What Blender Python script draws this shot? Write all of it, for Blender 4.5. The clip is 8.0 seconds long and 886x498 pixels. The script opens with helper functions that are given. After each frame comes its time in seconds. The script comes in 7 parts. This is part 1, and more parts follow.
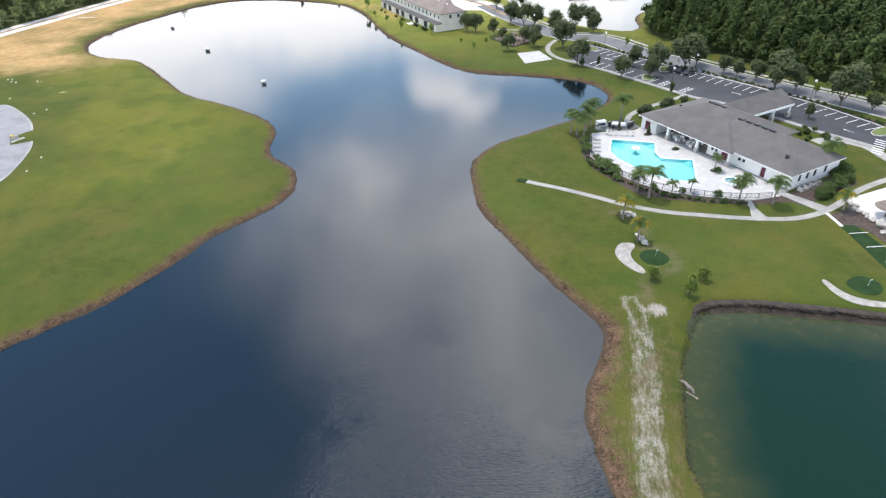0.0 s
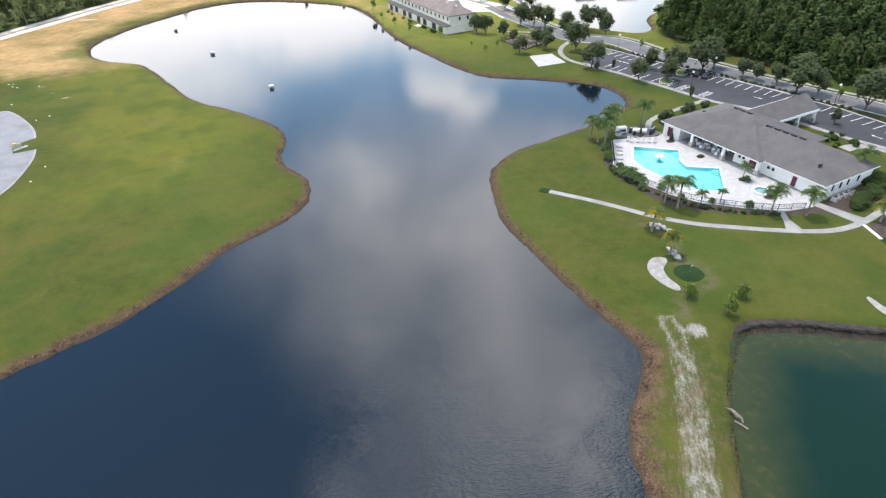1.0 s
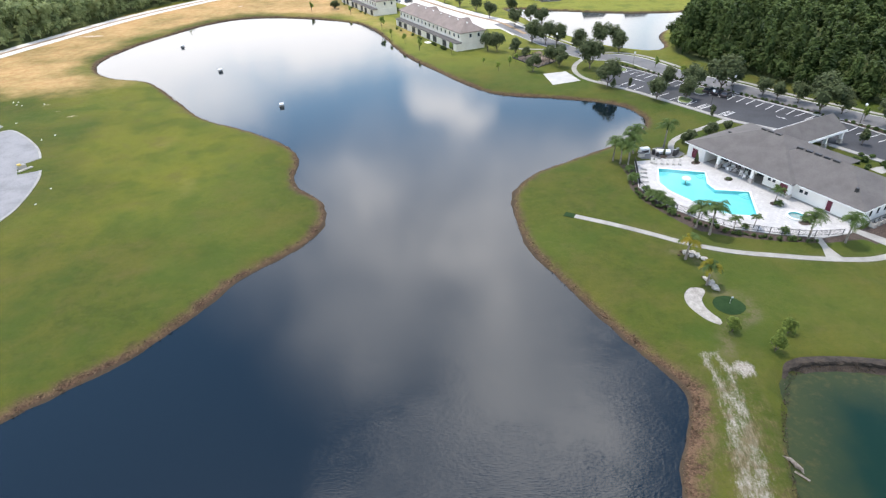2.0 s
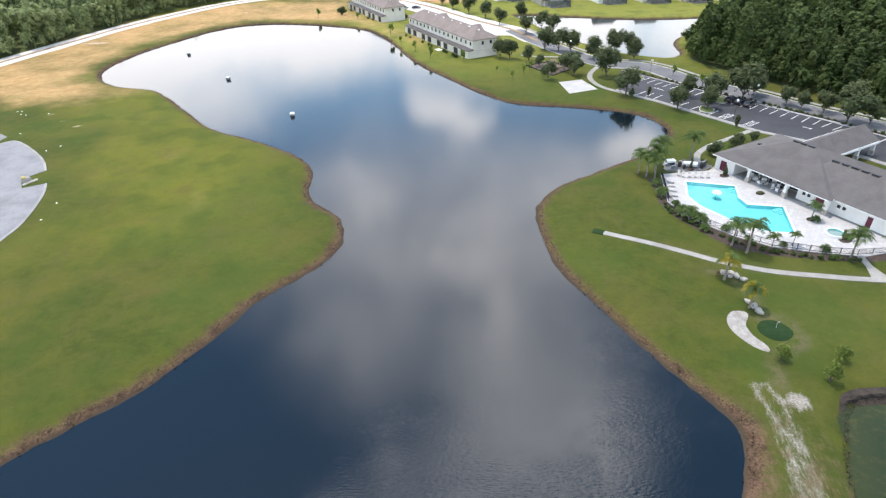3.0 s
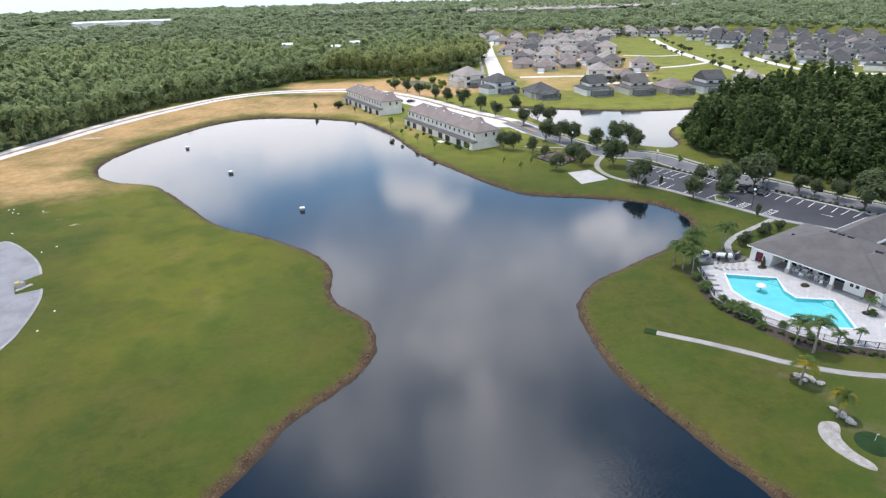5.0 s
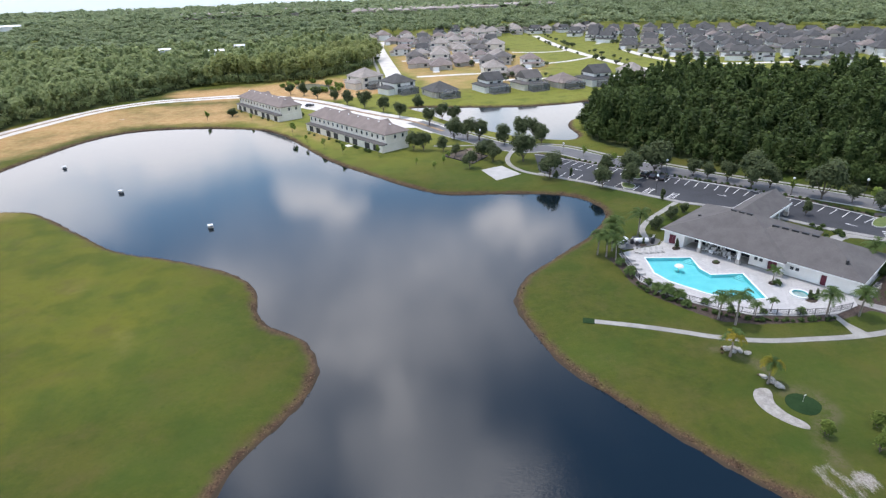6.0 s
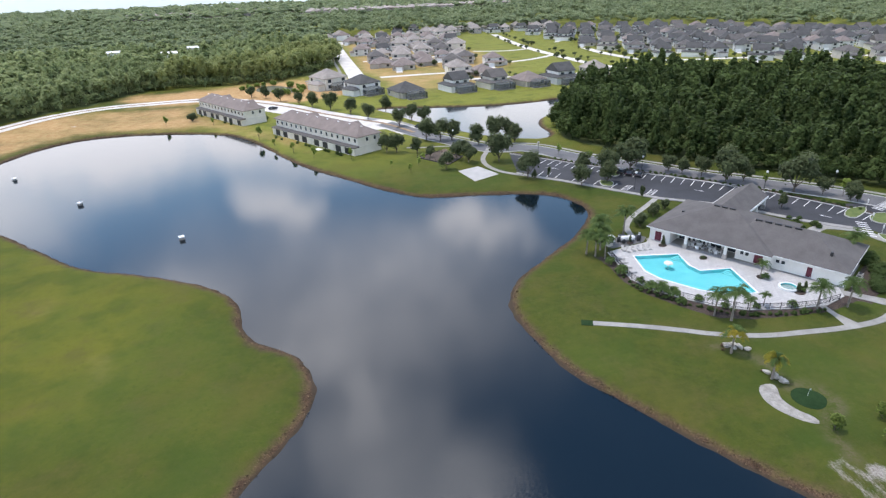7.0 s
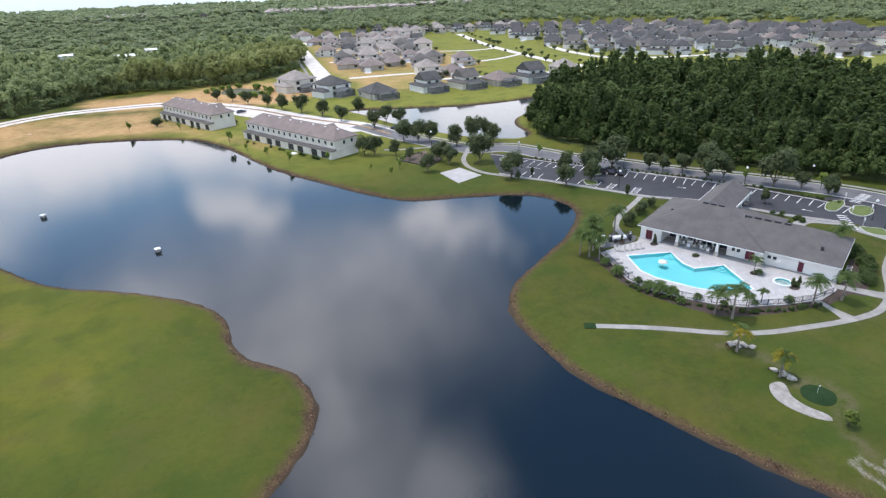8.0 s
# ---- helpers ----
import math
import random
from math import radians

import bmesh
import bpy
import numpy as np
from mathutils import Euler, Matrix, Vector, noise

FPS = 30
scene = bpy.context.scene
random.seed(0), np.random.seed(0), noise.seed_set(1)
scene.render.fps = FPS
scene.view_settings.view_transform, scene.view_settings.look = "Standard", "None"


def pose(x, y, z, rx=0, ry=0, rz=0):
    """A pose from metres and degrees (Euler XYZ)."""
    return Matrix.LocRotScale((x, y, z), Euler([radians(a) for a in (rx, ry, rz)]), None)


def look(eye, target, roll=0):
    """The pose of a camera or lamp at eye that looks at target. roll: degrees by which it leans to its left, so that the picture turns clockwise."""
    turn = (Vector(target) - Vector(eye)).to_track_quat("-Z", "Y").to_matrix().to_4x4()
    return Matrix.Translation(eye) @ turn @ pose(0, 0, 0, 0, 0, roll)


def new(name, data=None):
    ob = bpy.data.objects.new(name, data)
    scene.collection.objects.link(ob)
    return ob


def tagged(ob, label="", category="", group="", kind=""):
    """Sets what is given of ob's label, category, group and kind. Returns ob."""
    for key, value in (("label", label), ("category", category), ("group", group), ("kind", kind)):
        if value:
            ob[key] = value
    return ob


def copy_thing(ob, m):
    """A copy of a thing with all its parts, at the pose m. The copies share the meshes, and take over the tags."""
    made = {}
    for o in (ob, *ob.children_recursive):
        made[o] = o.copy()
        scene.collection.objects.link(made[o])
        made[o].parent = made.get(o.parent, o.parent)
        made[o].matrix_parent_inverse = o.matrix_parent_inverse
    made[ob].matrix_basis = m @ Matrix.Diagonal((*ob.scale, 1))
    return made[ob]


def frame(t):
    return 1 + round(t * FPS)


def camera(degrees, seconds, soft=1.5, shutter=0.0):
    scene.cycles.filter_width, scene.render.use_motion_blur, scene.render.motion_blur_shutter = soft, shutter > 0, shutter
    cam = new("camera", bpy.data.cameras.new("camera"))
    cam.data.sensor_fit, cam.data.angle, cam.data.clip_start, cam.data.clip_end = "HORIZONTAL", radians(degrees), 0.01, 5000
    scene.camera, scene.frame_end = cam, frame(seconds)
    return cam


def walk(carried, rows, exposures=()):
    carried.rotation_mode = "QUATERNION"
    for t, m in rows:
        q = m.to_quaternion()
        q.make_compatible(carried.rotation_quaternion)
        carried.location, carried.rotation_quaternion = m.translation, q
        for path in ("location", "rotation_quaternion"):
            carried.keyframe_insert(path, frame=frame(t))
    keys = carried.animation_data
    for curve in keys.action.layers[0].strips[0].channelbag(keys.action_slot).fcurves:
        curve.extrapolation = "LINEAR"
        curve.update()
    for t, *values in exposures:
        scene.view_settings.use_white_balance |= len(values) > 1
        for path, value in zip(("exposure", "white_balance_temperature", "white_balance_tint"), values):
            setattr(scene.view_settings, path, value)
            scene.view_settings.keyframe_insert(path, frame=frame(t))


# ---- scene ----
cam = camera(75.4, 8.0, 1.3)
PATH = [
    (0, (0.372, 0.166, 55.064), (0.379, 1.822, 53.943), -1.6),
    (0.5, (-1.695, 2.544, 55.134), (-1.686, 4.199, 54.011), -1.6),
    (1, (-3.642, 4.98, 55.1), (-3.631, 6.635, 53.977), -1.7),
    (1.5, (-5.657, 7.524, 55.047), (-5.643, 9.191, 53.943), -1.6),
    (3, (-11.767, 15.299, 54.755), (-11.752, 16.986, 53.682), -1.6),
    (3.5, (-14.022, 17.791, 54.705), (-14.007, 19.486, 53.644), -1.5),
    (4, (-16.569, 20.181, 54.737), (-16.548, 21.938, 53.782), -1.4),
    (4.2, (-17.651, 20.944, 54.735), (-17.624, 22.742, 53.861), -1.5),
    (5.3, (-24.25, 24.536, 54.737), (-24.055, 26.348, 53.914), -1.4),
    (5.5, (-25.324, 25.224, 54.748), (-25.049, 27.024, 53.922), -1.5),
    (6, (-27.787, 27.244, 54.778), (-27.345, 29.008, 53.945), -1.8),
    (6.5, (-30.138, 29.588, 54.773), (-29.623, 31.33, 53.937), -1.9),
    (7, (-32.348, 31.915, 54.767), (-31.777, 33.639, 53.928), -2.0),
    (7.5, (-34.425, 34.323, 54.736), (-33.799, 36.026, 53.895), -2.1),
    (8, (-36.403, 36.786, 54.719), (-35.723, 38.467, 53.876), -2.1),
]
walk(cam, [(t, look(eye, target, roll)) for t, eye, target, roll in PATH],
     [(0.0, 0.48, 6900, 13), (4.2, 0.48, 6900, 13), (5.3, 0.12, 6650, 15), (8.0, 0.10, 6600, 15)])

from math import atan2, cos, pi, sin, sqrt
from mathutils import geometry

# ---------------------------------------------------------------- world and light
SUN_ELEV, SUN_AZ = radians(71), radians(-50)        # azimuth from +y, positive towards +x


def node(nt, kind, **inputs):
    n = nt.nodes.new(kind)
    for key, value in inputs.items():
        if key.startswith("_"):
            n.inputs[int(key[1:])].default_value = value
        else:
            n.inputs[key.replace("_", " ")].default_value = value
    return n


def maths(nt, op, a, b=None, c=None):
    n = nt.nodes.new("ShaderNodeMath")
    n.operation = op
    for i, s in enumerate((a, b, c)):
        if s is None:
            continue
        if isinstance(s, (int, float)):
            n.inputs[i].default_value = s
        else:
            nt.links.new(s, n.inputs[i])
    return n.outputs[0]


def vmath(nt, op, a, b=None):
    n = nt.nodes.new("ShaderNodeVectorMath")
    n.operation = op
    for i, s in enumerate((a, b)):
        if s is None:
            continue
        if isinstance(s, tuple):
            n.inputs[i].default_value = s
        else:
            nt.links.new(s, n.inputs[i])
    return n.outputs["Value"] if op in ("DOT_PRODUCT", "LENGTH", "DISTANCE") else n.outputs["Vector"]


def smooth(nt, x, lo, hi):
    n = nt.nodes.new("ShaderNodeMapRange")
    n.interpolation_type = "SMOOTHSTEP"
    n.inputs[1].default_value, n.inputs[2].default_value = lo, hi
    nt.links.new(x, n.inputs[0])
    return n.outputs[0]


def blend(nt, fac, a, b, mode="MIX"):
    n = nt.nodes.new("ShaderNodeMix")
    n.data_type, n.blend_type = "RGBA", mode
    if isinstance(fac, (int, float)):
        n.inputs[0].default_value = fac
    else:
        nt.links.new(fac, n.inputs[0])
    for i, s in ((6, a), (7, b)):
        if isinstance(s, tuple):
            n.inputs[i].default_value = (*s, 1)
        else:
            nt.links.new(s, n.inputs[i])
    return n.outputs[2]


def noise_of(nt, vec, scale, detail=3.0, rough=0.5):
    n = nt.nodes.new("ShaderNodeTexNoise")
    n.inputs["Scale"].default_value, n.inputs["Detail"].default_value, n.inputs["Roughness"].default_value = scale, detail, rough
    nt.links.new(vec, n.inputs["Vector"])
    return n.outputs[0]


def build_world():
    w = bpy.data.worlds.new("sky")
    scene.world = w
    w.use_nodes = True
    nt = w.node_tree
    nt.nodes.clear()
    sky = nt.nodes.new("ShaderNodeTexSky")
    sky.sky_type, sky.sun_disc = "NISHITA", False
    sky.sun_elevation, sky.sun_rotation = SUN_ELEV, SUN_AZ
    sky.air_density, sky.dust_density, sky.ozone_density = 1.5, 0.4, 3.0
    co = nt.nodes.new("ShaderNodeTexCoord").outputs["Generated"]
    sep = nt.nodes.new("ShaderNodeSeparateXYZ")
    nt.links.new(co, sep.inputs[0])
    up = maths(nt, "ADD", maths(nt, "MAXIMUM", sep.outputs[2], 0.0), 0.18)
    flat = nt.nodes.new("ShaderNodeCombineXYZ")
    nt.links.new(maths(nt, "DIVIDE", sep.outputs[0], up), flat.inputs[0])
    nt.links.new(maths(nt, "DIVIDE", sep.outputs[1], up), flat.inputs[1])
    small = noise_of(nt, flat.outputs[0], 1.7, 6.0, 0.6)
    wisp = nt.nodes.new("ShaderNodeTexNoise")
    wisp.inputs["Scale"].default_value, wisp.inputs["Detail"].default_value = 8.0, 5.0
    nt.links.new(co, wisp.inputs["Vector"])
    bent = vmath(nt, "NORMALIZE", vmath(nt, "ADD", co, vmath(nt, "MULTIPLY", vmath(nt, "SUBTRACT", wisp.outputs["Color"], (0.5, 0.5, 0.5)), (0.19, 0.19, 0.13))))
    # cloud heads over the lake (azimuth, elevation, their half-widths in degrees, depth), scattered fair-weather cloud elsewhere
    sway = nt.nodes.new("ShaderNodeSeparateColor")
    nt.links.new(wisp.outputs["Color"], sway.inputs[0])
    az_deg = maths(nt, "ADD", maths(nt, "MULTIPLY", maths(nt, "ARCTAN2", sep.outputs[0], sep.outputs[1]), 180 / pi), maths(nt, "MULTIPLY", maths(nt, "SUBTRACT", sway.outputs[0], 0.5), 13.0))
    el_deg = maths(nt, "ADD", maths(nt, "MULTIPLY", maths(nt, "ARCSINE", sep.outputs[2]), 180 / pi), maths(nt, "MULTIPLY", maths(nt, "SUBTRACT", sway.outputs[1], 0.5), 9.0))
    heads = None
    for az, el, wide, tall, depth in CLOUDS:
        u = maths(nt, "DIVIDE", maths(nt, "SUBTRACT", az_deg, float(az)), float(wide))
        v = maths(nt, "DIVIDE", maths(nt, "SUBTRACT", el_deg, float(el)), float(tall))
        q = maths(nt, "SQRT", maths(nt, "ADD", maths(nt, "MULTIPLY", u, u), maths(nt, "MULTIPLY", v, v)))
        one = maths(nt, "MULTIPLY", smooth(nt, q, 1.45, 0.1), depth)
        heads = one if heads is None else maths(nt, "MAXIMUM", heads, one)
    high = smooth(nt, sep.outputs[2], 0.96, 0.995)
    behind = smooth(nt, maths(nt, "MULTIPLY", sep.outputs[1], -1.0), 0.0, 0.3)
    scattered = maths(nt, "MULTIPLY", smooth(nt, small, 0.48, 0.66), maths(nt, "MAXIMUM", high, behind))
    broken = maths(nt, "ADD", 0.75, maths(nt, "MULTIPLY", smooth(nt, noise_of(nt, bent, 6.0, 6.0, 0.6), 0.3, 0.7), 0.7))
    cloud = maths(nt, "MINIMUM", maths(nt, "MAXIMUM", maths(nt, "MULTIPLY", heads, broken), scattered), 1.0)
    haze = maths(nt, "SUBTRACT", 1.0, smooth(nt, sep.outputs[2], 0.06, 0.26))
    veil = maths(nt, "MULTIPLY", maths(nt, "SUBTRACT", 1.0, smooth(nt, sep.outputs[2], 0.28, 0.55)), 0.05)
    haze = maths(nt, "MAXIMUM", haze, veil)
    sunward = maths(nt, "MAXIMUM", vmath(nt, "DOT_PRODUCT", co, (sin(SUN_AZ) * cos(SUN_ELEV), cos(SUN_AZ) * cos(SUN_ELEV), sin(SUN_ELEV))), 0.0)
    glow = maths(nt, "ADD", 0.8, maths(nt, "MULTIPLY", maths(nt, "POWER", sunward, 2.0), 0.35))
    # cloud bases towards the horizon are duller
    rising = maths(nt, "ADD", 0.76, maths(nt, "MULTIPLY", smooth(nt, sep.outputs[2], 0.20, 0.46), 0.24))
    bright = maths(nt, "MULTIPLY", maths(nt, "MULTIPLY", glow, rising), CLOUD_LIGHT)
    a = nt.nodes.new("ShaderNodeBackground")
    deep = nt.nodes.new("ShaderNodeHueSaturation")
    deep.inputs["Saturation"].default_value = 1.25
    nt.links.new(sky.outputs[0], deep.inputs["Color"])
    nt.links.new(deep.outputs[0], a.inputs[0])
    nt.links.new(maths(nt, "MULTIPLY", maths(nt, "SUBTRACT", 1.7, maths(nt, "MULTIPLY", smooth(nt, sep.outputs[2], 0.28, 0.56), 0.7)), SKY_LIGHT), a.inputs[1])
    b = nt.nodes.new("ShaderNodeBackground")
    b.inputs[0].default_value = (0.90, 0.94, 1.0, 1)
    nt.links.new(bright, b.inputs[1])
    mix = nt.nodes.new("ShaderNodeMixShader")
    nt.links.new(maths(nt, "MAXIMUM", cloud, maths(nt, "MULTIPLY", haze, 0.85)), mix.inputs[0])
    nt.links.new(a.outputs[0], mix.inputs[1])
    nt.links.new(b.outputs[0], mix.inputs[2])
    out = nt.nodes.new("ShaderNodeOutputWorld")
    nt.links.new(mix.outputs[0], out.inputs[0])


CLOUDS = [(-30, 9, 20, 9, 1.3), (-11, 10.5, 12, 6, 1.3), (2, 11.5, 11, 5, 1.2), (14, 11, 10, 5, 1.0), (29, 11, 12, 6, 1.0), (-22, 16.5, 9, 4, 0.7),
          (1.6, 18.2, 3.2, 2.4, 0.72), (4.2, 20.0, 3.6, 2.6, 0.78), (3.0, 22.2, 2.8, 1.8, 0.5), (20.8, 22.4, 5, 2.6, 0.8), (25.4, 23.6, 5.5, 2.8, 0.95), (29, 25, 4, 2.2, 0.5), (13, 27, 14, 6, 0.66), (-7, 28, 12, 6, 0.60), (4, 31.5, 26, 11, 0.62), (3.5, 33.5, 8, 5, 0.80),
          (9, 45, 11, 15, 0.80), (14, 53, 12, 10, 0.75), (21, 51, 9, 8.5, 0.95), (20, 61, 14, 8, 0.75), (-18, 60, 5, 5.5, 0.8), (-7, 56, 6, 4, 0.5), (4, 57, 10, 8, 0.75), (7.5, 42, 5, 11, 0.92), (-9, 40, 12, 8, 0.50), (70, 20, 24, 18, 0.8), (-100, 30, 24, 18, 0.8)]
CLOUD_LIGHT, SKY_LIGHT = 3.5, 0.14
build_world()
sun_lamp = bpy.data.lights.new("sun", "SUN")
sun_lamp.energy, sun_lamp.angle, sun_lamp.color = 2.4, radians(2.0), (1.0, 0.96, 0.90)
sun = new("sun", sun_lamp)
sun.matrix_world = look((sin(SUN_AZ) * cos(SUN_ELEV) * 500, cos(SUN_AZ) * cos(SUN_ELEV) * 500, sin(SUN_ELEV) * 500), (0, 0, 0))


# ---------------------------------------------------------------- materials
def start(name):
    m = bpy.data.materials.new(name)
    m.use_nodes = True
    nt = m.node_tree
    bsdf = nt.nodes["Principled BSDF"]
    return m, nt, bsdf


def surface(name, low, high, rough=0.8, scale=1.0, fine=12.0, bump=0.15, spread=0.3, metal=0.0, world_space=True, per_object=0.0):
    """Two scales of noise between a low and a high colour, with fine relief."""
    m, nt, bsdf = start(name)
    if world_space:
        vec = nt.nodes.new("ShaderNodeNewGeometry").outputs["Position"]
    else:
        vec = nt.nodes.new("ShaderNodeTexCoord").outputs["Object"]
    a = noise_of(nt, vec, scale, 4.0, 0.6)
    b = noise_of(nt, vec, fine, 3.0, 0.6)
    mixed = maths(nt, "ADD", maths(nt, "MULTIPLY", a, 0.6), maths(nt, "MULTIPLY", b, 0.4))
    col = blend(nt, smooth(nt, mixed, 0.5 - spread / 2, 0.5 + spread / 2), low, high)
    if per_object:
        rnd = nt.nodes.new("ShaderNodeObjectInfo").outputs["Random"]
        k = maths(nt, "ADD", 1.0 - per_object / 2, maths(nt, "MULTIPLY", rnd, per_object))
        grey = nt.nodes.new("ShaderNodeCombineColor")
        for i in range(3):
            nt.links.new(k, grey.inputs[i])
        col = blend(nt, 1.0, col, grey.outputs[0], "MULTIPLY")
    nt.links.new(col, bsdf.inputs["Base Color"])
    bsdf.inputs["Roughness"].default_value, bsdf.inputs["Metallic"].default_value = rough, metal
    if bump:
        bp = node(nt, "ShaderNodeBump", Strength=bump, Distance=0.05)
        nt.links.new(b, bp.inputs["Height"])
        nt.links.new(bp.outputs[0], bsdf.inputs["Normal"])
    return m


def leaf_material(name, dark, light, rough=0.6, through_light=0.35):
    m, nt, bsdf = start(name)
    geo = nt.nodes.new("ShaderNodeNewGeometry")
    att = nt.nodes.new("ShaderNodeAttribute")
    att.attribute_name = "tint"
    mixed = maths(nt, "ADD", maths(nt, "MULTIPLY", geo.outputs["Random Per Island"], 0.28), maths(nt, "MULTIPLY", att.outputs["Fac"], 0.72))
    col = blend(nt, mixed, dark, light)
    nt.links.new(col, bsdf.inputs["Base Color"])
    bsdf.inputs["Roughness"].default_value = rough
    bsdf.inputs["Specular IOR Level"].default_value = 0.10
    thin = nt.nodes.new("ShaderNodeBsdfTranslucent")
    nt.links.new(col, thin.inputs[0])
    mix = nt.nodes.new("ShaderNodeMixShader")
    mix.inputs[0].default_value = through_light
    nt.links.new(bsdf.outputs[0], mix.inputs[1])
    nt.links.new(thin.outputs[0], mix.inputs[2])
    nt.links.new(mix.outputs[0], nt.nodes["Material Output"].inputs[0])
    return m


def ground_material():
    m, nt, bsdf = start("lawn_and_earth")
    pos = nt.nodes.new("ShaderNodeNewGeometry").outputs["Position"]

    def att(name):
        n = nt.nodes.new("ShaderNodeAttribute")
        n.attribute_name = name
        return n.outputs["Fac"]

    huge, big = noise_of(nt, pos, 0.018, 3, 0.5), noise_of(nt, pos, 0.07, 4, 0.6)
    mid, fine = noise_of(nt, pos, 0.5, 5, 0.65), noise_of(nt, pos, 3.5, 4, 0.7)
    grass = blend(nt, smooth(nt, mid, 0.3, 0.7), (0.043, 0.059, 0.009), (0.066, 0.080, 0.011))
    grass = blend(nt, maths(nt, "MULTIPLY", smooth(nt, big, 0.42, 0.68), 0.7), grass, (0.092, 0.090, 0.016))
    grass = blend(nt, maths(nt, "MULTIPLY", smooth(nt, fine, 0.45, 0.75), 0.35), grass, (0.032, 0.054, 0.010))
    grass = blend(nt, maths(nt, "MULTIPLY", smooth(nt, noise_of(nt, pos, 0.045, 4, 0.65), 0.52, 0.7), 0.6), grass, (0.037, 0.063, 0.009))
    yellow = maths(nt, "MULTIPLY", att("meadow"), smooth(nt, huge, 0.40, 0.62))
    grass = blend(nt, maths(nt, "MULTIPLY", yellow, 0.62), grass, (0.150, 0.150, 0.017))
    thatch = maths(nt, "MULTIPLY", smooth(nt, noise_of(nt, pos, 0.16, 5, 0.7), 0.50, 0.72), 0.55)
    grass = blend(nt, thatch, grass, (0.088, 0.078, 0.024))
    fresh = maths(nt, "MULTIPLY", smooth(nt, noise_of(nt, pos, 0.03, 3, 0.6), 0.46, 0.62), 0.45)
    grass = blend(nt, fresh, grass, (0.060, 0.092, 0.014))
    # sunshine on the far lawns, put into the grass colour
    grass = blend(nt, maths(nt, "MULTIPLY", att("sunlit_turf"), 0.8), grass, (0.215, 0.225, 0.040))
    speck = noise_of(nt, pos, 1.1, 6, 0.8)
    grass = blend(nt, maths(nt, "MULTIPLY", smooth(nt, speck, 0.52, 0.68), 0.45), grass, (0.100, 0.092, 0.030))
    grass = blend(nt, maths(nt, "MULTIPLY", smooth(nt, speck, 0.47, 0.32), 0.45), grass, (0.030, 0.046, 0.009))
    lush = noise_of(nt, pos, 0.09, 4, 0.6)
    grass = blend(nt, maths(nt, "MULTIPLY", smooth(nt, lush, 0.48, 0.66), 0.42), grass, (0.036, 0.066, 0.009))
    grass = blend(nt, maths(nt, "MULTIPLY", smooth(nt, lush, 0.48, 0.32), 0.35), grass, (0.092, 0.086, 0.020))
    trod = maths(nt, "MULTIPLY", att("trod"), smooth(nt, maths(nt, "ADD", maths(nt, "MULTIPLY", mid, 0.6), maths(nt, "MULTIPLY", fine, 0.4)), 0.40, 0.60))
    grass = blend(nt, maths(nt, "MULTIPLY", trod, 0.8), grass, (0.120, 0.100, 0.062))
    earth = blend(nt, smooth(nt, mid, 0.3, 0.7), (0.40, 0.232, 0.100), (0.51, 0.340, 0.160))
    dry = maths(nt, "ADD", att("dry"), maths(nt, "MULTIPLY", maths(nt, "SUBTRACT", maths(nt, "ADD", maths(nt, "MULTIPLY", big, 0.6), maths(nt, "MULTIPLY", huge, 0.4)), 0.5), 1.3))
    col = blend(nt, smooth(nt, dry, 0.10, 0.85), grass, earth)
    sand = blend(nt, smooth(nt, fine, 0.3, 0.7), (0.19, 0.168, 0.14), (0.36, 0.335, 0.295))
    ruts = nt.nodes.new("ShaderNodeMapping")
    ruts.vector_type = "TEXTURE"
    ruts.inputs["Rotation"].default_value, ruts.inputs["Scale"].default_value = (0, 0, -0.2), (0.5, 2.0, 1)
    nt.links.new(pos, ruts.inputs[0])
    streak = noise_of(nt, ruts.outputs[0], 1.1, 5, 0.75)
    sandy = maths(nt, "ADD", att("sand"), maths(nt, "MULTIPLY", maths(nt, "SUBTRACT", maths(nt, "ADD", maths(nt, "MULTIPLY", streak, 0.72), maths(nt, "MULTIPLY", fine, 0.28)), 0.5), 2.8))
    col = blend(nt, maths(nt, "MULTIPLY", smooth(nt, sandy, 0.30, 1.2), smooth(nt, att("sand"), 0.05, 0.25)), col, sand)
    bare = maths(nt, "MULTIPLY", smooth(nt, maths(nt, "ADD", att("bare"), maths(nt, "SUBTRACT", mid, 0.5)), 0.25, 0.6), smooth(nt, att("bare"), 0.05, 0.2))
    col = blend(nt, bare, col, (0.50, 0.40, 0.31))
    thin = maths(nt, "MULTIPLY", att("neck"), smooth(nt, maths(nt, "ADD", maths(nt, "MULTIPLY", mid, 0.7), maths(nt, "MULTIPLY", fine, 0.3)), 0.42, 0.62))
    col = blend(nt, maths(nt, "MULTIPLY", thin, 0.85), col, blend(nt, smooth(nt, streak, 0.4, 0.62), (0.062, 0.052, 0.022), (0.125, 0.095, 0.046)))
    # eroded bank: damp dark foot, dry brown lip, breaking up into the turf
    lip = maths(nt, "ADD", maths(nt, "SUBTRACT", att("shore"), att("worn")), maths(nt, "MULTIPLY", maths(nt, "SUBTRACT", maths(nt, "ADD", maths(nt, "MULTIPLY", mid, 0.6), maths(nt, "MULTIPLY", big, 0.4)), 0.5), 5.0))
    bank = blend(nt, smooth(nt, maths(nt, "ADD", maths(nt, "MULTIPLY", fine, 0.6), maths(nt, "MULTIPLY", mid, 0.4)), 0.35, 0.65), (0.044, 0.027, 0.017), (0.160, 0.098, 0.062))
    bank = blend(nt, smooth(nt, att("shore"), 0.7, 0.1), bank, (0.060, 0.044, 0.030))
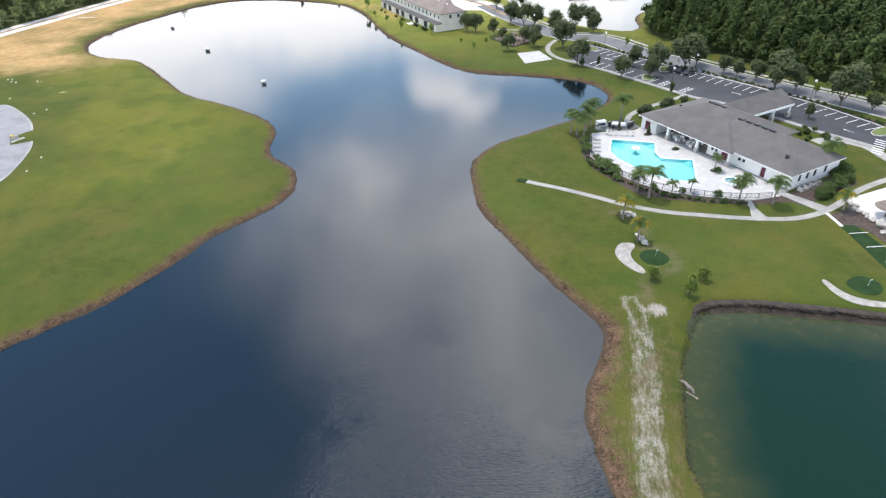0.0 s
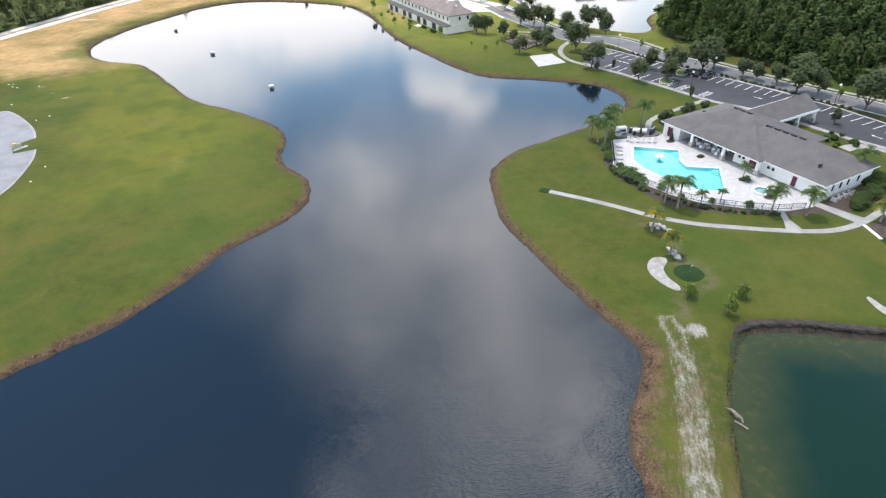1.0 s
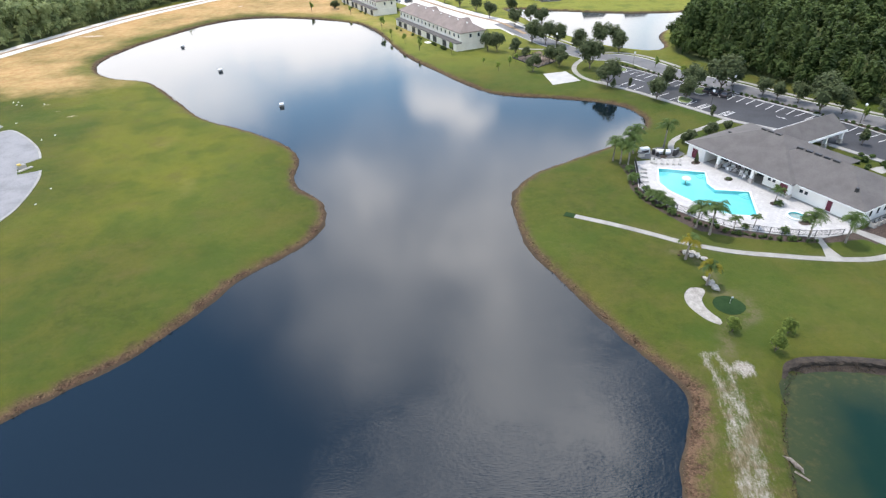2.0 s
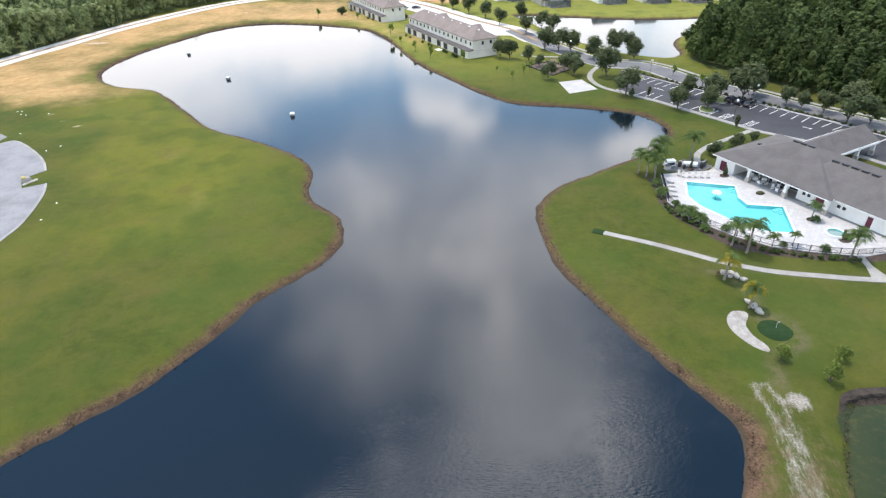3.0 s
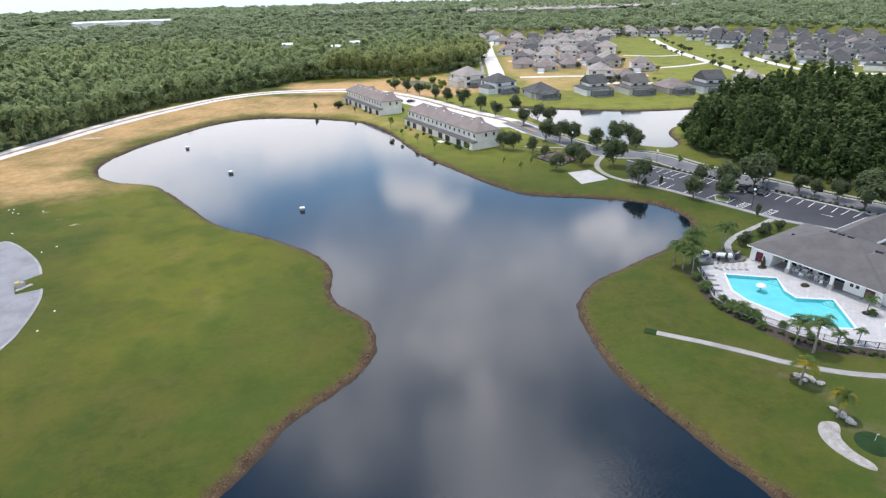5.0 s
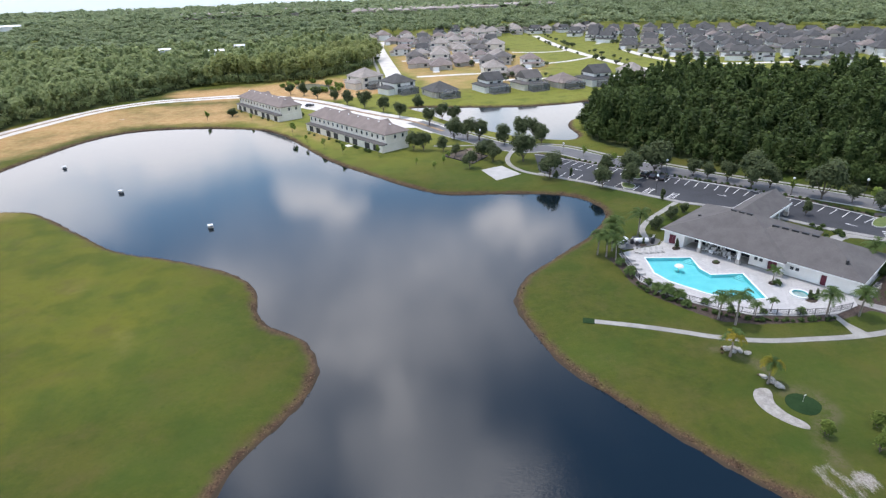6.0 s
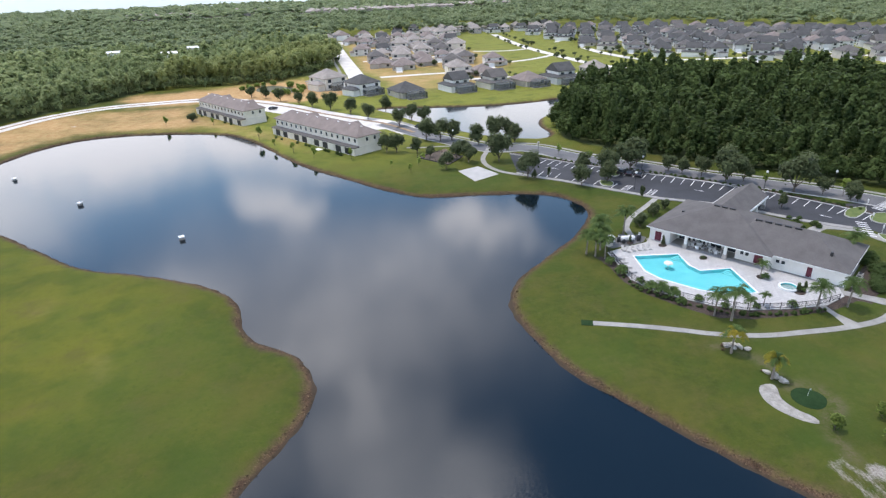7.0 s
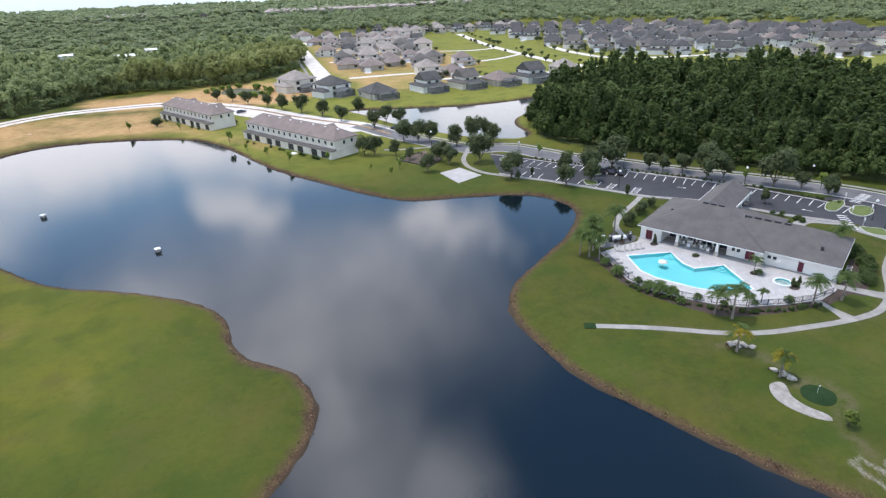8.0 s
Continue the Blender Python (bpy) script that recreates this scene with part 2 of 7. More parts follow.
    # negative worn marks the pond's banks, which get a darker soil colour
    bank = blend(nt, smooth(nt, att("worn"), -0.3, -1.2), bank, blend(nt, smooth(nt, fine, 0.4, 0.65), (0.020, 0.016, 0.012), (0.085, 0.066, 0.048)))
    scrub = maths(nt, "MULTIPLY", maths(nt, "MULTIPLY", att("neck"), smooth(nt, noise_of(nt, pos, 0.8, 5, 0.75), 0.44, 0.60)), smooth(nt, att("shore"), 0.8, 2.2))
    col = blend(nt, maths(nt, "MULTIPLY", smooth(nt, lip, 2.5, 0.2), maths(nt, "SUBTRACT", 1.0, maths(nt, "MULTIPLY", scrub, 0.8))), col, bank)
    mulch = maths(nt, "ADD", att("mulch"), maths(nt, "MULTIPLY", maths(nt, "SUBTRACT", mid, 0.5), 0.5))
    col = blend(nt, smooth(nt, mulch, 0.4, 0.6), col, blend(nt, smooth(nt, fine, 0.3, 0.7), (0.045, 0.034, 0.029), (0.105, 0.080, 0.068)))
    col = blend(nt, smooth(nt, att("forest"), 0.3, 0.7), col, (0.085, 0.105, 0.040))
    nt.links.new(col, bsdf.inputs["Base Color"])
    bsdf.inputs["Roughness"].default_value = 0.95
    bsdf.inputs["Specular IOR Level"].default_value = 0.15
    bp = node(nt, "ShaderNodeBump", Strength=0.5, Distance=0.25)
    nt.links.new(maths(nt, "ADD", mid, fine), bp.inputs["Height"])
    nt.links.new(bp.outputs[0], bsdf.inputs["Normal"])
    return m


def water_material(name, body, ior, ripple, fine_scale, shallow=None):
    m, nt, bsdf = start(name)
    pos = nt.nodes.new("ShaderNodeNewGeometry").outputs["Position"]
    if shallow:
        at = nt.nodes.new("ShaderNodeAttribute")
        at.attribute_name = "depth"
        blot = noise_of(nt, pos, 0.35, 5, 0.65)
        deep = smooth(nt, maths(nt, "ADD", at.outputs["Fac"], maths(nt, "MULTIPLY", maths(nt, "SUBTRACT", blot, 0.5), 7.0)), 0.0, 9.0)
        shoal = blend(nt, smooth(nt, noise_of(nt, pos, 0.7, 6, 0.75), 0.46, 0.75), shallow, (0.080, 0.070, 0.022))
        nt.links.new(blend(nt, deep, shoal, body), bsdf.inputs["Base Color"])
    else:
        bsdf.inputs["Base Color"].default_value = (*body, 1)
    bsdf.inputs["Roughness"].default_value = 0.07
    bsdf.inputs["IOR"].default_value = ior
    # wind ripples in patches, nearly calm between
    sq = nt.nodes.new("ShaderNodeMapping")
    sq.inputs["Rotation"].default_value = (0, 0, 0.18)
    sq.inputs["Scale"].default_value = (0.7, 2.4, 1)
    nt.links.new(pos, sq.inputs[0])
    waves = noise_of(nt, sq.outputs[0], fine_scale, 2, 0.5)
    gust = smooth(nt, noise_of(nt, pos, 0.035, 4, 0.65), 0.36, 0.66)
    near = maths(nt, "MULTIPLY", smooth(nt, vmath(nt, "DOT_PRODUCT", pos, (0.0, 1.0, 0.0)), 100.0, 40.0), smooth(nt, vmath(nt, "DOT_PRODUCT", pos, (1.0, 0.15, 0.0)), -22.0, 4.0))
    rough_h = maths(nt, "MULTIPLY", waves, maths(nt, "ADD", 0.02, maths(nt, "MULTIPLY", maths(nt, "ADD", 0.12, maths(nt, "MULTIPLY", gust, 0.75)), near)))
    bp = node(nt, "ShaderNodeBump", Strength=ripple, Distance=0.10)
    nt.links.new(rough_h, bp.inputs["Height"])
    nt.links.new(bp.outputs[0], bsdf.inputs["Normal"])
    return m


def clear_water(name, tint):
    m, nt, bsdf = start(name)
    nt.nodes.remove(bsdf)
    pos = nt.nodes.new("ShaderNodeNewGeometry").outputs["Position"]
    bp = node(nt, "ShaderNodeBump", Strength=0.25, Distance=0.03)
    nt.links.new(noise_of(nt, pos, 2.5, 2), bp.inputs["Height"])
    fr = node(nt, "ShaderNodeFresnel", IOR=1.33)
    tr = nt.nodes.new("ShaderNodeBsdfTransparent")
    tr.inputs[0].default_value = (*tint, 1)
    gl = node(nt, "ShaderNodeBsdfGlossy", Roughness=0.05)
    for n in (fr, gl):
        nt.links.new(bp.outputs[0], n.inputs["Normal"])
    mix = nt.nodes.new("ShaderNodeMixShader")
    nt.links.new(fr.outputs[0], mix.inputs[0])
    nt.links.new(tr.outputs[0], mix.inputs[1])
    nt.links.new(gl.outputs[0], mix.inputs[2])
    nt.links.new(mix.outputs[0], nt.nodes["Material Output"].inputs[0])
    return m


def glass_material(name, color):
    m, nt, bsdf = start(name)
    bsdf.inputs["Base Color"].default_value = (*color, 1)
    bsdf.inputs["Roughness"].default_value = 0.08
    bsdf.inputs["Specular IOR Level"].default_value = 0.6
    return m


def paver_material():
    """Pale square pavers with dark joints and weathering."""
    m, nt, bsdf = start("deck_pavers")
    pos = nt.nodes.new("ShaderNodeNewGeometry").outputs["Position"]
    turn = nt.nodes.new("ShaderNodeMapping")
    turn.inputs["Rotation"].default_value = (0, 0, 1.095)
    nt.links.new(pos, turn.inputs[0])
    grid = nt.nodes.new("ShaderNodeTexBrick")
    grid.offset = 0.5
    for key, value in (("Scale", 1.0), ("Mortar Size", 0.03), ("Mortar Smooth", 0.3), ("Brick Width", 0.8), ("Row Height", 0.8), ("Bias", 0.0)):
        grid.inputs[key].default_value = value
    grid.inputs["Color1"].default_value, grid.inputs["Color2"].default_value, grid.inputs["Mortar"].default_value = (0.41, 0.40, 0.39, 1), (0.49, 0.48, 0.465, 1), (0.30, 0.29, 0.28, 1)
    nt.links.new(turn.outputs[0], grid.inputs["Vector"])
    stain = smooth(nt, noise_of(nt, pos, 0.5, 5, 0.65), 0.42, 0.72)
    col = blend(nt, maths(nt, "MULTIPLY", stain, 0.45), grid.outputs["Color"], (0.35, 0.34, 0.33))
    nt.links.new(col, bsdf.inputs["Base Color"])
    bsdf.inputs["Roughness"].default_value = 0.8
    return m


GROUND = ground_material()
DARK_EARTH = surface("dark_earth", (0.009, 0.007, 0.005), (0.050, 0.036, 0.025), 0.9, 0.9, 5.0, 0.5)
LAKE = water_material("lake_water", (0.004, 0.009, 0.013), 1.49, 0.85, 2.4)
POND = water_material("pond_water", (0.006, 0.022, 0.013), 1.33, 0.14, 1.0, (0.034, 0.044, 0.016))
FARPOND = water_material("calm_water", (0.02, 0.03, 0.03), 1.48, 0.1, 1.0)
POOL_WATER = clear_water("pool_water", (0.72, 0.97, 0.97))
POOL_TILE = surface("pool_plaster", (0.15, 0.57, 0.61), (0.22, 0.65, 0.68), 0.5, 0.4, 3, 0.0)
POOL_STEP = surface("pool_step_plaster", (0.24, 0.66, 0.69), (0.32, 0.74, 0.76), 0.5, 0.4, 3, 0.0)
POOL_EDGE = surface("pool_coping", (0.62, 0.64, 0.64), (0.75, 0.76, 0.75), 0.6, 1, 9)
DECK = paver_material()
CONCRETE = surface("concrete", (0.23, 0.222, 0.205), (0.34, 0.33, 0.305), 0.85, 0.35, 5.0, 0.1)
PALE_ROAD = surface("pale_concrete_road", (0.52, 0.48, 0.43), (0.72, 0.69, 0.65), 0.85, 0.15, 3.0, 0.1)
ASPHALT = surface("asphalt", (0.022, 0.023, 0.027), (0.050, 0.052, 0.058), 0.8, 0.12, 4.0, 0.15, 0.4)
ROAD_GREY = surface("worn_asphalt", (0.105, 0.105, 0.11), (0.175, 0.175, 0.175), 0.85, 0.1, 4.0, 0.1)
PAINT = surface("road_paint", (0.62, 0.62, 0.60), (0.80, 0.80, 0.78), 0.7, 1.5, 8, 0.0)
KERB = surface("kerb_concrete", (0.45, 0.44, 0.42), (0.60, 0.59, 0.56), 0.85, 1, 6)
SAND = surface("bunker_sand", (0.22, 0.205, 0.185), (0.38, 0.36, 0.33), 0.95, 0.9, 6, 0.3)
WHITE_SAND = surface("white_sand", (0.48, 0.47, 0.45), (0.62, 0.61, 0.59), 0.95, 0.4, 3, 0.2)
TURF = surface("putting_turf", (0.013, 0.032, 0.011), (0.024, 0.050, 0.018), 1.0, 0.6, 8, 0.2)
MULCH = surface("bark_mulch", (0.032, 0.023, 0.018), (0.085, 0.060, 0.045), 0.95, 1.5, 9, 0.4)
TURF.node_tree.nodes["Principled BSDF"].inputs["Specular IOR Level"].default_value = 0.1
STUCCO = surface("white_stucco", (0.70, 0.69, 0.66), (0.80, 0.79, 0.76), 0.85, 0.3, 8, 0.1)
CREAM = surface("cream_stucco", (0.62, 0.58, 0.50), (0.74, 0.70, 0.62), 0.85, 0.3, 8, 0.1)
TAUPE = surface("taupe_stucco", (0.42, 0.385, 0.345), (0.54, 0.50, 0.455), 0.85, 0.3, 8, 0.1)
GREY_WALL = surface("grey_siding", (0.50, 0.50, 0.49), (0.62, 0.62, 0.61), 0.8, 0.3, 8, 0.1)
TRIM = surface("white_trim", (0.74, 0.74, 0.73), (0.82, 0.82, 0.81), 0.6, 1, 8, 0.0)
SHINGLE = surface("grey_shingles", (0.082, 0.075, 0.072), (0.125, 0.115, 0.110), 0.9, 0.35, 5.0, 0.25, 0.45)
SHINGLE_BROWN = surface("brown_shingles", (0.170, 0.136, 0.120), (0.24, 0.196, 0.175), 0.9, 0.35, 5.0, 0.3, 0.35)
SHINGLE_PALE = surface("pale_shingles", (0.235, 0.205, 0.180), (0.33, 0.295, 0.262), 0.9, 0.35, 5.0, 0.3, 0.35)
SHINGLE_BLUE = surface("slate_shingles", (0.052, 0.051, 0.050), (0.090, 0.088, 0.085), 0.9, 0.35, 5.0, 0.3, 0.35)
SHINGLE_GREY = surface("weathered_shingles", (0.085, 0.077, 0.071), (0.14, 0.128, 0.118), 0.9, 0.35, 5.0, 0.3, 0.35)
STONE = surface("stacked_stone", (0.30, 0.27, 0.24), (0.55, 0.51, 0.46), 0.9, 1.6, 6, 0.5)
ROCK = surface("pale_boulder", (0.24, 0.22, 0.195), (0.50, 0.47, 0.425), 0.9, 0.9, 5, 0.5, 0.3)
SCREEN = surface("dark_screen", (0.022, 0.022, 0.024), (0.045, 0.045, 0.048), 0.6, 0.5, 4, 0.0)


def mesh_screen(name, color, open_share):
    """Insect mesh: partly seen through, partly grey cloth."""
    m, nt, bsdf = start(name)
    bsdf.inputs["Base Color"].default_value, bsdf.inputs["Roughness"].default_value = (*color, 1), 0.8
    clear = nt.nodes.new("ShaderNodeBsdfTransparent")
    mix = node(nt, "ShaderNodeMixShader")
    mix.inputs[0].default_value = open_share
    nt.links.new(bsdf.outputs[0], mix.inputs[1])
    nt.links.new(clear.outputs[0], mix.inputs[2])
    nt.links.new(mix.outputs[0], nt.nodes["Material Output"].inputs[0])
    return m


MESH = mesh_screen("patio_mesh", (0.13, 0.14, 0.135), 0.55)
GLASS = glass_material("window_glass", (0.035, 0.042, 0.05))
DARK = surface("dark_metal", (0.018, 0.018, 0.020), (0.035, 0.035, 0.038), 0.5, 1, 8, 0.0)
RED = surface("maroon_door", (0.085, 0.008, 0.022), (0.13, 0.014, 0.034), 0.5, 1, 8, 0.0)
WHITE = surface("white_plastic", (0.72, 0.72, 0.72), (0.82, 0.82, 0.82), 0.5, 2, 8, 0.0)
BARK = surface("tree_bark", (0.075, 0.058, 0.045), (0.17, 0.14, 0.115), 0.95, 1.2, 8, 0.4, world_space=False)
PALM_BARK = surface("palm_bark", (0.16, 0.135, 0.11), (0.28, 0.245, 0.21), 0.95, 1.2, 9, 0.4, world_space=False)
OAK_LEAF = leaf_material("oak_leaves", (0.042, 0.061, 0.029), (0.130, 0.157, 0.072))
SHRUB_LEAF = leaf_material("shrub_leaves", (0.024, 0.046, 0.014), (0.095, 0.138, 0.042))
LIME_LEAF = leaf_material("sapling_leaves", (0.120, 0.180, 0.034), (0.270, 0.340, 0.078))
PALM_LEAF = leaf_material("palm_fronds", (0.036, 0.068, 0.020), (0.125, 0.180, 0.055))
YELLOW_LEAF = leaf_material("yellowing_fronds", (0.110, 0.135, 0.018), (0.340, 0.260, 0.035))
FOREST_LEAF = leaf_material("forest_leaves", (0.026, 0.047, 0.014), (0.122, 0.168, 0.053))
# distance haze and sunlight painted in: these three are paler than real foliage
BRIGHT_LEAF = leaf_material("haze_paled_willow_leaves", (0.18, 0.23, 0.10), (0.38, 0.43, 0.20), 0.6, 0.5)
OLIVE_LEAF = leaf_material("haze_paled_cypress_leaves", (0.21, 0.24, 0.085), (0.43, 0.46, 0.19), 0.6, 0.5)
FAR_LEAF = leaf_material("haze_paled_pine_leaves", (0.17, 0.215, 0.12), (0.34, 0.40, 0.21), 0.6, 0.5)
STRAW = leaf_material("dry_grass_tufts", (0.05, 0.036, 0.022), (0.23, 0.165, 0.10))


# ---------------------------------------------------------------- mesh helpers
class Geo:
    """Collects simple solids into one mesh."""

    def __init__(self):
        self.v, self.f = [], []

    def add(self, verts, faces):
        k = len(self.v)
        self.v += [tuple(p) for p in verts]
        self.f += [tuple(i + k for i in f) for f in faces]
        return self

    def box(self, x0, x1, y0, y1, z0, z1):
        return self.add([(x, y, z) for z in (z0, z1) for x, y in ((x0, y0), (x1, y0), (x1, y1), (x0, y1))],
                        [(3, 2, 1, 0), (4, 5, 6, 7), (0, 1, 5, 4), (1, 2, 6, 5), (2, 3, 7, 6), (3, 0, 4, 7)])

    def turned_box(self, cx, cy, sx, sy, z0, z1, turn):
        c, s = cos(turn), sin(turn)
        pts = [(cx + c * x - s * y, cy + s * x + c * y) for x, y in ((-sx / 2, -sy / 2), (sx / 2, -sy / 2), (sx / 2, sy / 2), (-sx / 2, sy / 2))]
        return self.prism(pts, z0, z1)

    def prism(self, pts, z0, z1):
        n = len(pts)
        return self.add([(x, y, z0) for x, y in pts] + [(x, y, z1) for x, y in pts],
                        [tuple(range(n - 1, -1, -1)), tuple(range(n, 2 * n))] + [(i, (i + 1) % n, n + (i + 1) % n, n + i) for i in range(n)])

    def cone(self, cx, cy, z0, z1, r0, r1, n=10, lean=(0, 0)):
        a = [2 * pi * i / n for i in range(n)]
        pts = [(cx + r0 * cos(t), cy + r0 * sin(t), z0) for t in a] + [(cx + lean[0] + r1 * cos(t), cy + lean[1] + r1 * sin(t), z1) for t in a]
        return self.add(pts, [tuple(range(n - 1, -1, -1)), tuple(range(n, 2 * n))] + [(i, (i + 1) % n, n + (i + 1) % n, n + i) for i in range(n)])

    def tube(self, pts, radii, n=6):
        rings = []
        for i, p in enumerate(pts):
            d = (Vector(pts[min(i + 1, len(pts) - 1)]) - Vector(pts[max(i - 1, 0)])).normalized()
            s = d.cross(Vector((0.3, 0.9, 0.1))).normalized()
            t = d.cross(s)
            rings.append([Vector(p) + radii[i] * (cos(2 * pi * k / n) * s + sin(2 * pi * k / n) * t) for k in range(n)])
        faces = [tuple(range(n))[::-1], tuple(range((len(pts) - 1) * n, len(pts) * n))]
        for i in range(len(pts) - 1):
            faces += [(i * n + k, i * n + (k + 1) % n, (i + 1) * n + (k + 1) % n, (i + 1) * n + k) for k in range(n)]
        return self.add([v for r in rings for v in r], faces)

    def lump(self, cx, cy, cz, rx, ry, rz, rng, rings=4, n=7, rough=0.18):
        pts, faces = [(cx, cy, cz - rz)], []
        for i in range(1, rings):
            a = pi * i / rings
            for k in range(n):
                b, w = 2 * pi * k / n, 1 + rng.uniform(-rough, rough)
                pts.append((cx + rx * w * sin(a) * cos(b), cy + ry * w * sin(a) * sin(b), cz - rz * w * cos(a)))
        pts.append((cx, cy, cz + rz))
        last = len(pts) - 1
        faces += [(0, 1 + (k + 1) % n, 1 + k) for k in range(n)]
        for i in range(rings - 2):
            a = 1 + i * n
            faces += [(a + k, a + (k + 1) % n, a + n + (k + 1) % n, a + n + k) for k in range(n)]
        a = 1 + (rings - 2) * n
        faces += [(a + k, a + (k + 1) % n, last) for k in range(n)]
        return self.add(pts, faces)

    def hip(self, x0, x1, y0, y1, z, slope, thick=0.22):
        """A hipped roof over the rectangle, with an eave board."""
        w, d = x1 - x0, y1 - y0
        h = min(w, d) / 2
        zt = z + thick + h * slope
        if w >= d:
            r = [(x0 + h, y0 + h, zt), (x1 - h, y0 + h, zt)]
        else:
            r = [(x0 + h, y0 + h, zt), (x0 + h, y1 - h, zt)]
        base = [(x0, y0), (x1, y0), (x1, y1), (x0, y1)]
        v = [(x, y, z) for x, y in base] + [(x, y, z + thick) for x, y in base] + r
        f = [(3, 2, 1, 0)] + [(i, (i + 1) % 4, 4 + (i + 1) % 4, 4 + i) for i in range(4)]
        f += [(4, 5, 9, 8), (5, 6, 9), (6, 7, 8, 9), (7, 4, 8)] if w >= d else [(4, 5, 8), (5, 6, 9, 8), (6, 7, 9), (7, 4, 8, 9)]
        return self.add(v, f)

    def gable(self, x0, x1, y0, y1, z, slope, thick=0.2):
        """Ridge along x."""
        zt, ym = z + thick + (y1 - y0) / 2 * slope, (y0 + y1) / 2
        v = [(x0, y0, z), (x0, y1, z), (x0, y1, z + thick), (x0, ym, zt), (x0, y0, z + thick)]
        v += [(x1, y, h) for _, y, h in v]
        return self.add(v, [(4, 3, 2, 1, 0), (5, 6, 7, 8, 9)] + [(i, (i + 1) % 5, 5 + (i + 1) % 5, 5 + i) for i in range(5)])

    def mesh(self, name):
        me = bpy.data.meshes.new(name)
        me.from_pydata(self.v, [], self.f)
        me.update()
        return me


def part(name, geo, material, parent=None, label=""):
    """One mesh object under a thing or a part."""
    me = geo.mesh(name) if isinstance(geo, Geo) else geo
    me.materials.append(material)
    ob = new(name, me)
    if parent:
        ob.parent = parent
    return tagged(ob, label)


def thing(name, m, label, category, group="", kind=""):
    ob = new(name)
    ob.matrix_basis = m
    return tagged(ob, label, category, group, kind)


def spline(pts, closed=False, step=1.5):
    """Points along a smooth curve through control points."""
    p = np.array(pts, float)
    n = len(p)
    out = []
    for i in range(n if closed else n - 1):
        if closed:
            a, b, c, d = p[(i - 1) % n], p[i], p[(i + 1) % n], p[(i + 2) % n]
        else:
            a, b, c, d = p[max(i - 1, 0)], p[i], p[i + 1], p[min(i + 2, n - 1)]
        m = max(2, int(np.linalg.norm(c - b) / step))
        for k in range(m):
            t = k / m
            out.append(0.5 * (2 * b + (c - a) * t + (2 * a - 5 * b + 4 * c - d) * t * t + (3 * b - a - 3 * c + d) * t ** 3))
    if not closed:
        out.append(p[-1])
    return np.array(out)


def inside(poly, x, y):
    """Which of the places lie within a closed outline."""
    res = np.zeros(x.shape, bool)
    q = np.roll(poly, -1, 0)
    for (ax, ay), (bx, by) in zip(poly, q):
        if ay == by:
            continue
        res ^= ((ay > y) != (by > y)) & (x < (bx - ax) * (y - ay) / (by - ay) + ax)
    return res


def distance(poly, x, y, closed=True, reach=None):
    best = np.full(x.shape, 1e9)
    q = np.roll(poly, -1, 0) if closed else poly[1:]
    for (ax, ay), (bx, by) in zip(poly if closed else poly[:-1], q):
        dx, dy = bx - ax, by - ay
        l2 = dx * dx + dy * dy + 1e-9
        t = np.clip(((x - ax) * dx + (y - ay) * dy) / l2, 0, 1)
        best = np.minimum(best, (x - ax - t * dx) ** 2 + (y - ay - t * dy) ** 2)
    return np.sqrt(best)


def signed(poly, x, y):
    """Distance outside (+) or within (-) the outline."""
    d = distance(poly, x, y)
    return np.where(inside(poly, x, y), -d, d)


def grow(poly, by):
    p = np.array(poly, float)
    t = np.roll(p, -1, 0) - np.roll(p, 1, 0)
    n = np.stack([t[:, 1], -t[:, 0]], 1) / (np.linalg.norm(t, axis=1, keepdims=True) + 1e-9)
    area = 0.5 * np.sum(p[:, 0] * np.roll(p[:, 1], -1) - np.roll(p[:, 0], -1) * p[:, 1])
    return p + n * by * (1 if area > 0 else -1)


def strip(left, right, z0, z1):
    """A slab between two lines of equal length."""
    g, n = Geo(), len(left)
    v = [(x, y, z) for line in (left, right) for z in (z0, z1) for x, y in line]
    f = []
    for i in range(n - 1):
        a, b, c, d = i, n + i, 2 * n + i, 3 * n + i
        f += [(b, b + 1, d + 1, d), (a + 1, a, c, c + 1), (a, a + 1, b + 1, b), (c + 1, c, d, d + 1)]
    f += [(0, n, 3 * n, 2 * n), (n - 1, 3 * n - 1, 4 * n - 1, 2 * n - 1)]
    return g.add(v, f)


def ribbon(pts, width, z0, z1, step=2.0):
    c = spline(pts, False, step)
    t = np.gradient(c, axis=0)
    n = np.stack([-t[:, 1], t[:, 0]], 1) / np.linalg.norm(t, axis=1, keepdims=True)
    return strip(c + n * width / 2, c - n * width / 2, z0, z1)


def offset_line(c, by):
    t = np.gradient(c, axis=0)
    return c + np.stack([-t[:, 1], t[:, 0]], 1) / np.linalg.norm(t, axis=1, keepdims=True) * by


def plate(pts, z0, z1):
    return Geo().prism([tuple(p) for p in pts], z0, z1)


def quads_mesh(name, V, tint):
    """V: n x 4 x 3 corners; tint: one value a quad."""
    n = len(V)
    me = bpy.data.meshes.new(name)
    me.vertices.add(4 * n)
    me.vertices.foreach_set("co", V.astype(np.float32).ravel())
    me.loops.add(4 * n)
    me.loops.foreach_set("vertex_index", np.arange(4 * n, dtype=np.int32))
    me.polygons.add(n)
    me.polygons.foreach_set("loop_start", np.arange(0, 4 * n, 4, dtype=np.int32))
    me.update(calc_edges=True)
    at = me.attributes.new("tint", "FLOAT", "POINT")
    at.data.foreach_set("value", np.repeat(np.asarray(tint, np.float32), 4))
    return me


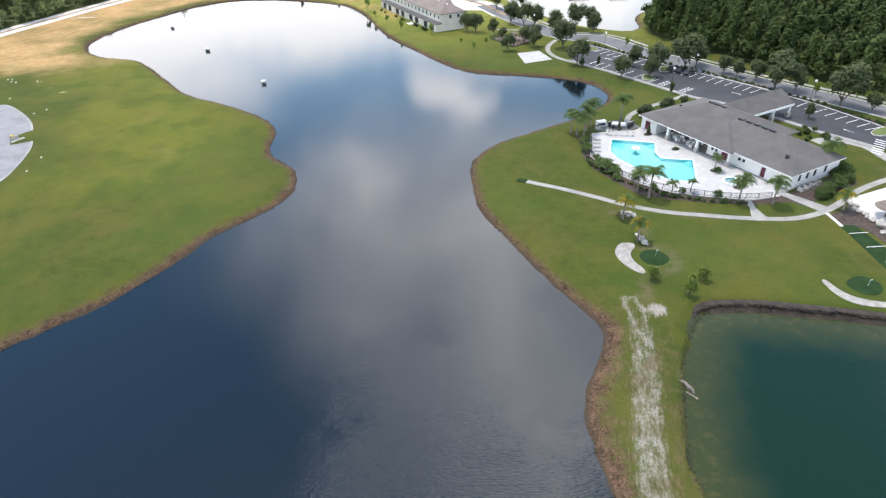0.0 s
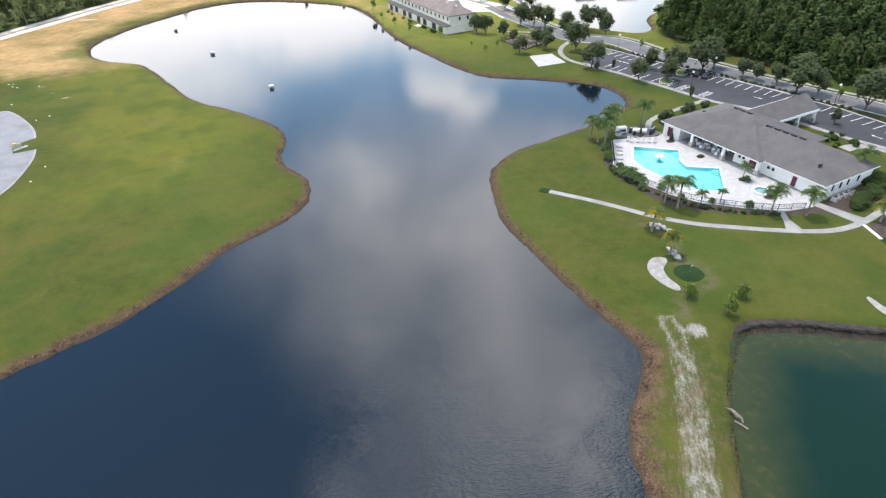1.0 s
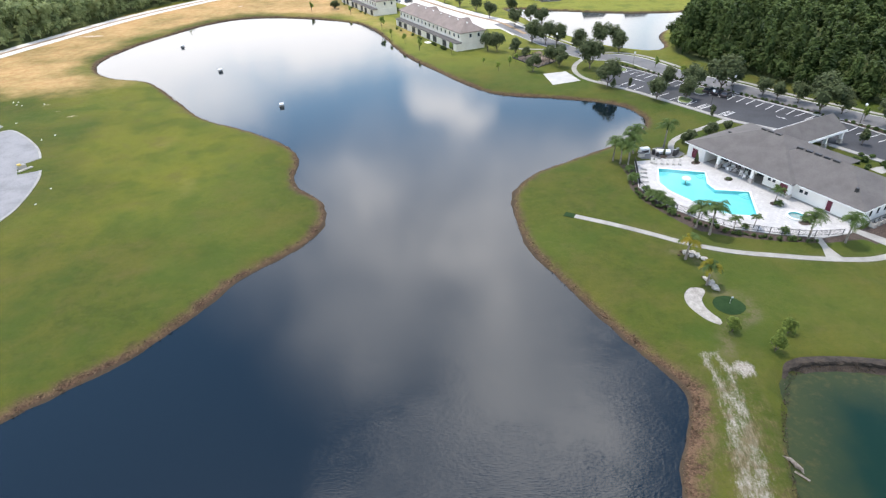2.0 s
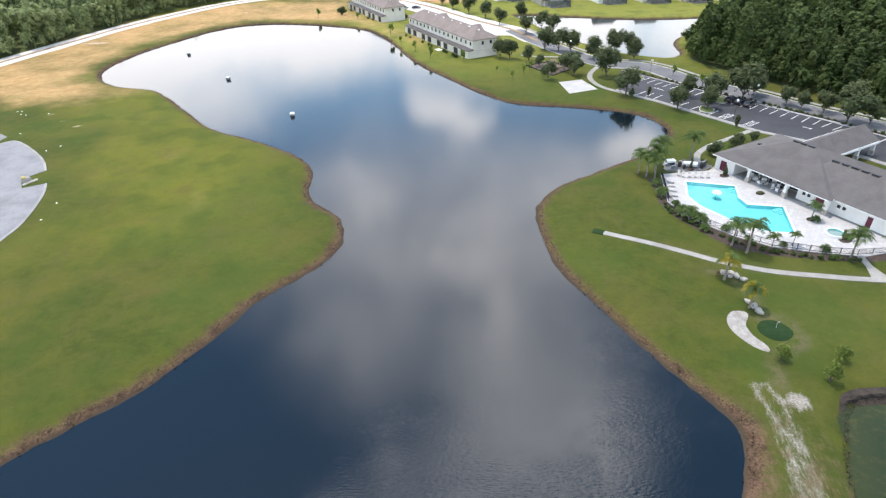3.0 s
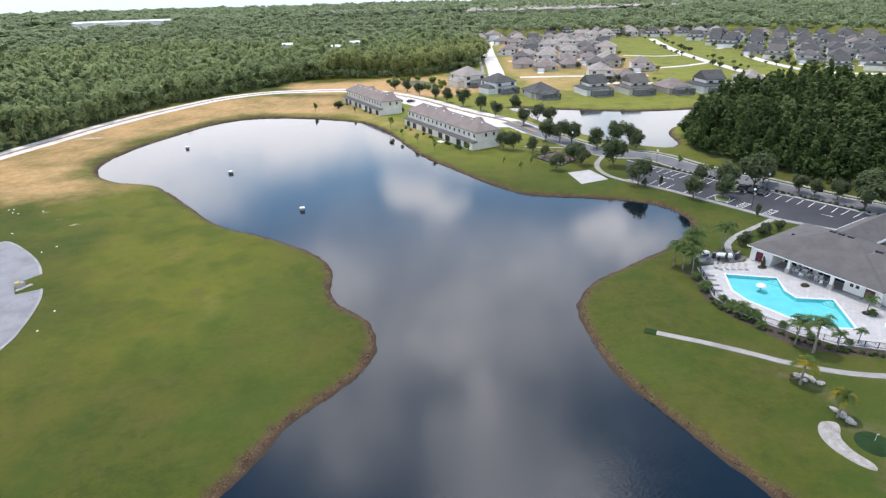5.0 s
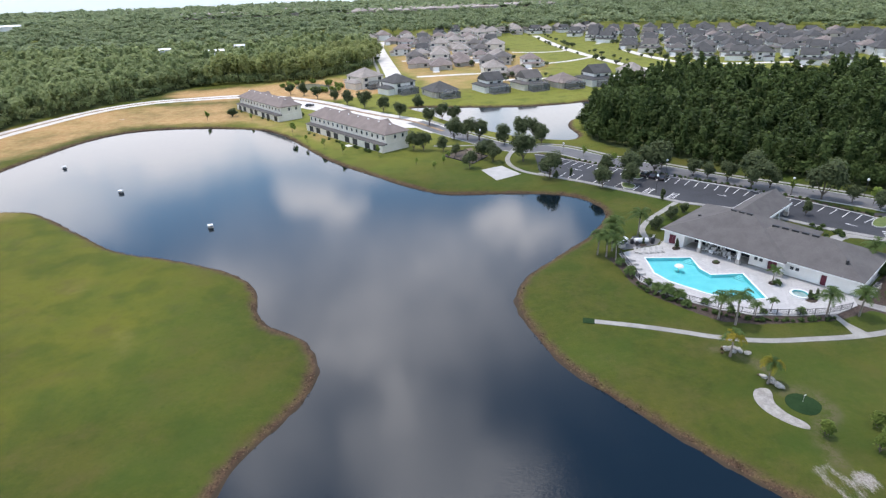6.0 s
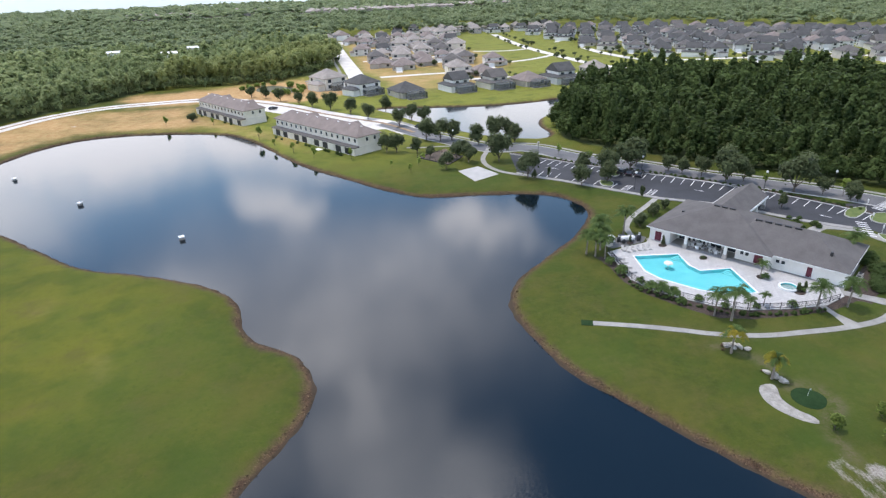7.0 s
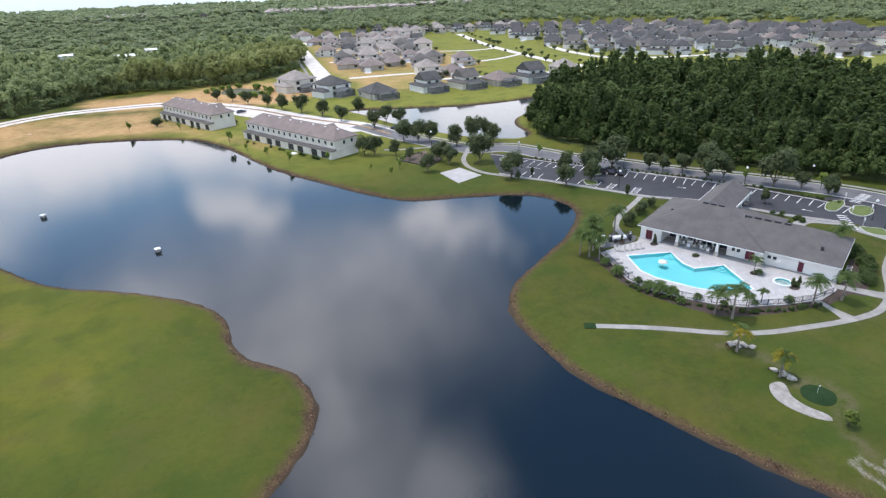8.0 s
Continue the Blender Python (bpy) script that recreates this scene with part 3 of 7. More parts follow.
def leaves(rng, centres, normals, size, jitter=1.1, squash=0.75):
    """A small leaf clump facing roughly along each normal."""
    n = len(centres)
    d = normals + rng.normal(0, jitter, (n, 3))
    d /= np.linalg.norm(d, axis=1, keepdims=True) + 1e-9
    h = rng.normal(0, 1, (n, 3))
    s = np.cross(d, h)
    s /= np.linalg.norm(s, axis=1, keepdims=True) + 1e-9
    t = np.cross(d, s)
    a = (size * rng.uniform(0.6, 1.35, n))[:, None]
    s, t = s * a, t * a * squash
    lift = d * a * 0.25
    return np.stack([centres - s - lift, centres - t * rng.uniform(0.6, 1.2, (n, 1)), centres + s - lift * rng.uniform(-1, 1, (n, 1)), centres + t], 1)


def crown(rng, n, radius, height, base, lobes=9, leaf=0.5, core=True, taper=0.0, up=0.9, jitter=0.5):
    """Leaf clumps on overlapping lobes: an uneven crown with gaps."""
    k = rng.normal(0, 1, (lobes, 3))
    k /= np.linalg.norm(k, axis=1, keepdims=True)
    k *= rng.uniform(0.25, 0.72, (lobes, 1))
    lr = rng.uniform(0.34, 0.56, lobes)
    which = rng.integers(0, lobes, n)
    d = rng.normal(0, 1, (n, 3))
    d[:, 2] = np.where(rng.random(n) < 0.75, np.abs(d[:, 2]), d[:, 2])
    d /= np.linalg.norm(d, axis=1, keepdims=True)
    p = k[which] + d * lr[which, None] * (0.78 + 0.42 * rng.random((n, 1)) ** 1.6)
    if taper:
        p[:, :2] *= (1 - taper * np.clip((p[:, 2:] + 1) / 2, 0, 1))
    scale = np.array([radius, radius, height / 2])
    V = leaves(rng, p * scale + [0, 0, base + height / 2], d / scale * radius + [0, 0, up], leaf, jitter)
    # crown shading painted into the tint: lower leaves darker, top leaves lighter
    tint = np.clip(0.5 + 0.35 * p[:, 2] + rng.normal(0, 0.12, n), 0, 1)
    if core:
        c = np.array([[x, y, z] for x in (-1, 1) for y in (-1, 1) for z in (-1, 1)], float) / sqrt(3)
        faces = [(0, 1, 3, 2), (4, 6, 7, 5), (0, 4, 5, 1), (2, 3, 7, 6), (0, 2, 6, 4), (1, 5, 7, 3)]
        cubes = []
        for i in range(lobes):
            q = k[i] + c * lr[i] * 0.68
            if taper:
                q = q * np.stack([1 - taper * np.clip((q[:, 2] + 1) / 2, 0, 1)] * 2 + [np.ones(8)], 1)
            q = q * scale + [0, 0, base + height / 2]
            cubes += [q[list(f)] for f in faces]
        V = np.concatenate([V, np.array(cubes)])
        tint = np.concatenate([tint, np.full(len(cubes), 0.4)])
    return V, tint


def trunk_quads(r0, r1, h, n=5):
    a = np.arange(n) * 2 * pi / n
    lo = np.stack([r0 * np.cos(a), r0 * np.sin(a), np.full(n, -0.3)], 1)
    hi = np.stack([r1 * np.cos(a), r1 * np.sin(a), np.full(n, h)], 1)
    return np.stack([lo, np.roll(lo, -1, 0), np.roll(hi, -1, 0), hi], 1)


# ---------------------------------------------------------------- plan
G = 0.9                                             # lawn level above the water
LAKE_WEST = [(-72, 45), (-62.9, 57.8), (-55.7, 64.8), (-49.9, 70.8), (-44.8, 78.8), (-40.6, 87.5), (-34.7, 94.0), (-30.5, 100.1), (-29.4, 107.2), (-31.4, 114.8),
             (-36.9, 120.3), (-39.1, 126.4), (-39.7, 135.1), (-43.6, 143.2), (-53.1, 152.4), (-62.2, 158.9), (-73.3, 167.0), (-82.2, 178.1), (-96.3, 196.3),
             (-104.4, 204.0), (-117.5, 208.9), (-127.2, 218.6), (-132.0, 231.7), (-129.7, 253.3), (-122.3, 273.6), (-112.6, 294.0), (-98.6, 305.9), (-76.0, 304.7)]
LAKE_EAST = [(-47.0, 291.5), (-33.5, 273.8), (-18.9, 230.3), (-7.7, 208.2), (3.5, 188.8), (12.1, 179.0), (28.8, 173.9), (42.0, 168.0), (47.0, 160.8), (46.9, 151.4), (36.7, 139.8),
             (23.5, 130.9), (13.9, 124.1), (8.4, 115.8), (7.0, 105.6), (7.7, 96.5), (9.6, 89.5), (13.8, 79.5), (18.7, 68.5), (22.4, 61.6), (22.5, 58.1), (19.7, 52.6),
             (17.4, 47.6), (16.7, 41.6), (17.4, 34.7), (20, 10), (10, -25), (-40, -30), (-70, 10)]
lake_line = spline(LAKE_WEST + LAKE_EAST, True, 2.0)
pond_line = spline([(26.9, 33.8), (27.3, 39.7), (29.0, 45.7), (31.5, 52.7), (34.9, 58.7), (37.9, 62.5), (44.9, 62.8), (52.8, 61.3), (61.7, 59.2), (75, 55), (92, 40), (80, 10), (50, 0), (30, 15)], True, 2.0)
far_line = spline([(28.8, 310.4), (38.2, 309.5), (57.0, 301.7), (82.1, 293.0), (103.2, 291.4), (120.1, 291.9), (110.1, 272.7), (101.4, 262.6), (89.8, 256.8), (82.2, 243.6), (78.8, 228.3), (71.5, 224.4),
                   (59.2, 233.2), (50.1, 247.1), (42.9, 261.1), (37.9, 277.4), (32.9, 296.0)], True, 3.0)
DECK_LINE = [(36.5, 126.9), (35.0, 120.3), (33.6, 114.6), (34.6, 109.5), (37.7, 104.6), (40.8, 100.7), (45.3, 97.1), (52.6, 94.6), (59.2, 93.2), (64.8, 94.4), (66.8, 97.2), (49.9, 129.9), (47.2, 128.0), (42.0, 127.6)]
POOL_LINE = [(40.5, 122.9), (49.5, 120.2), (47.9, 115.2), (48.3, 112.2), (54.5, 110.8), (51.6, 101.4), (47.0, 102.2), (42.9, 106.2), (39.2, 112.6), (38.5, 116.4)]
BED_LINE = [(32.8, 127.4), (33.1, 121.3), (31.8, 114.1), (32.8, 108.5), (35.7, 102.3), (38.9, 97.1), (44.2, 94.5), (52.2, 92.6), (58.7, 91.6), (66.2, 92.7), (69.8, 95.7), (60.3, 96.1), (38.3, 104.0), (36.5, 122.3)]
PATH_LINE = [(17.9, 103.8), (24.7, 100.0), (30.0, 96.6), (34.5, 93.5), (39.3, 91.0), (43.5, 89.5), (48.5, 88.4), (53.0, 87.4), (57.5, 86.7), (62.4, 86.4), (66.0, 87.0), (70.0, 88.6), (74.6, 91.4), (80.2, 95.5), (88.0, 99.5), (100.8, 104.5)]
RIGHT_WOOD = [(78.6, 218.6), (82.5, 204.8), (92.5, 187.9), (107.4, 167.0), (119.3, 149.4), (132.6, 129.5), (150, 108), (250, 95), (330, 160), (318.7, 246.8), (243.6, 276.5), (180.4, 308.2), (134.9, 289.0), (114.2, 269.5), (91.7, 248.1)]
LEFT_WOOD = [(-182.8, 241.5), (-173.6, 278.7), (-164.8, 310.7), (-152.0, 349.2), (-128.5, 378.0), (-108.0, 398.0), (-97.0, 424.0), (-80.0, 430.5), (-56.0, 429.5), (-29.4, 428.3), (-8.0, 429.1), (33.2, 476.7), (49.1, 526.2), (52.7, 627.5), (58.2, 729.6), (-44.3, 849.9), (-290.0, 844.9), (-459.2, 605.3), (-420, 240)]
right_wood, left_wood = np.array(RIGHT_WOOD, float), np.array(LEFT_WOOD, float)


def axis(lo, hi, fine, far_lo, far_hi):
    """Even steps across the place, growing towards the horizon."""
    mid = list(np.arange(lo, hi + 1e-6, fine))
    out, step = [], fine
    x = hi
    while x < far_hi:
        step = min(step * 1.35, 400)
        x += step
        out.append(x)
    back, step, x = [], fine, lo
    while x > far_lo:
        step = min(step * 1.35, 400)
        x -= step
        back.append(x)
    return np.array(back[::-1] + mid + out)


def build_ground():
    xs, ys = axis(-140, 125, 1.0, -4500, 4500), axis(20, 326, 1.0, -1500, 4800)
    X, Y = np.meshgrid(xs, ys)
    x, y = X.ravel(), Y.ravel()
    wob = np.array([noise.noise((a * 0.35, b * 0.35, 0.0)) for a, b in zip(x, y)]) * 0.45 + np.array([noise.noise((a * 0.09, b * 0.09, 4.0)) for a, b in zip(x, y)]) * 0.6
    near = (np.abs(x) < 300) & (y < 500) & (y > -200)
    shore = np.full(x.shape, 60.0)
    xn, yn = x[near], y[near]
    d = np.minimum(np.minimum(signed(lake_line, xn, yn), signed(pond_line, xn, yn)), signed(far_line, xn, yn))
    shore[near] = np.clip(d, -8, 60)
    dd = shore + wob * np.clip(1 - np.abs(shore) / 6, 0, 1)
    cut = np.zeros(x.shape)
    cut[near] = np.clip(1.6 - np.abs(signed(pond_line, xn, yn)) / 4, 0, 1) * np.clip((yn - 57) / 3, 0, 1)
    dd = dd - 1.25 * cut
    z = np.where(dd > 0, G * (1 - np.exp(-np.maximum(dd, 0) / (1.5 - 1.1 * cut))), np.maximum(dd * 0.5, -2.0))
    deck = np.array(DECK_LINE, float)
    hole = near.copy()
    hole[near] = signed(deck, xn, yn) < -1.5
    z = np.where(hole, -1.6, z)
    dist = np.hypot(x, y - 200)
    z += np.where(dist > 1500, (dist - 1500) * 0.004, 0)

    me = bpy.data.meshes.new("ground")
    ny, nx = X.shape
    idx = np.arange(nx * ny).reshape(ny, nx)
    quads = np.stack([idx[:-1, :-1], idx[:-1, 1:], idx[1:, 1:], idx[1:, :-1]], -1).reshape(-1, 4)
    me.vertices.add(len(x))
    me.vertices.foreach_set("co", np.stack([x, y, z], 1).astype(np.float32).ravel())
    me.loops.add(quads.size)
    me.loops.foreach_set("vertex_index", quads.astype(np.int32).ravel())
    me.polygons.add(len(quads))
    me.polygons.foreach_set("loop_start", np.arange(0, quads.size, 4, dtype=np.int32))
    me.polygons.foreach_set("use_smooth", np.ones(len(quads), bool))
    me.update(calc_edges=True)

    def put(name, values):
        at = me.attributes.new(name, "FLOAT", "POINT")
        at.data.foreach_set("value", values.astype(np.float32))

    # the neck of land between lake and pond: wide worn bank on the lake side, narrow on the other
    neck = np.clip((66 - y) / 8, 0, 1) * (x > 10) * (x < 32)
    lakeside = np.clip((25.0 - x + (y - 47) * 0.25) / 3, 0, 1)
    put("shore", shore)
    ponds = np.zeros(x.shape)
    ponds[near] = np.clip(1.3 - np.abs(signed(pond_line, xn, yn)) / 4, 0, 1)
    west = np.clip((112 - y) / 14, 0, 1) * (x < -25) * (y > 40)
    put("worn", 0.25 * west + neck * 1.5 * lakeside - 1.9 * ponds * (1 - lakeside * neck))
    put("neck", neck * (x > 15))
    # bare earth round the far end of the lake, and patches among the new houses
    ring = np.array([(-190, 205), (-139.5, 189.3), (-118.0, 192.0), (-104.4, 205.1), (-131.8, 223.3), (-130.2, 266.3), (-100.7, 308.6), (-51.2, 299.1), (-30.4, 275.5), (-11.8, 241.3), (-26.3, 280.0), (-53.7, 339.0), (-58.2, 368.3), (-124.7, 365.8), (-164.1, 317.4)], float)
    dry = np.clip(0.33 - signed(ring, x, y) / 36, 0, 0.60)
    dry *= np.clip(0.55 + shore / 26, 0, 1)
    lots = np.array([(-108.7, 391.4), (-65.5, 422.1), (-20.8, 426.2), (5.9, 425.0), (43.3, 395.9), (21.7, 357.4), (-5.7, 347.4)], float)
    dry = np.maximum(dry, np.clip(0.55 - signed(lots, x, y) / 10, 0, 1))
    lots = np.array([(53.4, 347.1), (96.0, 348.6), (163.9, 433.9), (161.9, 686.7), (80.9, 681.9), (49.4, 453.3)], float)
    dry = np.maximum(dry, np.clip(0.35 - signed(lots, x, y) / 30, 0, 0.55))
    put("dry", dry)
    track = spline([(28.0, 65.6), (27.8, 59.6), (26.5, 53.6), (24.7, 46.7), (22.8, 39.7), (21.5, 32.8), (21, 20)], False, 2)
    dt = distance(track, x, y, False)
    put("sand", np.maximum(np.clip(0.95 - np.abs(np.abs(dt) - 0.8) / (1.15 + np.clip((60 - y) / 12, 0, 1.0)), 0, 1) * (y < 66.5), np.clip(2.6 - np.hypot(x - 31.2, y - 63.0) / 0.7, 0, 1.5)))
    # bare pale patches on the far meadow
    pale = np.maximum(np.clip(0.9 - np.hypot((x + 155.3) / 9, (y - 272.8) / 4), 0, 1), np.clip(0.9 - np.hypot((x + 107.4) / 4, (y - 333.9) / 3), 0, 1))
    for cx, cy, rx, ry in ((-123.7, 179.6, 2.2, 1.6), (-116.5, 173.6, 2.4, 1.5), (-110.4, 169.0, 2.6, 1.5)):
        pale = np.maximum(pale, np.clip(0.5 - 0.45 * np.hypot((x - cx) / rx, (y - cy) / ry), 0, 1))
    put("bare", pale)
    worn_line = spline([(32.0, 90.5), (34.8, 88.6), (35.6, 85.0), (35.2, 80.8), (34.2, 78.6), (36.0, 78.8), (37.8, 77.0), (37.6, 73.6), (34.6, 72.0), (31.8, 69.6), (30.6, 66.0)], False, 1.0)
    put("trod", np.maximum(np.clip(1.15 - np.abs(distance(worn_line, x, y, False)) / 1.5, 0, 1), np.clip(0.75 - np.abs(distance(np.array(PATH_LINE, float), x, y, False)) / 2.4, 0, 1) * np.clip((x - 24) / 8, 0, 1)))
    # left meadow's yellow grass; past y = 190 both masks paint sunlight on lawns
    put("meadow", np.maximum(np.clip((-x - 22) / 40, 0, 1), np.clip((y - 190) / 40, 0, 1) * np.clip((x + 75) / 20, 0, 1)))
    put("sunlit_turf", np.clip((y - 190) / 70, 0, 1) * np.clip((x + 60) / 20, 0, 1))
    mulch = np.zeros(x.shape)
    mulch[near] = np.clip(0.5 - signed(np.array(BED_LINE, float), xn, yn) / 1.5, 0, 1)
    mulch[near] = np.maximum(mulch[near], np.clip(0.5 - signed(np.array([(64.6, 94.1), (80.8, 102.7), (82.8, 98.7), (67.0, 90.7)], float), xn, yn) / 1.2, 0, 1))
    put("mulch", mulch)
    put("forest", np.maximum(np.clip(0.5 - signed(right_wood, x, y) / 6, 0, 1), np.clip(0.5 - signed(left_wood, x, y) / 8, 0, 1)) + (dist > 900))
    me.materials.append(GROUND)
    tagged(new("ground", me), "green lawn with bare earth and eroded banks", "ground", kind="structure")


build_ground()
for name, line, material, label in (("lake", lake_line, LAKE, "dark lake water with wind ripples and cloud reflections"), 
                                    ("far_pond", far_line, FARPOND, "calm silvery pond among the houses")):
    outline = grow(line, 2.0)
    bm = bmesh.new()
    bm.faces.new([bm.verts.new((x, y, 0)) for x, y in outline])
    bmesh.ops.triangulate(bm, faces=bm.faces[:])
    bmesh.ops.recalc_face_normals(bm, faces=bm.faces[:])
    me = bpy.data.meshes.new(name)
    bm.to_mesh(me)
    bm.free()
    if me.polygons[0].normal.z < 0:
        me.flip_normals()
    me.materials.append(material)
    tagged(new(name, me), label, "water", kind="structure")


def build_pond():
    """A level sheet with the distance to its shore, for the shallows."""
    xs, ys = np.arange(22, 98, 0.8), np.arange(-6, 68, 0.8)
    X, Y = np.meshgrid(xs, ys)
    d = -signed(pond_line, X.ravel(), Y.ravel()).reshape(X.shape)
    ny, nx = X.shape
    idx = np.arange(nx * ny).reshape(ny, nx)
    cells = np.stack([idx[:-1, :-1], idx[:-1, 1:], idx[1:, 1:], idx[1:, :-1]], -1).reshape(-1, 4)
    cells = cells[(d.ravel()[cells] > -3).all(1)]
    used, cells = np.unique(cells, return_inverse=True)
    me = bpy.data.meshes.new("pond")
    me.from_pydata([(x, y, 0.0) for x, y in zip(X.ravel()[used], Y.ravel()[used])], [], cells.reshape(-1, 4).tolist())
    me.update()
    me.attributes.new("depth", "FLOAT", "POINT").data.foreach_set("value", d.ravel()[used].astype(np.float32))
    me.materials.append(POND)
    tagged(new("pond", me), "murky green pond with weedy shallows", "water", kind="structure")


build_pond()


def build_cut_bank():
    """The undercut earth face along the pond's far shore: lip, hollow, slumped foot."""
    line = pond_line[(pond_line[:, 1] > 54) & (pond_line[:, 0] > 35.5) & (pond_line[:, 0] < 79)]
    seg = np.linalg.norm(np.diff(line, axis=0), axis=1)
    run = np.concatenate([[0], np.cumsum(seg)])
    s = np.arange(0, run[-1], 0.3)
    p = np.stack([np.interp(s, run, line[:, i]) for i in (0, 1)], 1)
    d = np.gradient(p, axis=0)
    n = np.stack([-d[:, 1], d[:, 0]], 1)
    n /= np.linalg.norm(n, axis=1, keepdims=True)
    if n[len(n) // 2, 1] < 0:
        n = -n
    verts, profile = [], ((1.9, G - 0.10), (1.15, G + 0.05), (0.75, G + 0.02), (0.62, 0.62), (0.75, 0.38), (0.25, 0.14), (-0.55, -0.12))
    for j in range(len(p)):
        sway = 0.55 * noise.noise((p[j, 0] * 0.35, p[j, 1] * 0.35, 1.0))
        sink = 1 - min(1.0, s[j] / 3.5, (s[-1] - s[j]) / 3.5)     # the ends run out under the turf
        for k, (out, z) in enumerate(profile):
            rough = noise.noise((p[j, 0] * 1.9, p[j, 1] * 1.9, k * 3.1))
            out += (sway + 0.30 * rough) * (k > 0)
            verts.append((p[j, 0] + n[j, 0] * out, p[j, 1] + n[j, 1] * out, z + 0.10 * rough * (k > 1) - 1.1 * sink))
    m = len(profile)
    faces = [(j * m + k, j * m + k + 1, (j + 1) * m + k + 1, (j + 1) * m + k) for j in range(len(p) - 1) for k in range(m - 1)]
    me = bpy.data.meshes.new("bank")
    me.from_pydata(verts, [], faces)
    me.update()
    me.materials.append(DARK_EARTH)
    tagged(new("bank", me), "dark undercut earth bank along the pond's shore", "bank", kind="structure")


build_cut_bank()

# ---------------------------------------------------------------- paths, roads and the car park
Z = G


def paved(name, geo, material, label, category="pavement"):
    ob = part(name, geo, material)
    return tagged(ob, label, category, kind="structure")


lawn_path = paved("pavement_lawn_path", ribbon(PATH_LINE, 1.26, Z - 0.1, Z + 0.035), CONCRETE, "pale concrete footpath curving across the lawn, cast in slabs")
PATH_CURVE = spline(PATH_LINE, False, 0.3)
paved("pavement_gate_path", strip(np.array([(57.8, 94.0), (57.3, 90.5), (56.2, 87.3)]), np.array([(59.0, 94.0), (58.4, 90.5), (58.9, 86.9)]), Z - 0.1, Z + 0.062), CONCRETE, "short concrete path to the pool gate")
paved("pavement_side_path", strip(np.array([(65.0, 95.4), (69.2, 88.5)]), np.array([(66.6, 96.0), (71.7, 89.8)]), Z - 0.1, Z + 0.066), CONCRETE, "short concrete path beside the clubhouse")
paved("pavement_shore_path", ribbon([(46.8, 132.6), (48.6, 137.2), (53.4, 141.8), (60.4, 146.2), (67.4, 150.6)], 1.4, Z - 0.1, Z + 0.05), CONCRETE, "concrete path from the car park to the pool")
paved("pavement_court_path", ribbon([(48.7, 219.0), (44.5, 212.5), (40.6, 206.0), (38.7, 198.5), (39.9, 190.6), (44.2, 184.4), (48.2, 180.7)], 1.6, Z - 0.1, Z + 0.05), CONCRETE, "curved concrete path past the court")
paved("pavement_play_path", ribbon([(21.0, 231.3), (25.1, 229.2), (33.3, 227.3), (40.5, 224.2)], 1.4, Z - 0.1, Z + 0.05), CONCRETE, "narrow concrete path by the playground")
paved("tee_mat", Geo().turned_box(17.3, 104.1, 2.0, 1.7, Z - 0.05, Z + 0.07, -0.5), TURF, "dark green artificial turf mat at the path's end", "mat")

LOT_BACK = [(51.1, 207.3), (57.8, 198.1), (65.7, 186.7), (77.4, 171.2), (89.0, 156.0), (98.0, 141.4), (104.1, 128.0), (106.7, 119.6)]
LOT_FRONT = [(44.2, 187.0), (47.4, 181.7), (52.9, 175.1), (62.6, 160.6), (69.3, 150.3), (80.4, 140.3), (89.3, 124.6), (96.5, 115.4)]
back_line = np.stack([np.interp(np.linspace(0, 1, 60), np.linspace(0, 1, len(LOT_BACK)), np.array(LOT_BACK)[:, i]) for i in (0, 1)], 1)
front_line = np.stack([np.interp(np.linspace(0, 1, 60), np.linspace(0, 1, len(LOT_FRONT)), np.array(LOT_FRONT)[:, i]) for i in (0, 1)], 1)
lot = paved("road_car_park", strip(back_line, front_line, Z - 0.1, Z + 0.03), ASPHALT, "dark asphalt car park with white bay lines", "car park")
part("kerb", strip(offset_line(back_line, 0.25), back_line, Z - 0.05, Z + 0.17), KERB, lot)
part("kerb", strip(front_line, offset_line(front_line, -1.6), Z - 0.05, Z + 0.15), CONCRETE, lot, "pale concrete kerb and walkway")


paved("planting_strip", strip(offset_line(back_line, 2.1), offset_line(back_line, 0.3), Z - 0.05, Z + 0.06), MULCH, "dark mulched hedge strip between car park and road", "bed")


def along(pts):
    p = np.array(pts, float)
    s = np.concatenate([[0], np.cumsum(np.linalg.norm(np.diff(p, axis=0), axis=1))])
    return p, s


def place_on(pts, s):
    p, run = along(pts)
    i = int(np.clip(np.searchsorted(run, s) - 1, 0, len(p) - 2))
    d = (p[i + 1] - p[i]) / (run[i + 1] - run[i])
    return p[i] + d * (s - run[i]), d


def bay_lines(pts, first, count, side, skip=()):
    for i in range(count):
        if i in skip:
            continue
        q, d = place_on(pts, first + 2.72 * i)
        n = np.array([-d[1], d[0]]) * side
        c = q + n * 2.9
        part("bay_line", Geo().turned_box(c[0], c[1], 4.8, 0.2, Z + 0.032, Z + 0.037, atan2(n[1], n[0])), PAINT, lot)


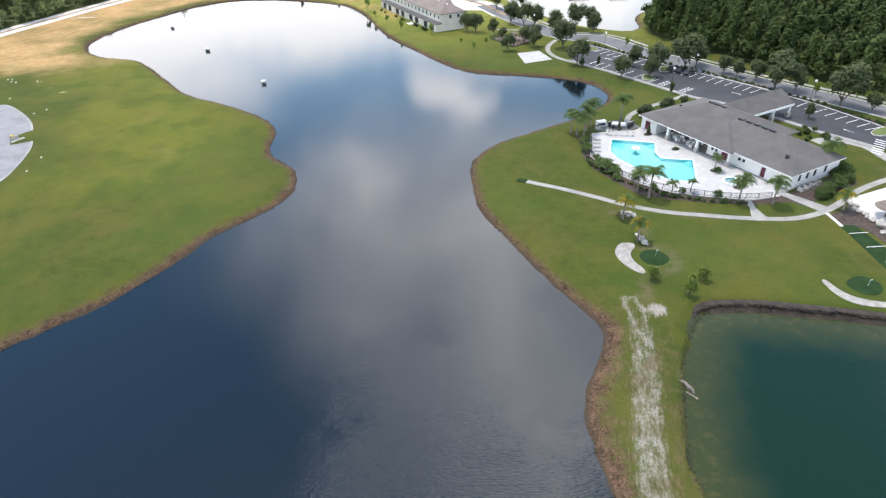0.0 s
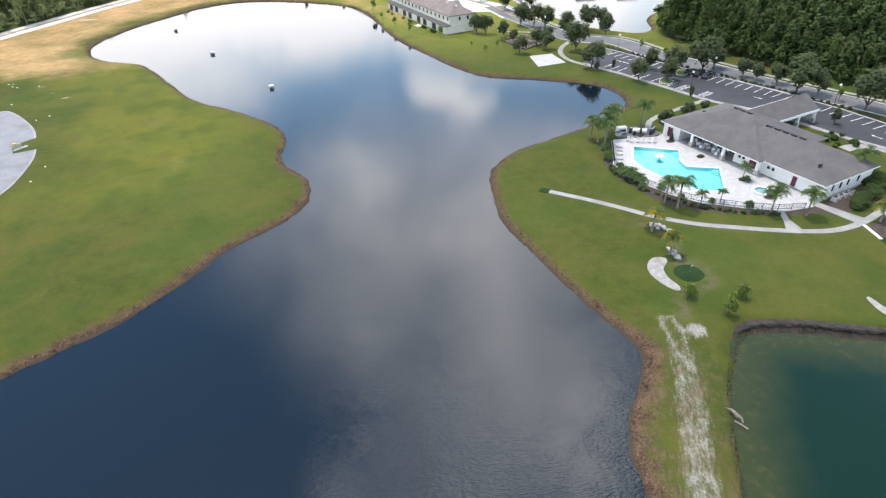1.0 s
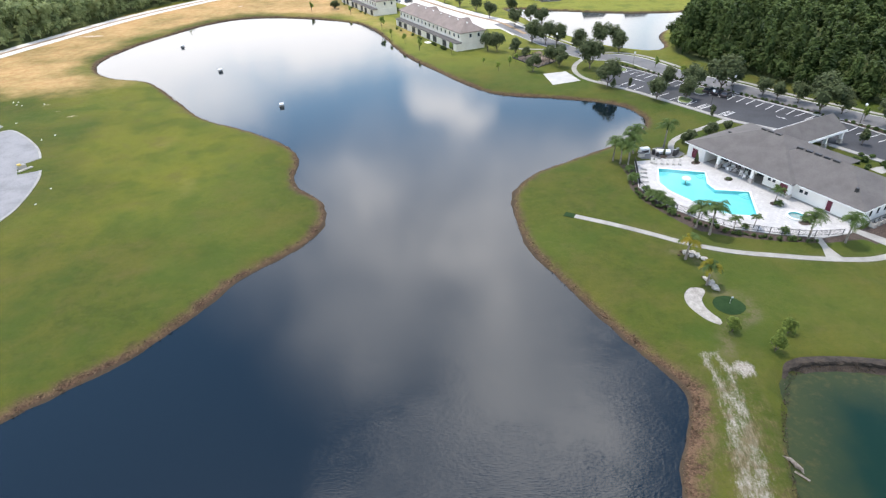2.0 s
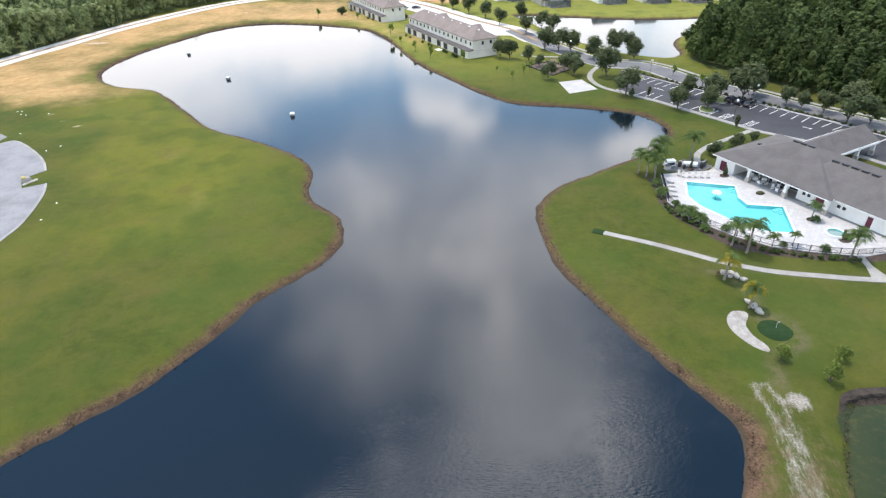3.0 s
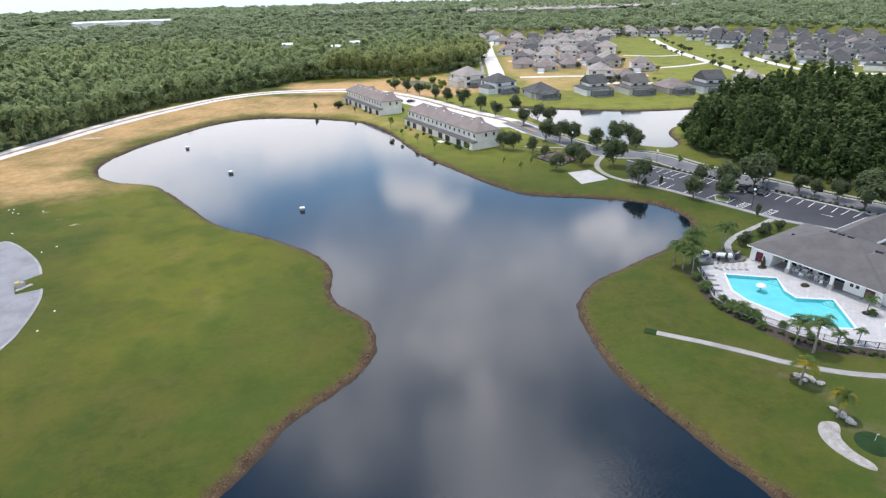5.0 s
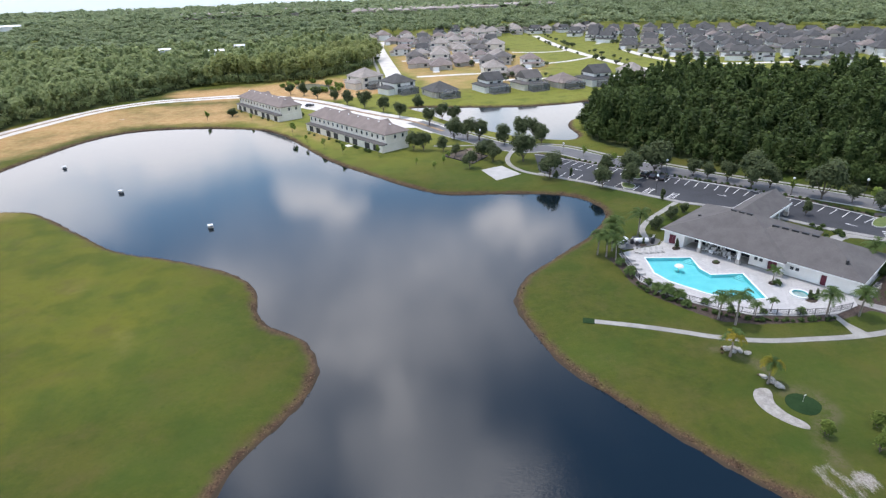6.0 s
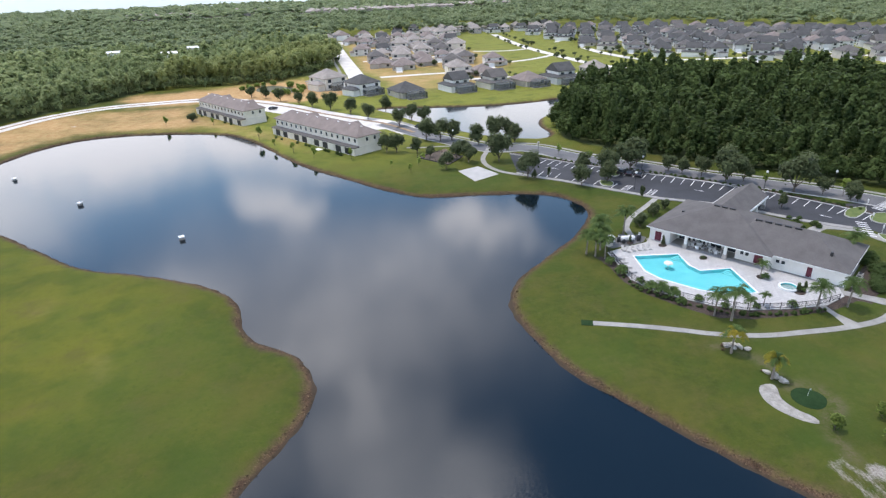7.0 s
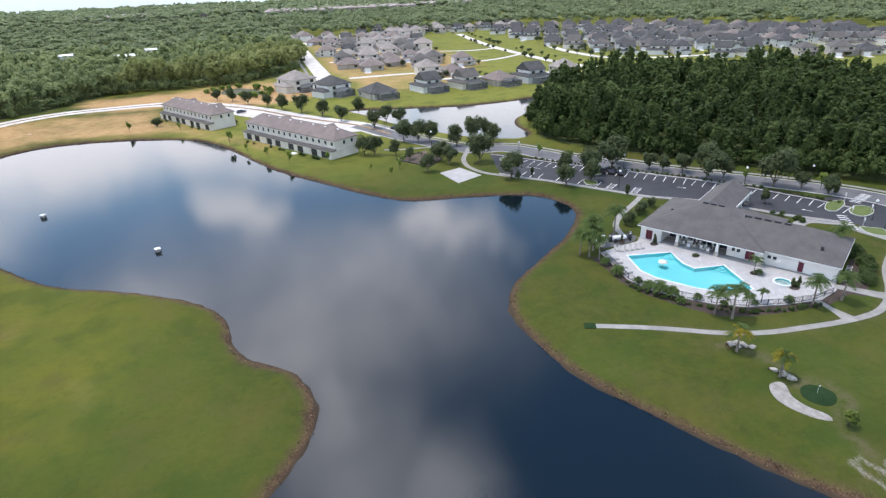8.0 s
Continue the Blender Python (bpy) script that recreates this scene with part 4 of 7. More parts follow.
bay_lines(LOT_BACK, 11.5, 9, -1)
bay_lines(LOT_BACK, 41.5, 13, -1)
bay_lines(LOT_BACK, 79.0, 10, -1)
bay_lines(LOT_FRONT, 7.0, 6, 1, (3,))
bay_lines(LOT_FRONT, 24.5, 3, 1)
for s0, w in ((33.6, 3.2), (40.6, 3.2)):            # hatched access bays
    for k in range(2):
        q, d = place_on(LOT_FRONT, s0 + (k - 0.5) * w / 2)
        n = np.array([-d[1], d[0]])
        c = q + n * 3.0
        part("bay_line", Geo().turned_box(c[0], c[1], 4.8, 0.16, Z + 0.032, Z + 0.037, atan2(n[1], n[0])), PAINT, lot)
    for k in range(6):
        q, d = place_on(LOT_FRONT, s0)
        n = np.array([-d[1], d[0]])
        c = q + n * (0.9 + 0.8 * k)
        part("hatch_line", Geo().turned_box(c[0], c[1], w / 2 * 1.1, 0.16, Z + 0.039, Z + 0.043, atan2(d[1], d[0]) + 0.5), PAINT, lot)

MAIN_ROAD = [(-215, 120), (-186, 212), (-177.1, 246.2), (-169.3, 271.3), (-159.5, 302.1), (-146.3, 331.5), (-126.7, 363.5), (-104.3, 379.1), (-79.3, 381.2), (-54.2, 378.6), (-30.9, 361.3), (-12.0, 335.9), (0.6, 311.7), (13.0, 291.0), (23.3, 274.8), (30.4, 253.1), (37.5, 236.0),
             (47.6, 216.8), (60.4, 210.7), (69.9, 191.7), (80.9, 177.1), (89.9, 162.6), (105.8, 142.9), (114.1, 130.5), (118.9, 119.0), (120, 100), (122, 60)]
road = paved("road_main", ribbon(MAIN_ROAD[14:], 8.4, Z - 0.1, Z + 0.03), ROAD_GREY, "worn grey asphalt road with pale kerbs", "road")
pale = paved("road_new", ribbon(MAIN_ROAD[:16], 11.0, Z - 0.1, Z + 0.026), PALE_ROAD, "bright new concrete road round the lake", "road")
c = spline(MAIN_ROAD[14:], False, 2.0)
paved("pavement_roadside", strip(offset_line(c, 7.6), offset_line(c, 6.2), Z - 0.1, Z + 0.05), CONCRETE, "pale pavement along the wood's edge")
for side in (4.2, -4.5):
    part("kerb", strip(offset_line(c, side + 0.3), offset_line(c, side), Z - 0.05, Z + 0.16), KERB, road)
c = spline(MAIN_ROAD[:16], False, 2.0)
part("verge", strip(offset_line(c, 0.9), offset_line(c, -0.9), Z - 0.02, Z + 0.12), surface("verge_soil", (0.22, 0.14, 0.08), (0.36, 0.26, 0.16), 0.95, 0.3, 4), pale)
paved("road_townhouse_court", plate([(-24.5, 331.0), (-11.9, 311.3), (10.9, 265.7), (23.3, 263.8), (19.2, 283.5), (2.7, 316.2), (-18.3, 347.0), (-35.0, 344.2)], Z - 0.1, Z + 0.022), PALE_ROAD, "bright concrete driveway behind the townhouses", "road")
paved("road_street", ribbon([(30.0, 376.0), (36.0, 394.0), (41.0, 425.0), (49.5, 508.0), (57.0, 580.0), (65.5, 646.0), (79.0, 686.0), (104.0, 706.0), (135.0, 712.0), (172.0, 727.3)], 11, Z - 0.1, Z + 0.03), PALE_ROAD, "bright new residential street", "road")
paved("pavement_street", ribbon([(31.5, 425.0), (36.0, 462.0), (41.5, 520.0), (47.0, 572.0)], 2.0, Z - 0.1, Z + 0.04), CONCRETE, "pale footway beside the new street")
paved("road_boulevard", ribbon([(248.8, 669.8), (217.7, 536.7), (204.8, 435.5), (203.2, 378.4), (219.8, 343.6), (256.5, 319.2)], 7, Z - 0.1, Z + 0.03), PALE_ROAD, "pale boulevard between lawns", "road")
paved("road_row", ribbon([(97.0, 374.5), (112.0, 370.6), (139.3, 365.0), (177.0, 358.2), (200.6, 370.1)], 6, Z - 0.1, Z + 0.028), PALE_ROAD, "pale street behind the waterside houses", "road")
paved("road_estate", ribbon([(253.4, 486.1), (243.6, 432.3), (251.9, 384.8), (327.6, 355.9), (412.2, 310.7)], 7, Z - 0.1, Z + 0.027), PALE_ROAD, "pale estate street", "road")
paved("pavement_cross", ribbon([(139.6, 433.0), (175.1, 439.2), (209.2, 457.5)], 4.5, Z - 0.1, Z + 0.033), PALE_ROAD, "pale path across the green")
paved("pavement_cross_north", ribbon([(162.7, 519.1), (189.0, 505.5), (216.5, 511.7)], 4.5, Z - 0.1, Z + 0.033), PALE_ROAD, "pale path across the green")
upper_arc = spline([(-124.0, 157.2), (-121.6, 159.2), (-116.4, 155.7), (-109.3, 148.9), (-105.2, 144.0), (-102.3, 139.4)], False, 1.2)
lower_arc = spline([(-98.3, 132.3), (-96.3, 128.2), (-94.6, 122.6), (-93.4, 117.0), (-92.8, 111.0), (-94.5, 101.0), (-101, 90)], False, 1.2)
cul = list(map(tuple, upper_arc)) + [(-103.8, 137.2), (-105.4, 135.2), (-102.4, 130.3)] + list(map(tuple, lower_arc)) + [(-120, 80), (-160, 90), (-170, 150), (-149.3, 170.7), (-138, 172), (-130.0, 166.0), (-125.2, 162.3), (-125.6, 159.6)]
circle = paved("road_turning_circle", plate(cul, Z - 0.1, Z + 0.03), surface("turning_concrete", (0.17, 0.17, 0.178), (0.25, 0.25, 0.258), 0.85, 0.2, 3), "grey concrete turning circle with a notch at the meadow's edge", "road")
for arc in (upper_arc, lower_arc):
    part("kerb", strip(offset_line(arc, 0.25), offset_line(arc, -0.25), Z - 0.05, Z + 0.10), CONCRETE, circle)

court = paved("court_slab", plate([(28.0, 196.2), (35.7, 198.3), (38.3, 187.9), (29.0, 184.4)], Z - 0.1, Z + 0.06), surface("court_concrete", (0.37, 0.36, 0.345), (0.47, 0.457, 0.44), 0.8, 0.3, 5), "bare pale concrete sports court on the grass", "court")


def blob(name, pts, z1, material, label, category):
    return tagged(part(name, plate(spline(pts, True, 0.6), Z - 0.1, z1), material), label, category, kind="structure")


blob("bunker", [(31.1, 80.4), (32.8, 80.1), (32.7, 79.0), (31.5, 77.2), (31.5, 74.9), (32.4, 72.7), (31.9, 71.6), (30.5, 72.7), (29.4, 74.8), (29.0, 76.9), (29.6, 79.0)], Z + 0.03, SAND, "kidney-shaped white sand bunker in the lawn", "bunker")
blob("putting_green", [(32.8, 76.6), (34.0, 77.9), (35.9, 78.0), (37.2, 76.4), (37.1, 74.9), (35.7, 73.8), (34.1, 73.7), (32.9, 74.9)], Z + 0.03, TURF, "round dark green putting green", "green")
blob("putting_green", [(61.2, 67.4), (62.8, 68.9), (64.8, 69.2), (66.2, 67.6), (65.6, 65.7), (64.0, 64.7), (62.2, 65.2)], Z + 0.03, TURF, "round dark green putting green beside a curved bunker", "green")
blob("bunker", [(58.1, 68.5), (58.8, 68.6), (59.2, 66.9), (60.2, 64.9), (62.0, 63.7), (64.6, 63.0), (67.2, 62.9), (67.2, 62.1), (63.4, 61.9), (60.6, 62.6), (58.9, 63.9), (58.1, 66.1)], Z + 0.03, SAND, "narrow curved sand bunker in the lawn", "bunker")
for x, y in ((35.3, 76.3), (64.1, 66.9)):
    flag = thing("golf_flag", pose(x, y, Z + 0.03), "small white golf flag standing in the putting green", "flag")
    part("pole", Geo().cone(0, 0, 0, 1.2, 0.02, 0.015, 6), WHITE, flag)
    part("pennant", Geo().box(0.02, 0.3, -0.01, 0.01, 1.0, 1.18), WHITE, flag)

# putting lanes and sandy play area beside the clubhouse
lanes = tagged(part("practice_lanes", plate([(69.9, 84.0), (72.5, 83.6), (73.4, 74.0), (76, 62), (70.3, 64.1), (69.5, 71.0)], Z - 0.1, Z + 0.03), TURF), "dark green practice lanes with white lines", "turf", kind="structure")
for k in range(4):
    part("lane_line", Geo().turned_box(71.6 + 0.35 * k, 81.2 - 4.2 * k, 3.4, 0.12, Z + 0.034, Z + 0.038, 0.05), PAINT, lanes)
paved("pavement_white_kerb", Geo().turned_box(70.0, 85.6, 0.5, 4.4, Z - 0.1, Z + 0.14, 0.02), TRIM, "low white concrete kerb beside the path", "kerb")
paved("sand_court", plate([(76.8, 92.8), (88.5, 97.4), (100, 94), (98, 74), (77.9, 80.1), (76.2, 86.1)], Z - 0.1, Z + 0.035), WHITE_SAND, "bright white sand volleyball court", "court")
paved("planting_bed", plate([(70.5, 87.4), (74.4, 89.1), (76.6, 92.6), (77.0, 83.2), (74.5, 76.1), (73.2, 82.8), (70.3, 84.2)], Z - 0.1, Z + 0.025), MULCH, "brown mulch bed beside the sand court", "bed")


# ---------------------------------------------------------------- pool, deck and clubhouse
def flat_with_hole(outer, inner, z):
    tris = geometry.tessellate_polygon([[Vector((x, y, 0)) for x, y in ring] for ring in (outer, inner)])
    pts = [(x, y, z) for ring in (outer, inner) for x, y in ring]
    flip = lambda t: t if (Vector(pts[t[1]]) - Vector(pts[t[0]])).cross(Vector(pts[t[2]]) - Vector(pts[t[0]])).z > 0 else t[::-1]
    return Geo().add(pts, [flip(tuple(t)) for t in tris])


def sheet(ring, z):
    tris = geometry.tessellate_polygon([[Vector((x, y, 0)) for x, y in ring]])
    pts = [(x, y, z) for x, y in ring]
    flip = lambda t: t if (Vector(pts[t[1]]) - Vector(pts[t[0]])).cross(Vector(pts[t[2]]) - Vector(pts[t[0]])).z > 0 else t[::-1]
    return Geo().add(pts, [flip(tuple(t)) for t in tris])


def skirt(ring, z0, z1, inward=False):
    n = len(ring)
    f = [(i, (i + 1) % n, n + (i + 1) % n, n + i) for i in range(n)]
    return Geo().add([(x, y, z0) for x, y in ring] + [(x, y, z1) for x, y in ring], [t[::-1] for t in f] if inward else f)


DZ = 1.02
POOL_OUT = [tuple(p) for p in grow(POOL_LINE, 0.45)]
deck = tagged(part("pool_deck", flat_with_hole(DECK_LINE, POOL_OUT, DZ), DECK), "white paved pool deck with sharp corners", "deck", kind="structure")
part("edge", skirt(DECK_LINE[::1], Z - 0.2, DZ), CONCRETE, deck)
pool = thing("swimming_pool", pose(0, 0, 0), "angular turquoise swimming pool with pale coping set into a white deck", "pool")
part("coping", flat_with_hole(POOL_OUT, POOL_LINE, DZ + 0.03), POOL_EDGE, pool)
part("basin_wall", skirt(POOL_LINE, -0.9, DZ + 0.03, True), POOL_TILE, pool)
part("basin_floor", plate(POOL_LINE, -0.8, 0.30), POOL_TILE, pool)
surf = part("water_surface", sheet(POOL_LINE, 0.96), POOL_WATER, pool, "clear turquoise water")
surf.visible_shadow = False
for k in range(3):                                  # entry steps in two corners
    r = 1.7 - 0.45 * k
    for cx, cy, a0 in ((49.3, 120.0, 165), (54.3, 110.6, 145)):
        fan = [(cx, cy)] + [(cx + r * cos(radians(a0 + 12 * j)), cy + r * sin(radians(a0 + 12 * j))) for j in range(10)]
        part("step", Geo().prism(fan, -0.4, 0.45 + 0.15 * k), POOL_STEP, pool, "pale curved pool step")
mush = thing("mushroom_fountain", pose(44.1, 116.6, 0.05), "pale mushroom fountain standing in the pool", "fountain")
part("stem", Geo().cone(0, 0, -1.1, 1.5, 0.16, 0.12, 10), CREAM, mush)
part("cap", Geo().cone(0, 0, 1.5, 1.75, 0.95, 0.75, 16).cone(0, 0, 1.75, 1.95, 0.75, 0.2, 16), CREAM, mush)
spa = thing("spa_pool", pose(58.3, 100.5, DZ), "round raised spa with turquoise water on the deck", "spa")
ring = [(1.35 * cos(2 * pi * k / 24), 1.35 * sin(2 * pi * k / 24)) for k in range(24)]
rout = [(1.75 * cos(2 * pi * k / 24), 1.75 * sin(2 * pi * k / 24)) for k in range(24)]
part("rim", flat_with_hole(rout, ring, 0.35), POOL_EDGE, spa)
part("outer_wall", skirt(rout, -0.1, 0.35), POOL_EDGE, spa)
part("inner_wall", skirt(ring, -0.4, 0.35, True), POOL_TILE, spa)
part("seat_floor", plate(ring, -0.5, -0.2), POOL_TILE, spa)
ws = part("water_surface", sheet(ring, 0.22), POOL_WATER, spa, "clear turquoise water")
ws.visible_shadow = False

club = thing("clubhouse", pose(48.2, 129.5, DZ, 0, 0, degrees_club := math.degrees(atan2(-0.889, 0.458))), "white stucco clubhouse with a large hipped grey shingle roof", "building")
EAVE, SL = 3.05, 0.40


def wall_with_openings(x0, x1, y, openings, h, thick=0.25):
    """A wall along x at y, with holes (x0, x1, z0, z1), as one connected shell."""
    xs = sorted({x0, x1, *(v for o in openings for v in o[:2])})
    zs = sorted({0.0, float(h), *(float(v) for o in openings for v in o[2:])})
    full = {}
    for i in range(len(xs) - 1):
        for k in range(len(zs) - 1):
            cx, cz = (xs[i] + xs[i + 1]) / 2, (zs[k] + zs[k + 1]) / 2
            full[i, k] = not any(a < cx < b and c < cz < d for a, b, c, d in openings)
    g, index = Geo(), {}

    def at(i, j, k):
        if (i, j, k) not in index:
            index[i, j, k] = len(g.v)
            g.v.append((xs[i], y + j * thick, zs[k]))
        return index[i, j, k]

    for (i, k), solid in full.items():
        if not solid:
            continue
        g.f.append((at(i, 0, k), at(i + 1, 0, k), at(i + 1, 0, k + 1), at(i, 0, k + 1)))
        g.f.append((at(i + 1, 1, k), at(i, 1, k), at(i, 1, k + 1), at(i + 1, 1, k + 1)))
        for di, dk, quad in ((-1, 0, ((i, 1, k), (i, 0, k), (i, 0, k + 1), (i, 1, k + 1))), (1, 0, ((i + 1, 0, k), (i + 1, 1, k), (i + 1, 1, k + 1), (i + 1, 0, k + 1))),
                             (0, -1, ((i, 1, k), (i + 1, 1, k), (i + 1, 0, k), (i, 0, k))), (0, 1, ((i, 0, k + 1), (i + 1, 0, k + 1), (i + 1, 1, k + 1), (i, 1, k + 1)))):
            if not full.get((i + di, k + dk), False):
                g.f.append(tuple(at(*q) for q in quad))
    return g


def ring_frame(x0, x1, y0, y1, z0, z1, t=0.07):
    """A rectangular frame in the plane of x and z, in one piece."""
    o = [(x0, z0), (x1, z0), (x1, z1), (x0, z1)]
    n = [(x0 + t, z0 + t), (x1 - t, z0 + t), (x1 - t, z1 - t), (x0 + t, z1 - t)]
    v = [(x, y, z) for y in (y0, y1) for loop in (o, n) for x, z in loop]
    f = []
    for i in range(4):
        j = (i + 1) % 4
        f += [(i, j, 4 + j, 4 + i), (8 + j, 8 + i, 12 + i, 12 + j), (j, i, 8 + i, 8 + j), (4 + i, 4 + j, 12 + j, 12 + i)]
    return Geo().add(v, f)


def glazed(parent, name, x0, x1, y, z0, z1, material, bars=1, label=""):
    """A frame with its panes, set into an opening of a wall along x."""
    win = part(name, ring_frame(x0, x1, y - 0.06, y + 0.02, z0, z1), TRIM, parent, label)
    w = (x1 - x0 - 0.14) / bars
    for k in range(bars):
        part("pane", Geo().box(x0 + 0.07 + k * w + 0.02, x0 + 0.07 + (k + 1) * w - 0.02, y - 0.03, y - 0.01, z0 + 0.07, z1 - 0.07), material, win)
    return win


part("floor_slab", Geo().box(0.2, 38.2, 0.05, 21.6, -0.5, -0.004), CONCRETE, club, "pale concrete floor")
part("wall", wall_with_openings(0.6, 5.2, 0.7, [(1.7, 3.3, 0, 2.3)], EAVE), STUCCO, club)
part("wall", Geo().box(4.95, 5.2, 0.95, 5.0, 0, EAVE), STUCCO, club)
part("wall", wall_with_openings(5.2, 18.4, 5.0, [(5.5, 8.2, 0, 2.7), (8.5, 11.4, 0, 2.7), (11.7, 14.8, 0, 2.7), (15.1, 18.0, 0, 2.7)], EAVE), STUCCO, club)
part("wall", Geo().box(18.4, 18.65, 2.4, 5.0, 0, EAVE), STUCCO, club)
part("wall", wall_with_openings(18.65, 25.2, 2.4, [(19.2, 20.0, 1.1, 2.2), (20.2, 21.0, 1.1, 2.2), (21.9, 23.7, 0, 2.4)], EAVE), STUCCO, club)
part("wall", Geo().box(24.95, 25.2, 2.65, 2.9, 0, EAVE), STUCCO, club)
part("wall", wall_with_openings(25.2, 37.9, 2.4, [(25.9, 26.7, 1.3, 2.1), (26.9, 27.7, 1.3, 2.1), (31.4, 32.5, 0, 2.2)], EAVE), STUCCO, club)
part("wall", Geo().box(0.6, 0.85, 0.95, 21.4, 0, EAVE), STUCCO, club)
part("wall", Geo().box(0.85, 21.4, 21.15, 21.4, 0, EAVE), STUCCO, club)
part("wall", Geo().box(21.15, 21.4, 17.4, 21.15, 0, EAVE).box(21.4, 37.9, 17.15, 17.4, 0, EAVE), STUCCO, club)
ys_open = [(4.6, 5.5), (7.0, 7.9), (9.3, 10.2), (12.6, 13.5)]
swap = lambda g, off: Geo().add([(off - y, x, z) for x, y, z in g.v], g.f)      # turn a wall along x into one along y
part("wall", swap(wall_with_openings(2.65, 17.15, 0, [(a, b, 0.9, 2.5) for a, b in ys_open], EAVE), 37.9), STUCCO, club)
for a, b in ys_open:
    w = part("window", swap(ring_frame(a, b, 0.03, 0.1, 0.9, 2.5), 37.9), TRIM, club)
    part("pane", Geo().box(37.82, 37.84, a + 0.07, b - 0.07, 0.97, 2.43), GLASS, w)
glazed(club, "door", 1.7, 3.3, 0.85, 0, 2.3, RED, 2, "pair of maroon doors")
glazed(club, "window", 5.5, 8.2, 5.15, 0, 2.7, GLASS, 2)
glazed(club, "window", 8.5, 11.4, 5.15, 0, 2.7, GLASS, 3)
glazed(club, "window", 11.7, 14.8, 5.15, 0, 2.7, GLASS, 3)
glazed(club, "door", 15.1, 18.0, 5.15, 0, 2.7, GLASS, 2, "dark glazed door")
glazed(club, "window", 19.2, 20.0, 2.55, 1.1, 2.2, GLASS)
glazed(club, "window", 20.2, 21.0, 2.55, 1.1, 2.2, GLASS)
glazed(club, "door", 21.9, 23.7, 2.55, 0, 2.4, RED, 2, "pair of maroon doors")
glazed(club, "window", 25.9, 26.7, 2.55, 1.3, 2.1, GLASS)
glazed(club, "window", 26.9, 27.7, 2.55, 1.3, 2.1, GLASS)
glazed(club, "door", 31.4, 32.5, 2.55, 0, 2.2, RED, 1, "single maroon door")
for u in (8.7, 16.9, 25.1):                         # lanai columns on stone bases
    col = part("column", Geo().box(u - 0.28, u + 0.28, 0.55, 1.1, 1.0, EAVE - 0.3), STUCCO, club)
    part("stone_base", Geo().box(u - 0.42, u + 0.42, 0.42, 1.24, 0, 1.0), STONE, col, "stacked stone base")
part("beam", Geo().box(5.2, 25.4, 0.6, 1.05, EAVE - 0.3, EAVE), TRIM, club)
part("roof", Geo().hip(0, 25.6, 0, 22.0, EAVE, SL), SHINGLE, club, "grey shingle hipped roof")
part("roof", Geo().hip(12, 38.5, 1.25, 18.2, EAVE - 0.012, 0.43), SHINGLE, club)
fas = Geo().box(0, 25.6, -0.05, 0, EAVE - 0.02, EAVE + 0.17).box(25.6, 38.5, 1.2, 1.25, EAVE - 0.03, EAVE + 0.155).box(38.5, 38.55, 1.2, 18, EAVE - 0.02, EAVE + 0.17).box(-0.05, 0, -0.05, 22, EAVE - 0.02, EAVE + 0.17)
part("fascia", fas, TRIM, club)
porch = Geo().gable(14, 36.6, 5.8, 14.2, EAVE, 0.62)
porch.v = [(y, x, z) for x, y, z in porch.v]
porch.f = [f[::-1] for f in porch.f]
part("porch_roof", porch, SHINGLE, club, "gabled grey shingle entrance roof")
part("porch_fascia", Geo().box(14.2, 14.3, 21.5, 36.7, EAVE - 0.35, EAVE + 0.22).box(5.7, 5.8, 21.5, 36.7, EAVE - 0.35, EAVE + 0.22).box(5.8, 14.2, 36.6, 36.7, EAVE - 0.35, EAVE + 0.2), TRIM, club)
for x, y in ((13.7, 36), (6.3, 36), (13.7, 30), (6.3, 30)):
    col = part("column", Geo().box(x - 0.3, x + 0.3, y - 0.3, y + 0.3, 1.0, EAVE), STUCCO, club)
    part("stone_base", Geo().box(x - 0.45, x + 0.45, y - 0.45, y + 0.45, -0.1, 1.0), STONE, col, "stacked stone base")
zr = EAVE + 0.22
for k in range(3):
    part("ridge_vent", Geo().box(10.2 + k * 1.65, 11.4 + k * 1.65, 10.2, 10.75, zr + 9.6 * SL, zr + 10.6 * SL + 0.16), DARK, club)
for k in range(5):
    part("ridge_vent", Geo().box(19.3 + k * 1.85, 20.6 + k * 1.85, 9.0, 9.55, zr + 7.3 * 0.43, zr + 8.2 * 0.43 + 0.16), DARK, club)
for u, v in ((4.4, 8.5), (34.5, 4.6)):
    part("roof_vent", Geo().box(u - 0.25, u + 0.25, v - 0.25, v + 0.25, zr + 0.3 * SL, zr + min(u, v) * SL + 0.3), DARK, club)


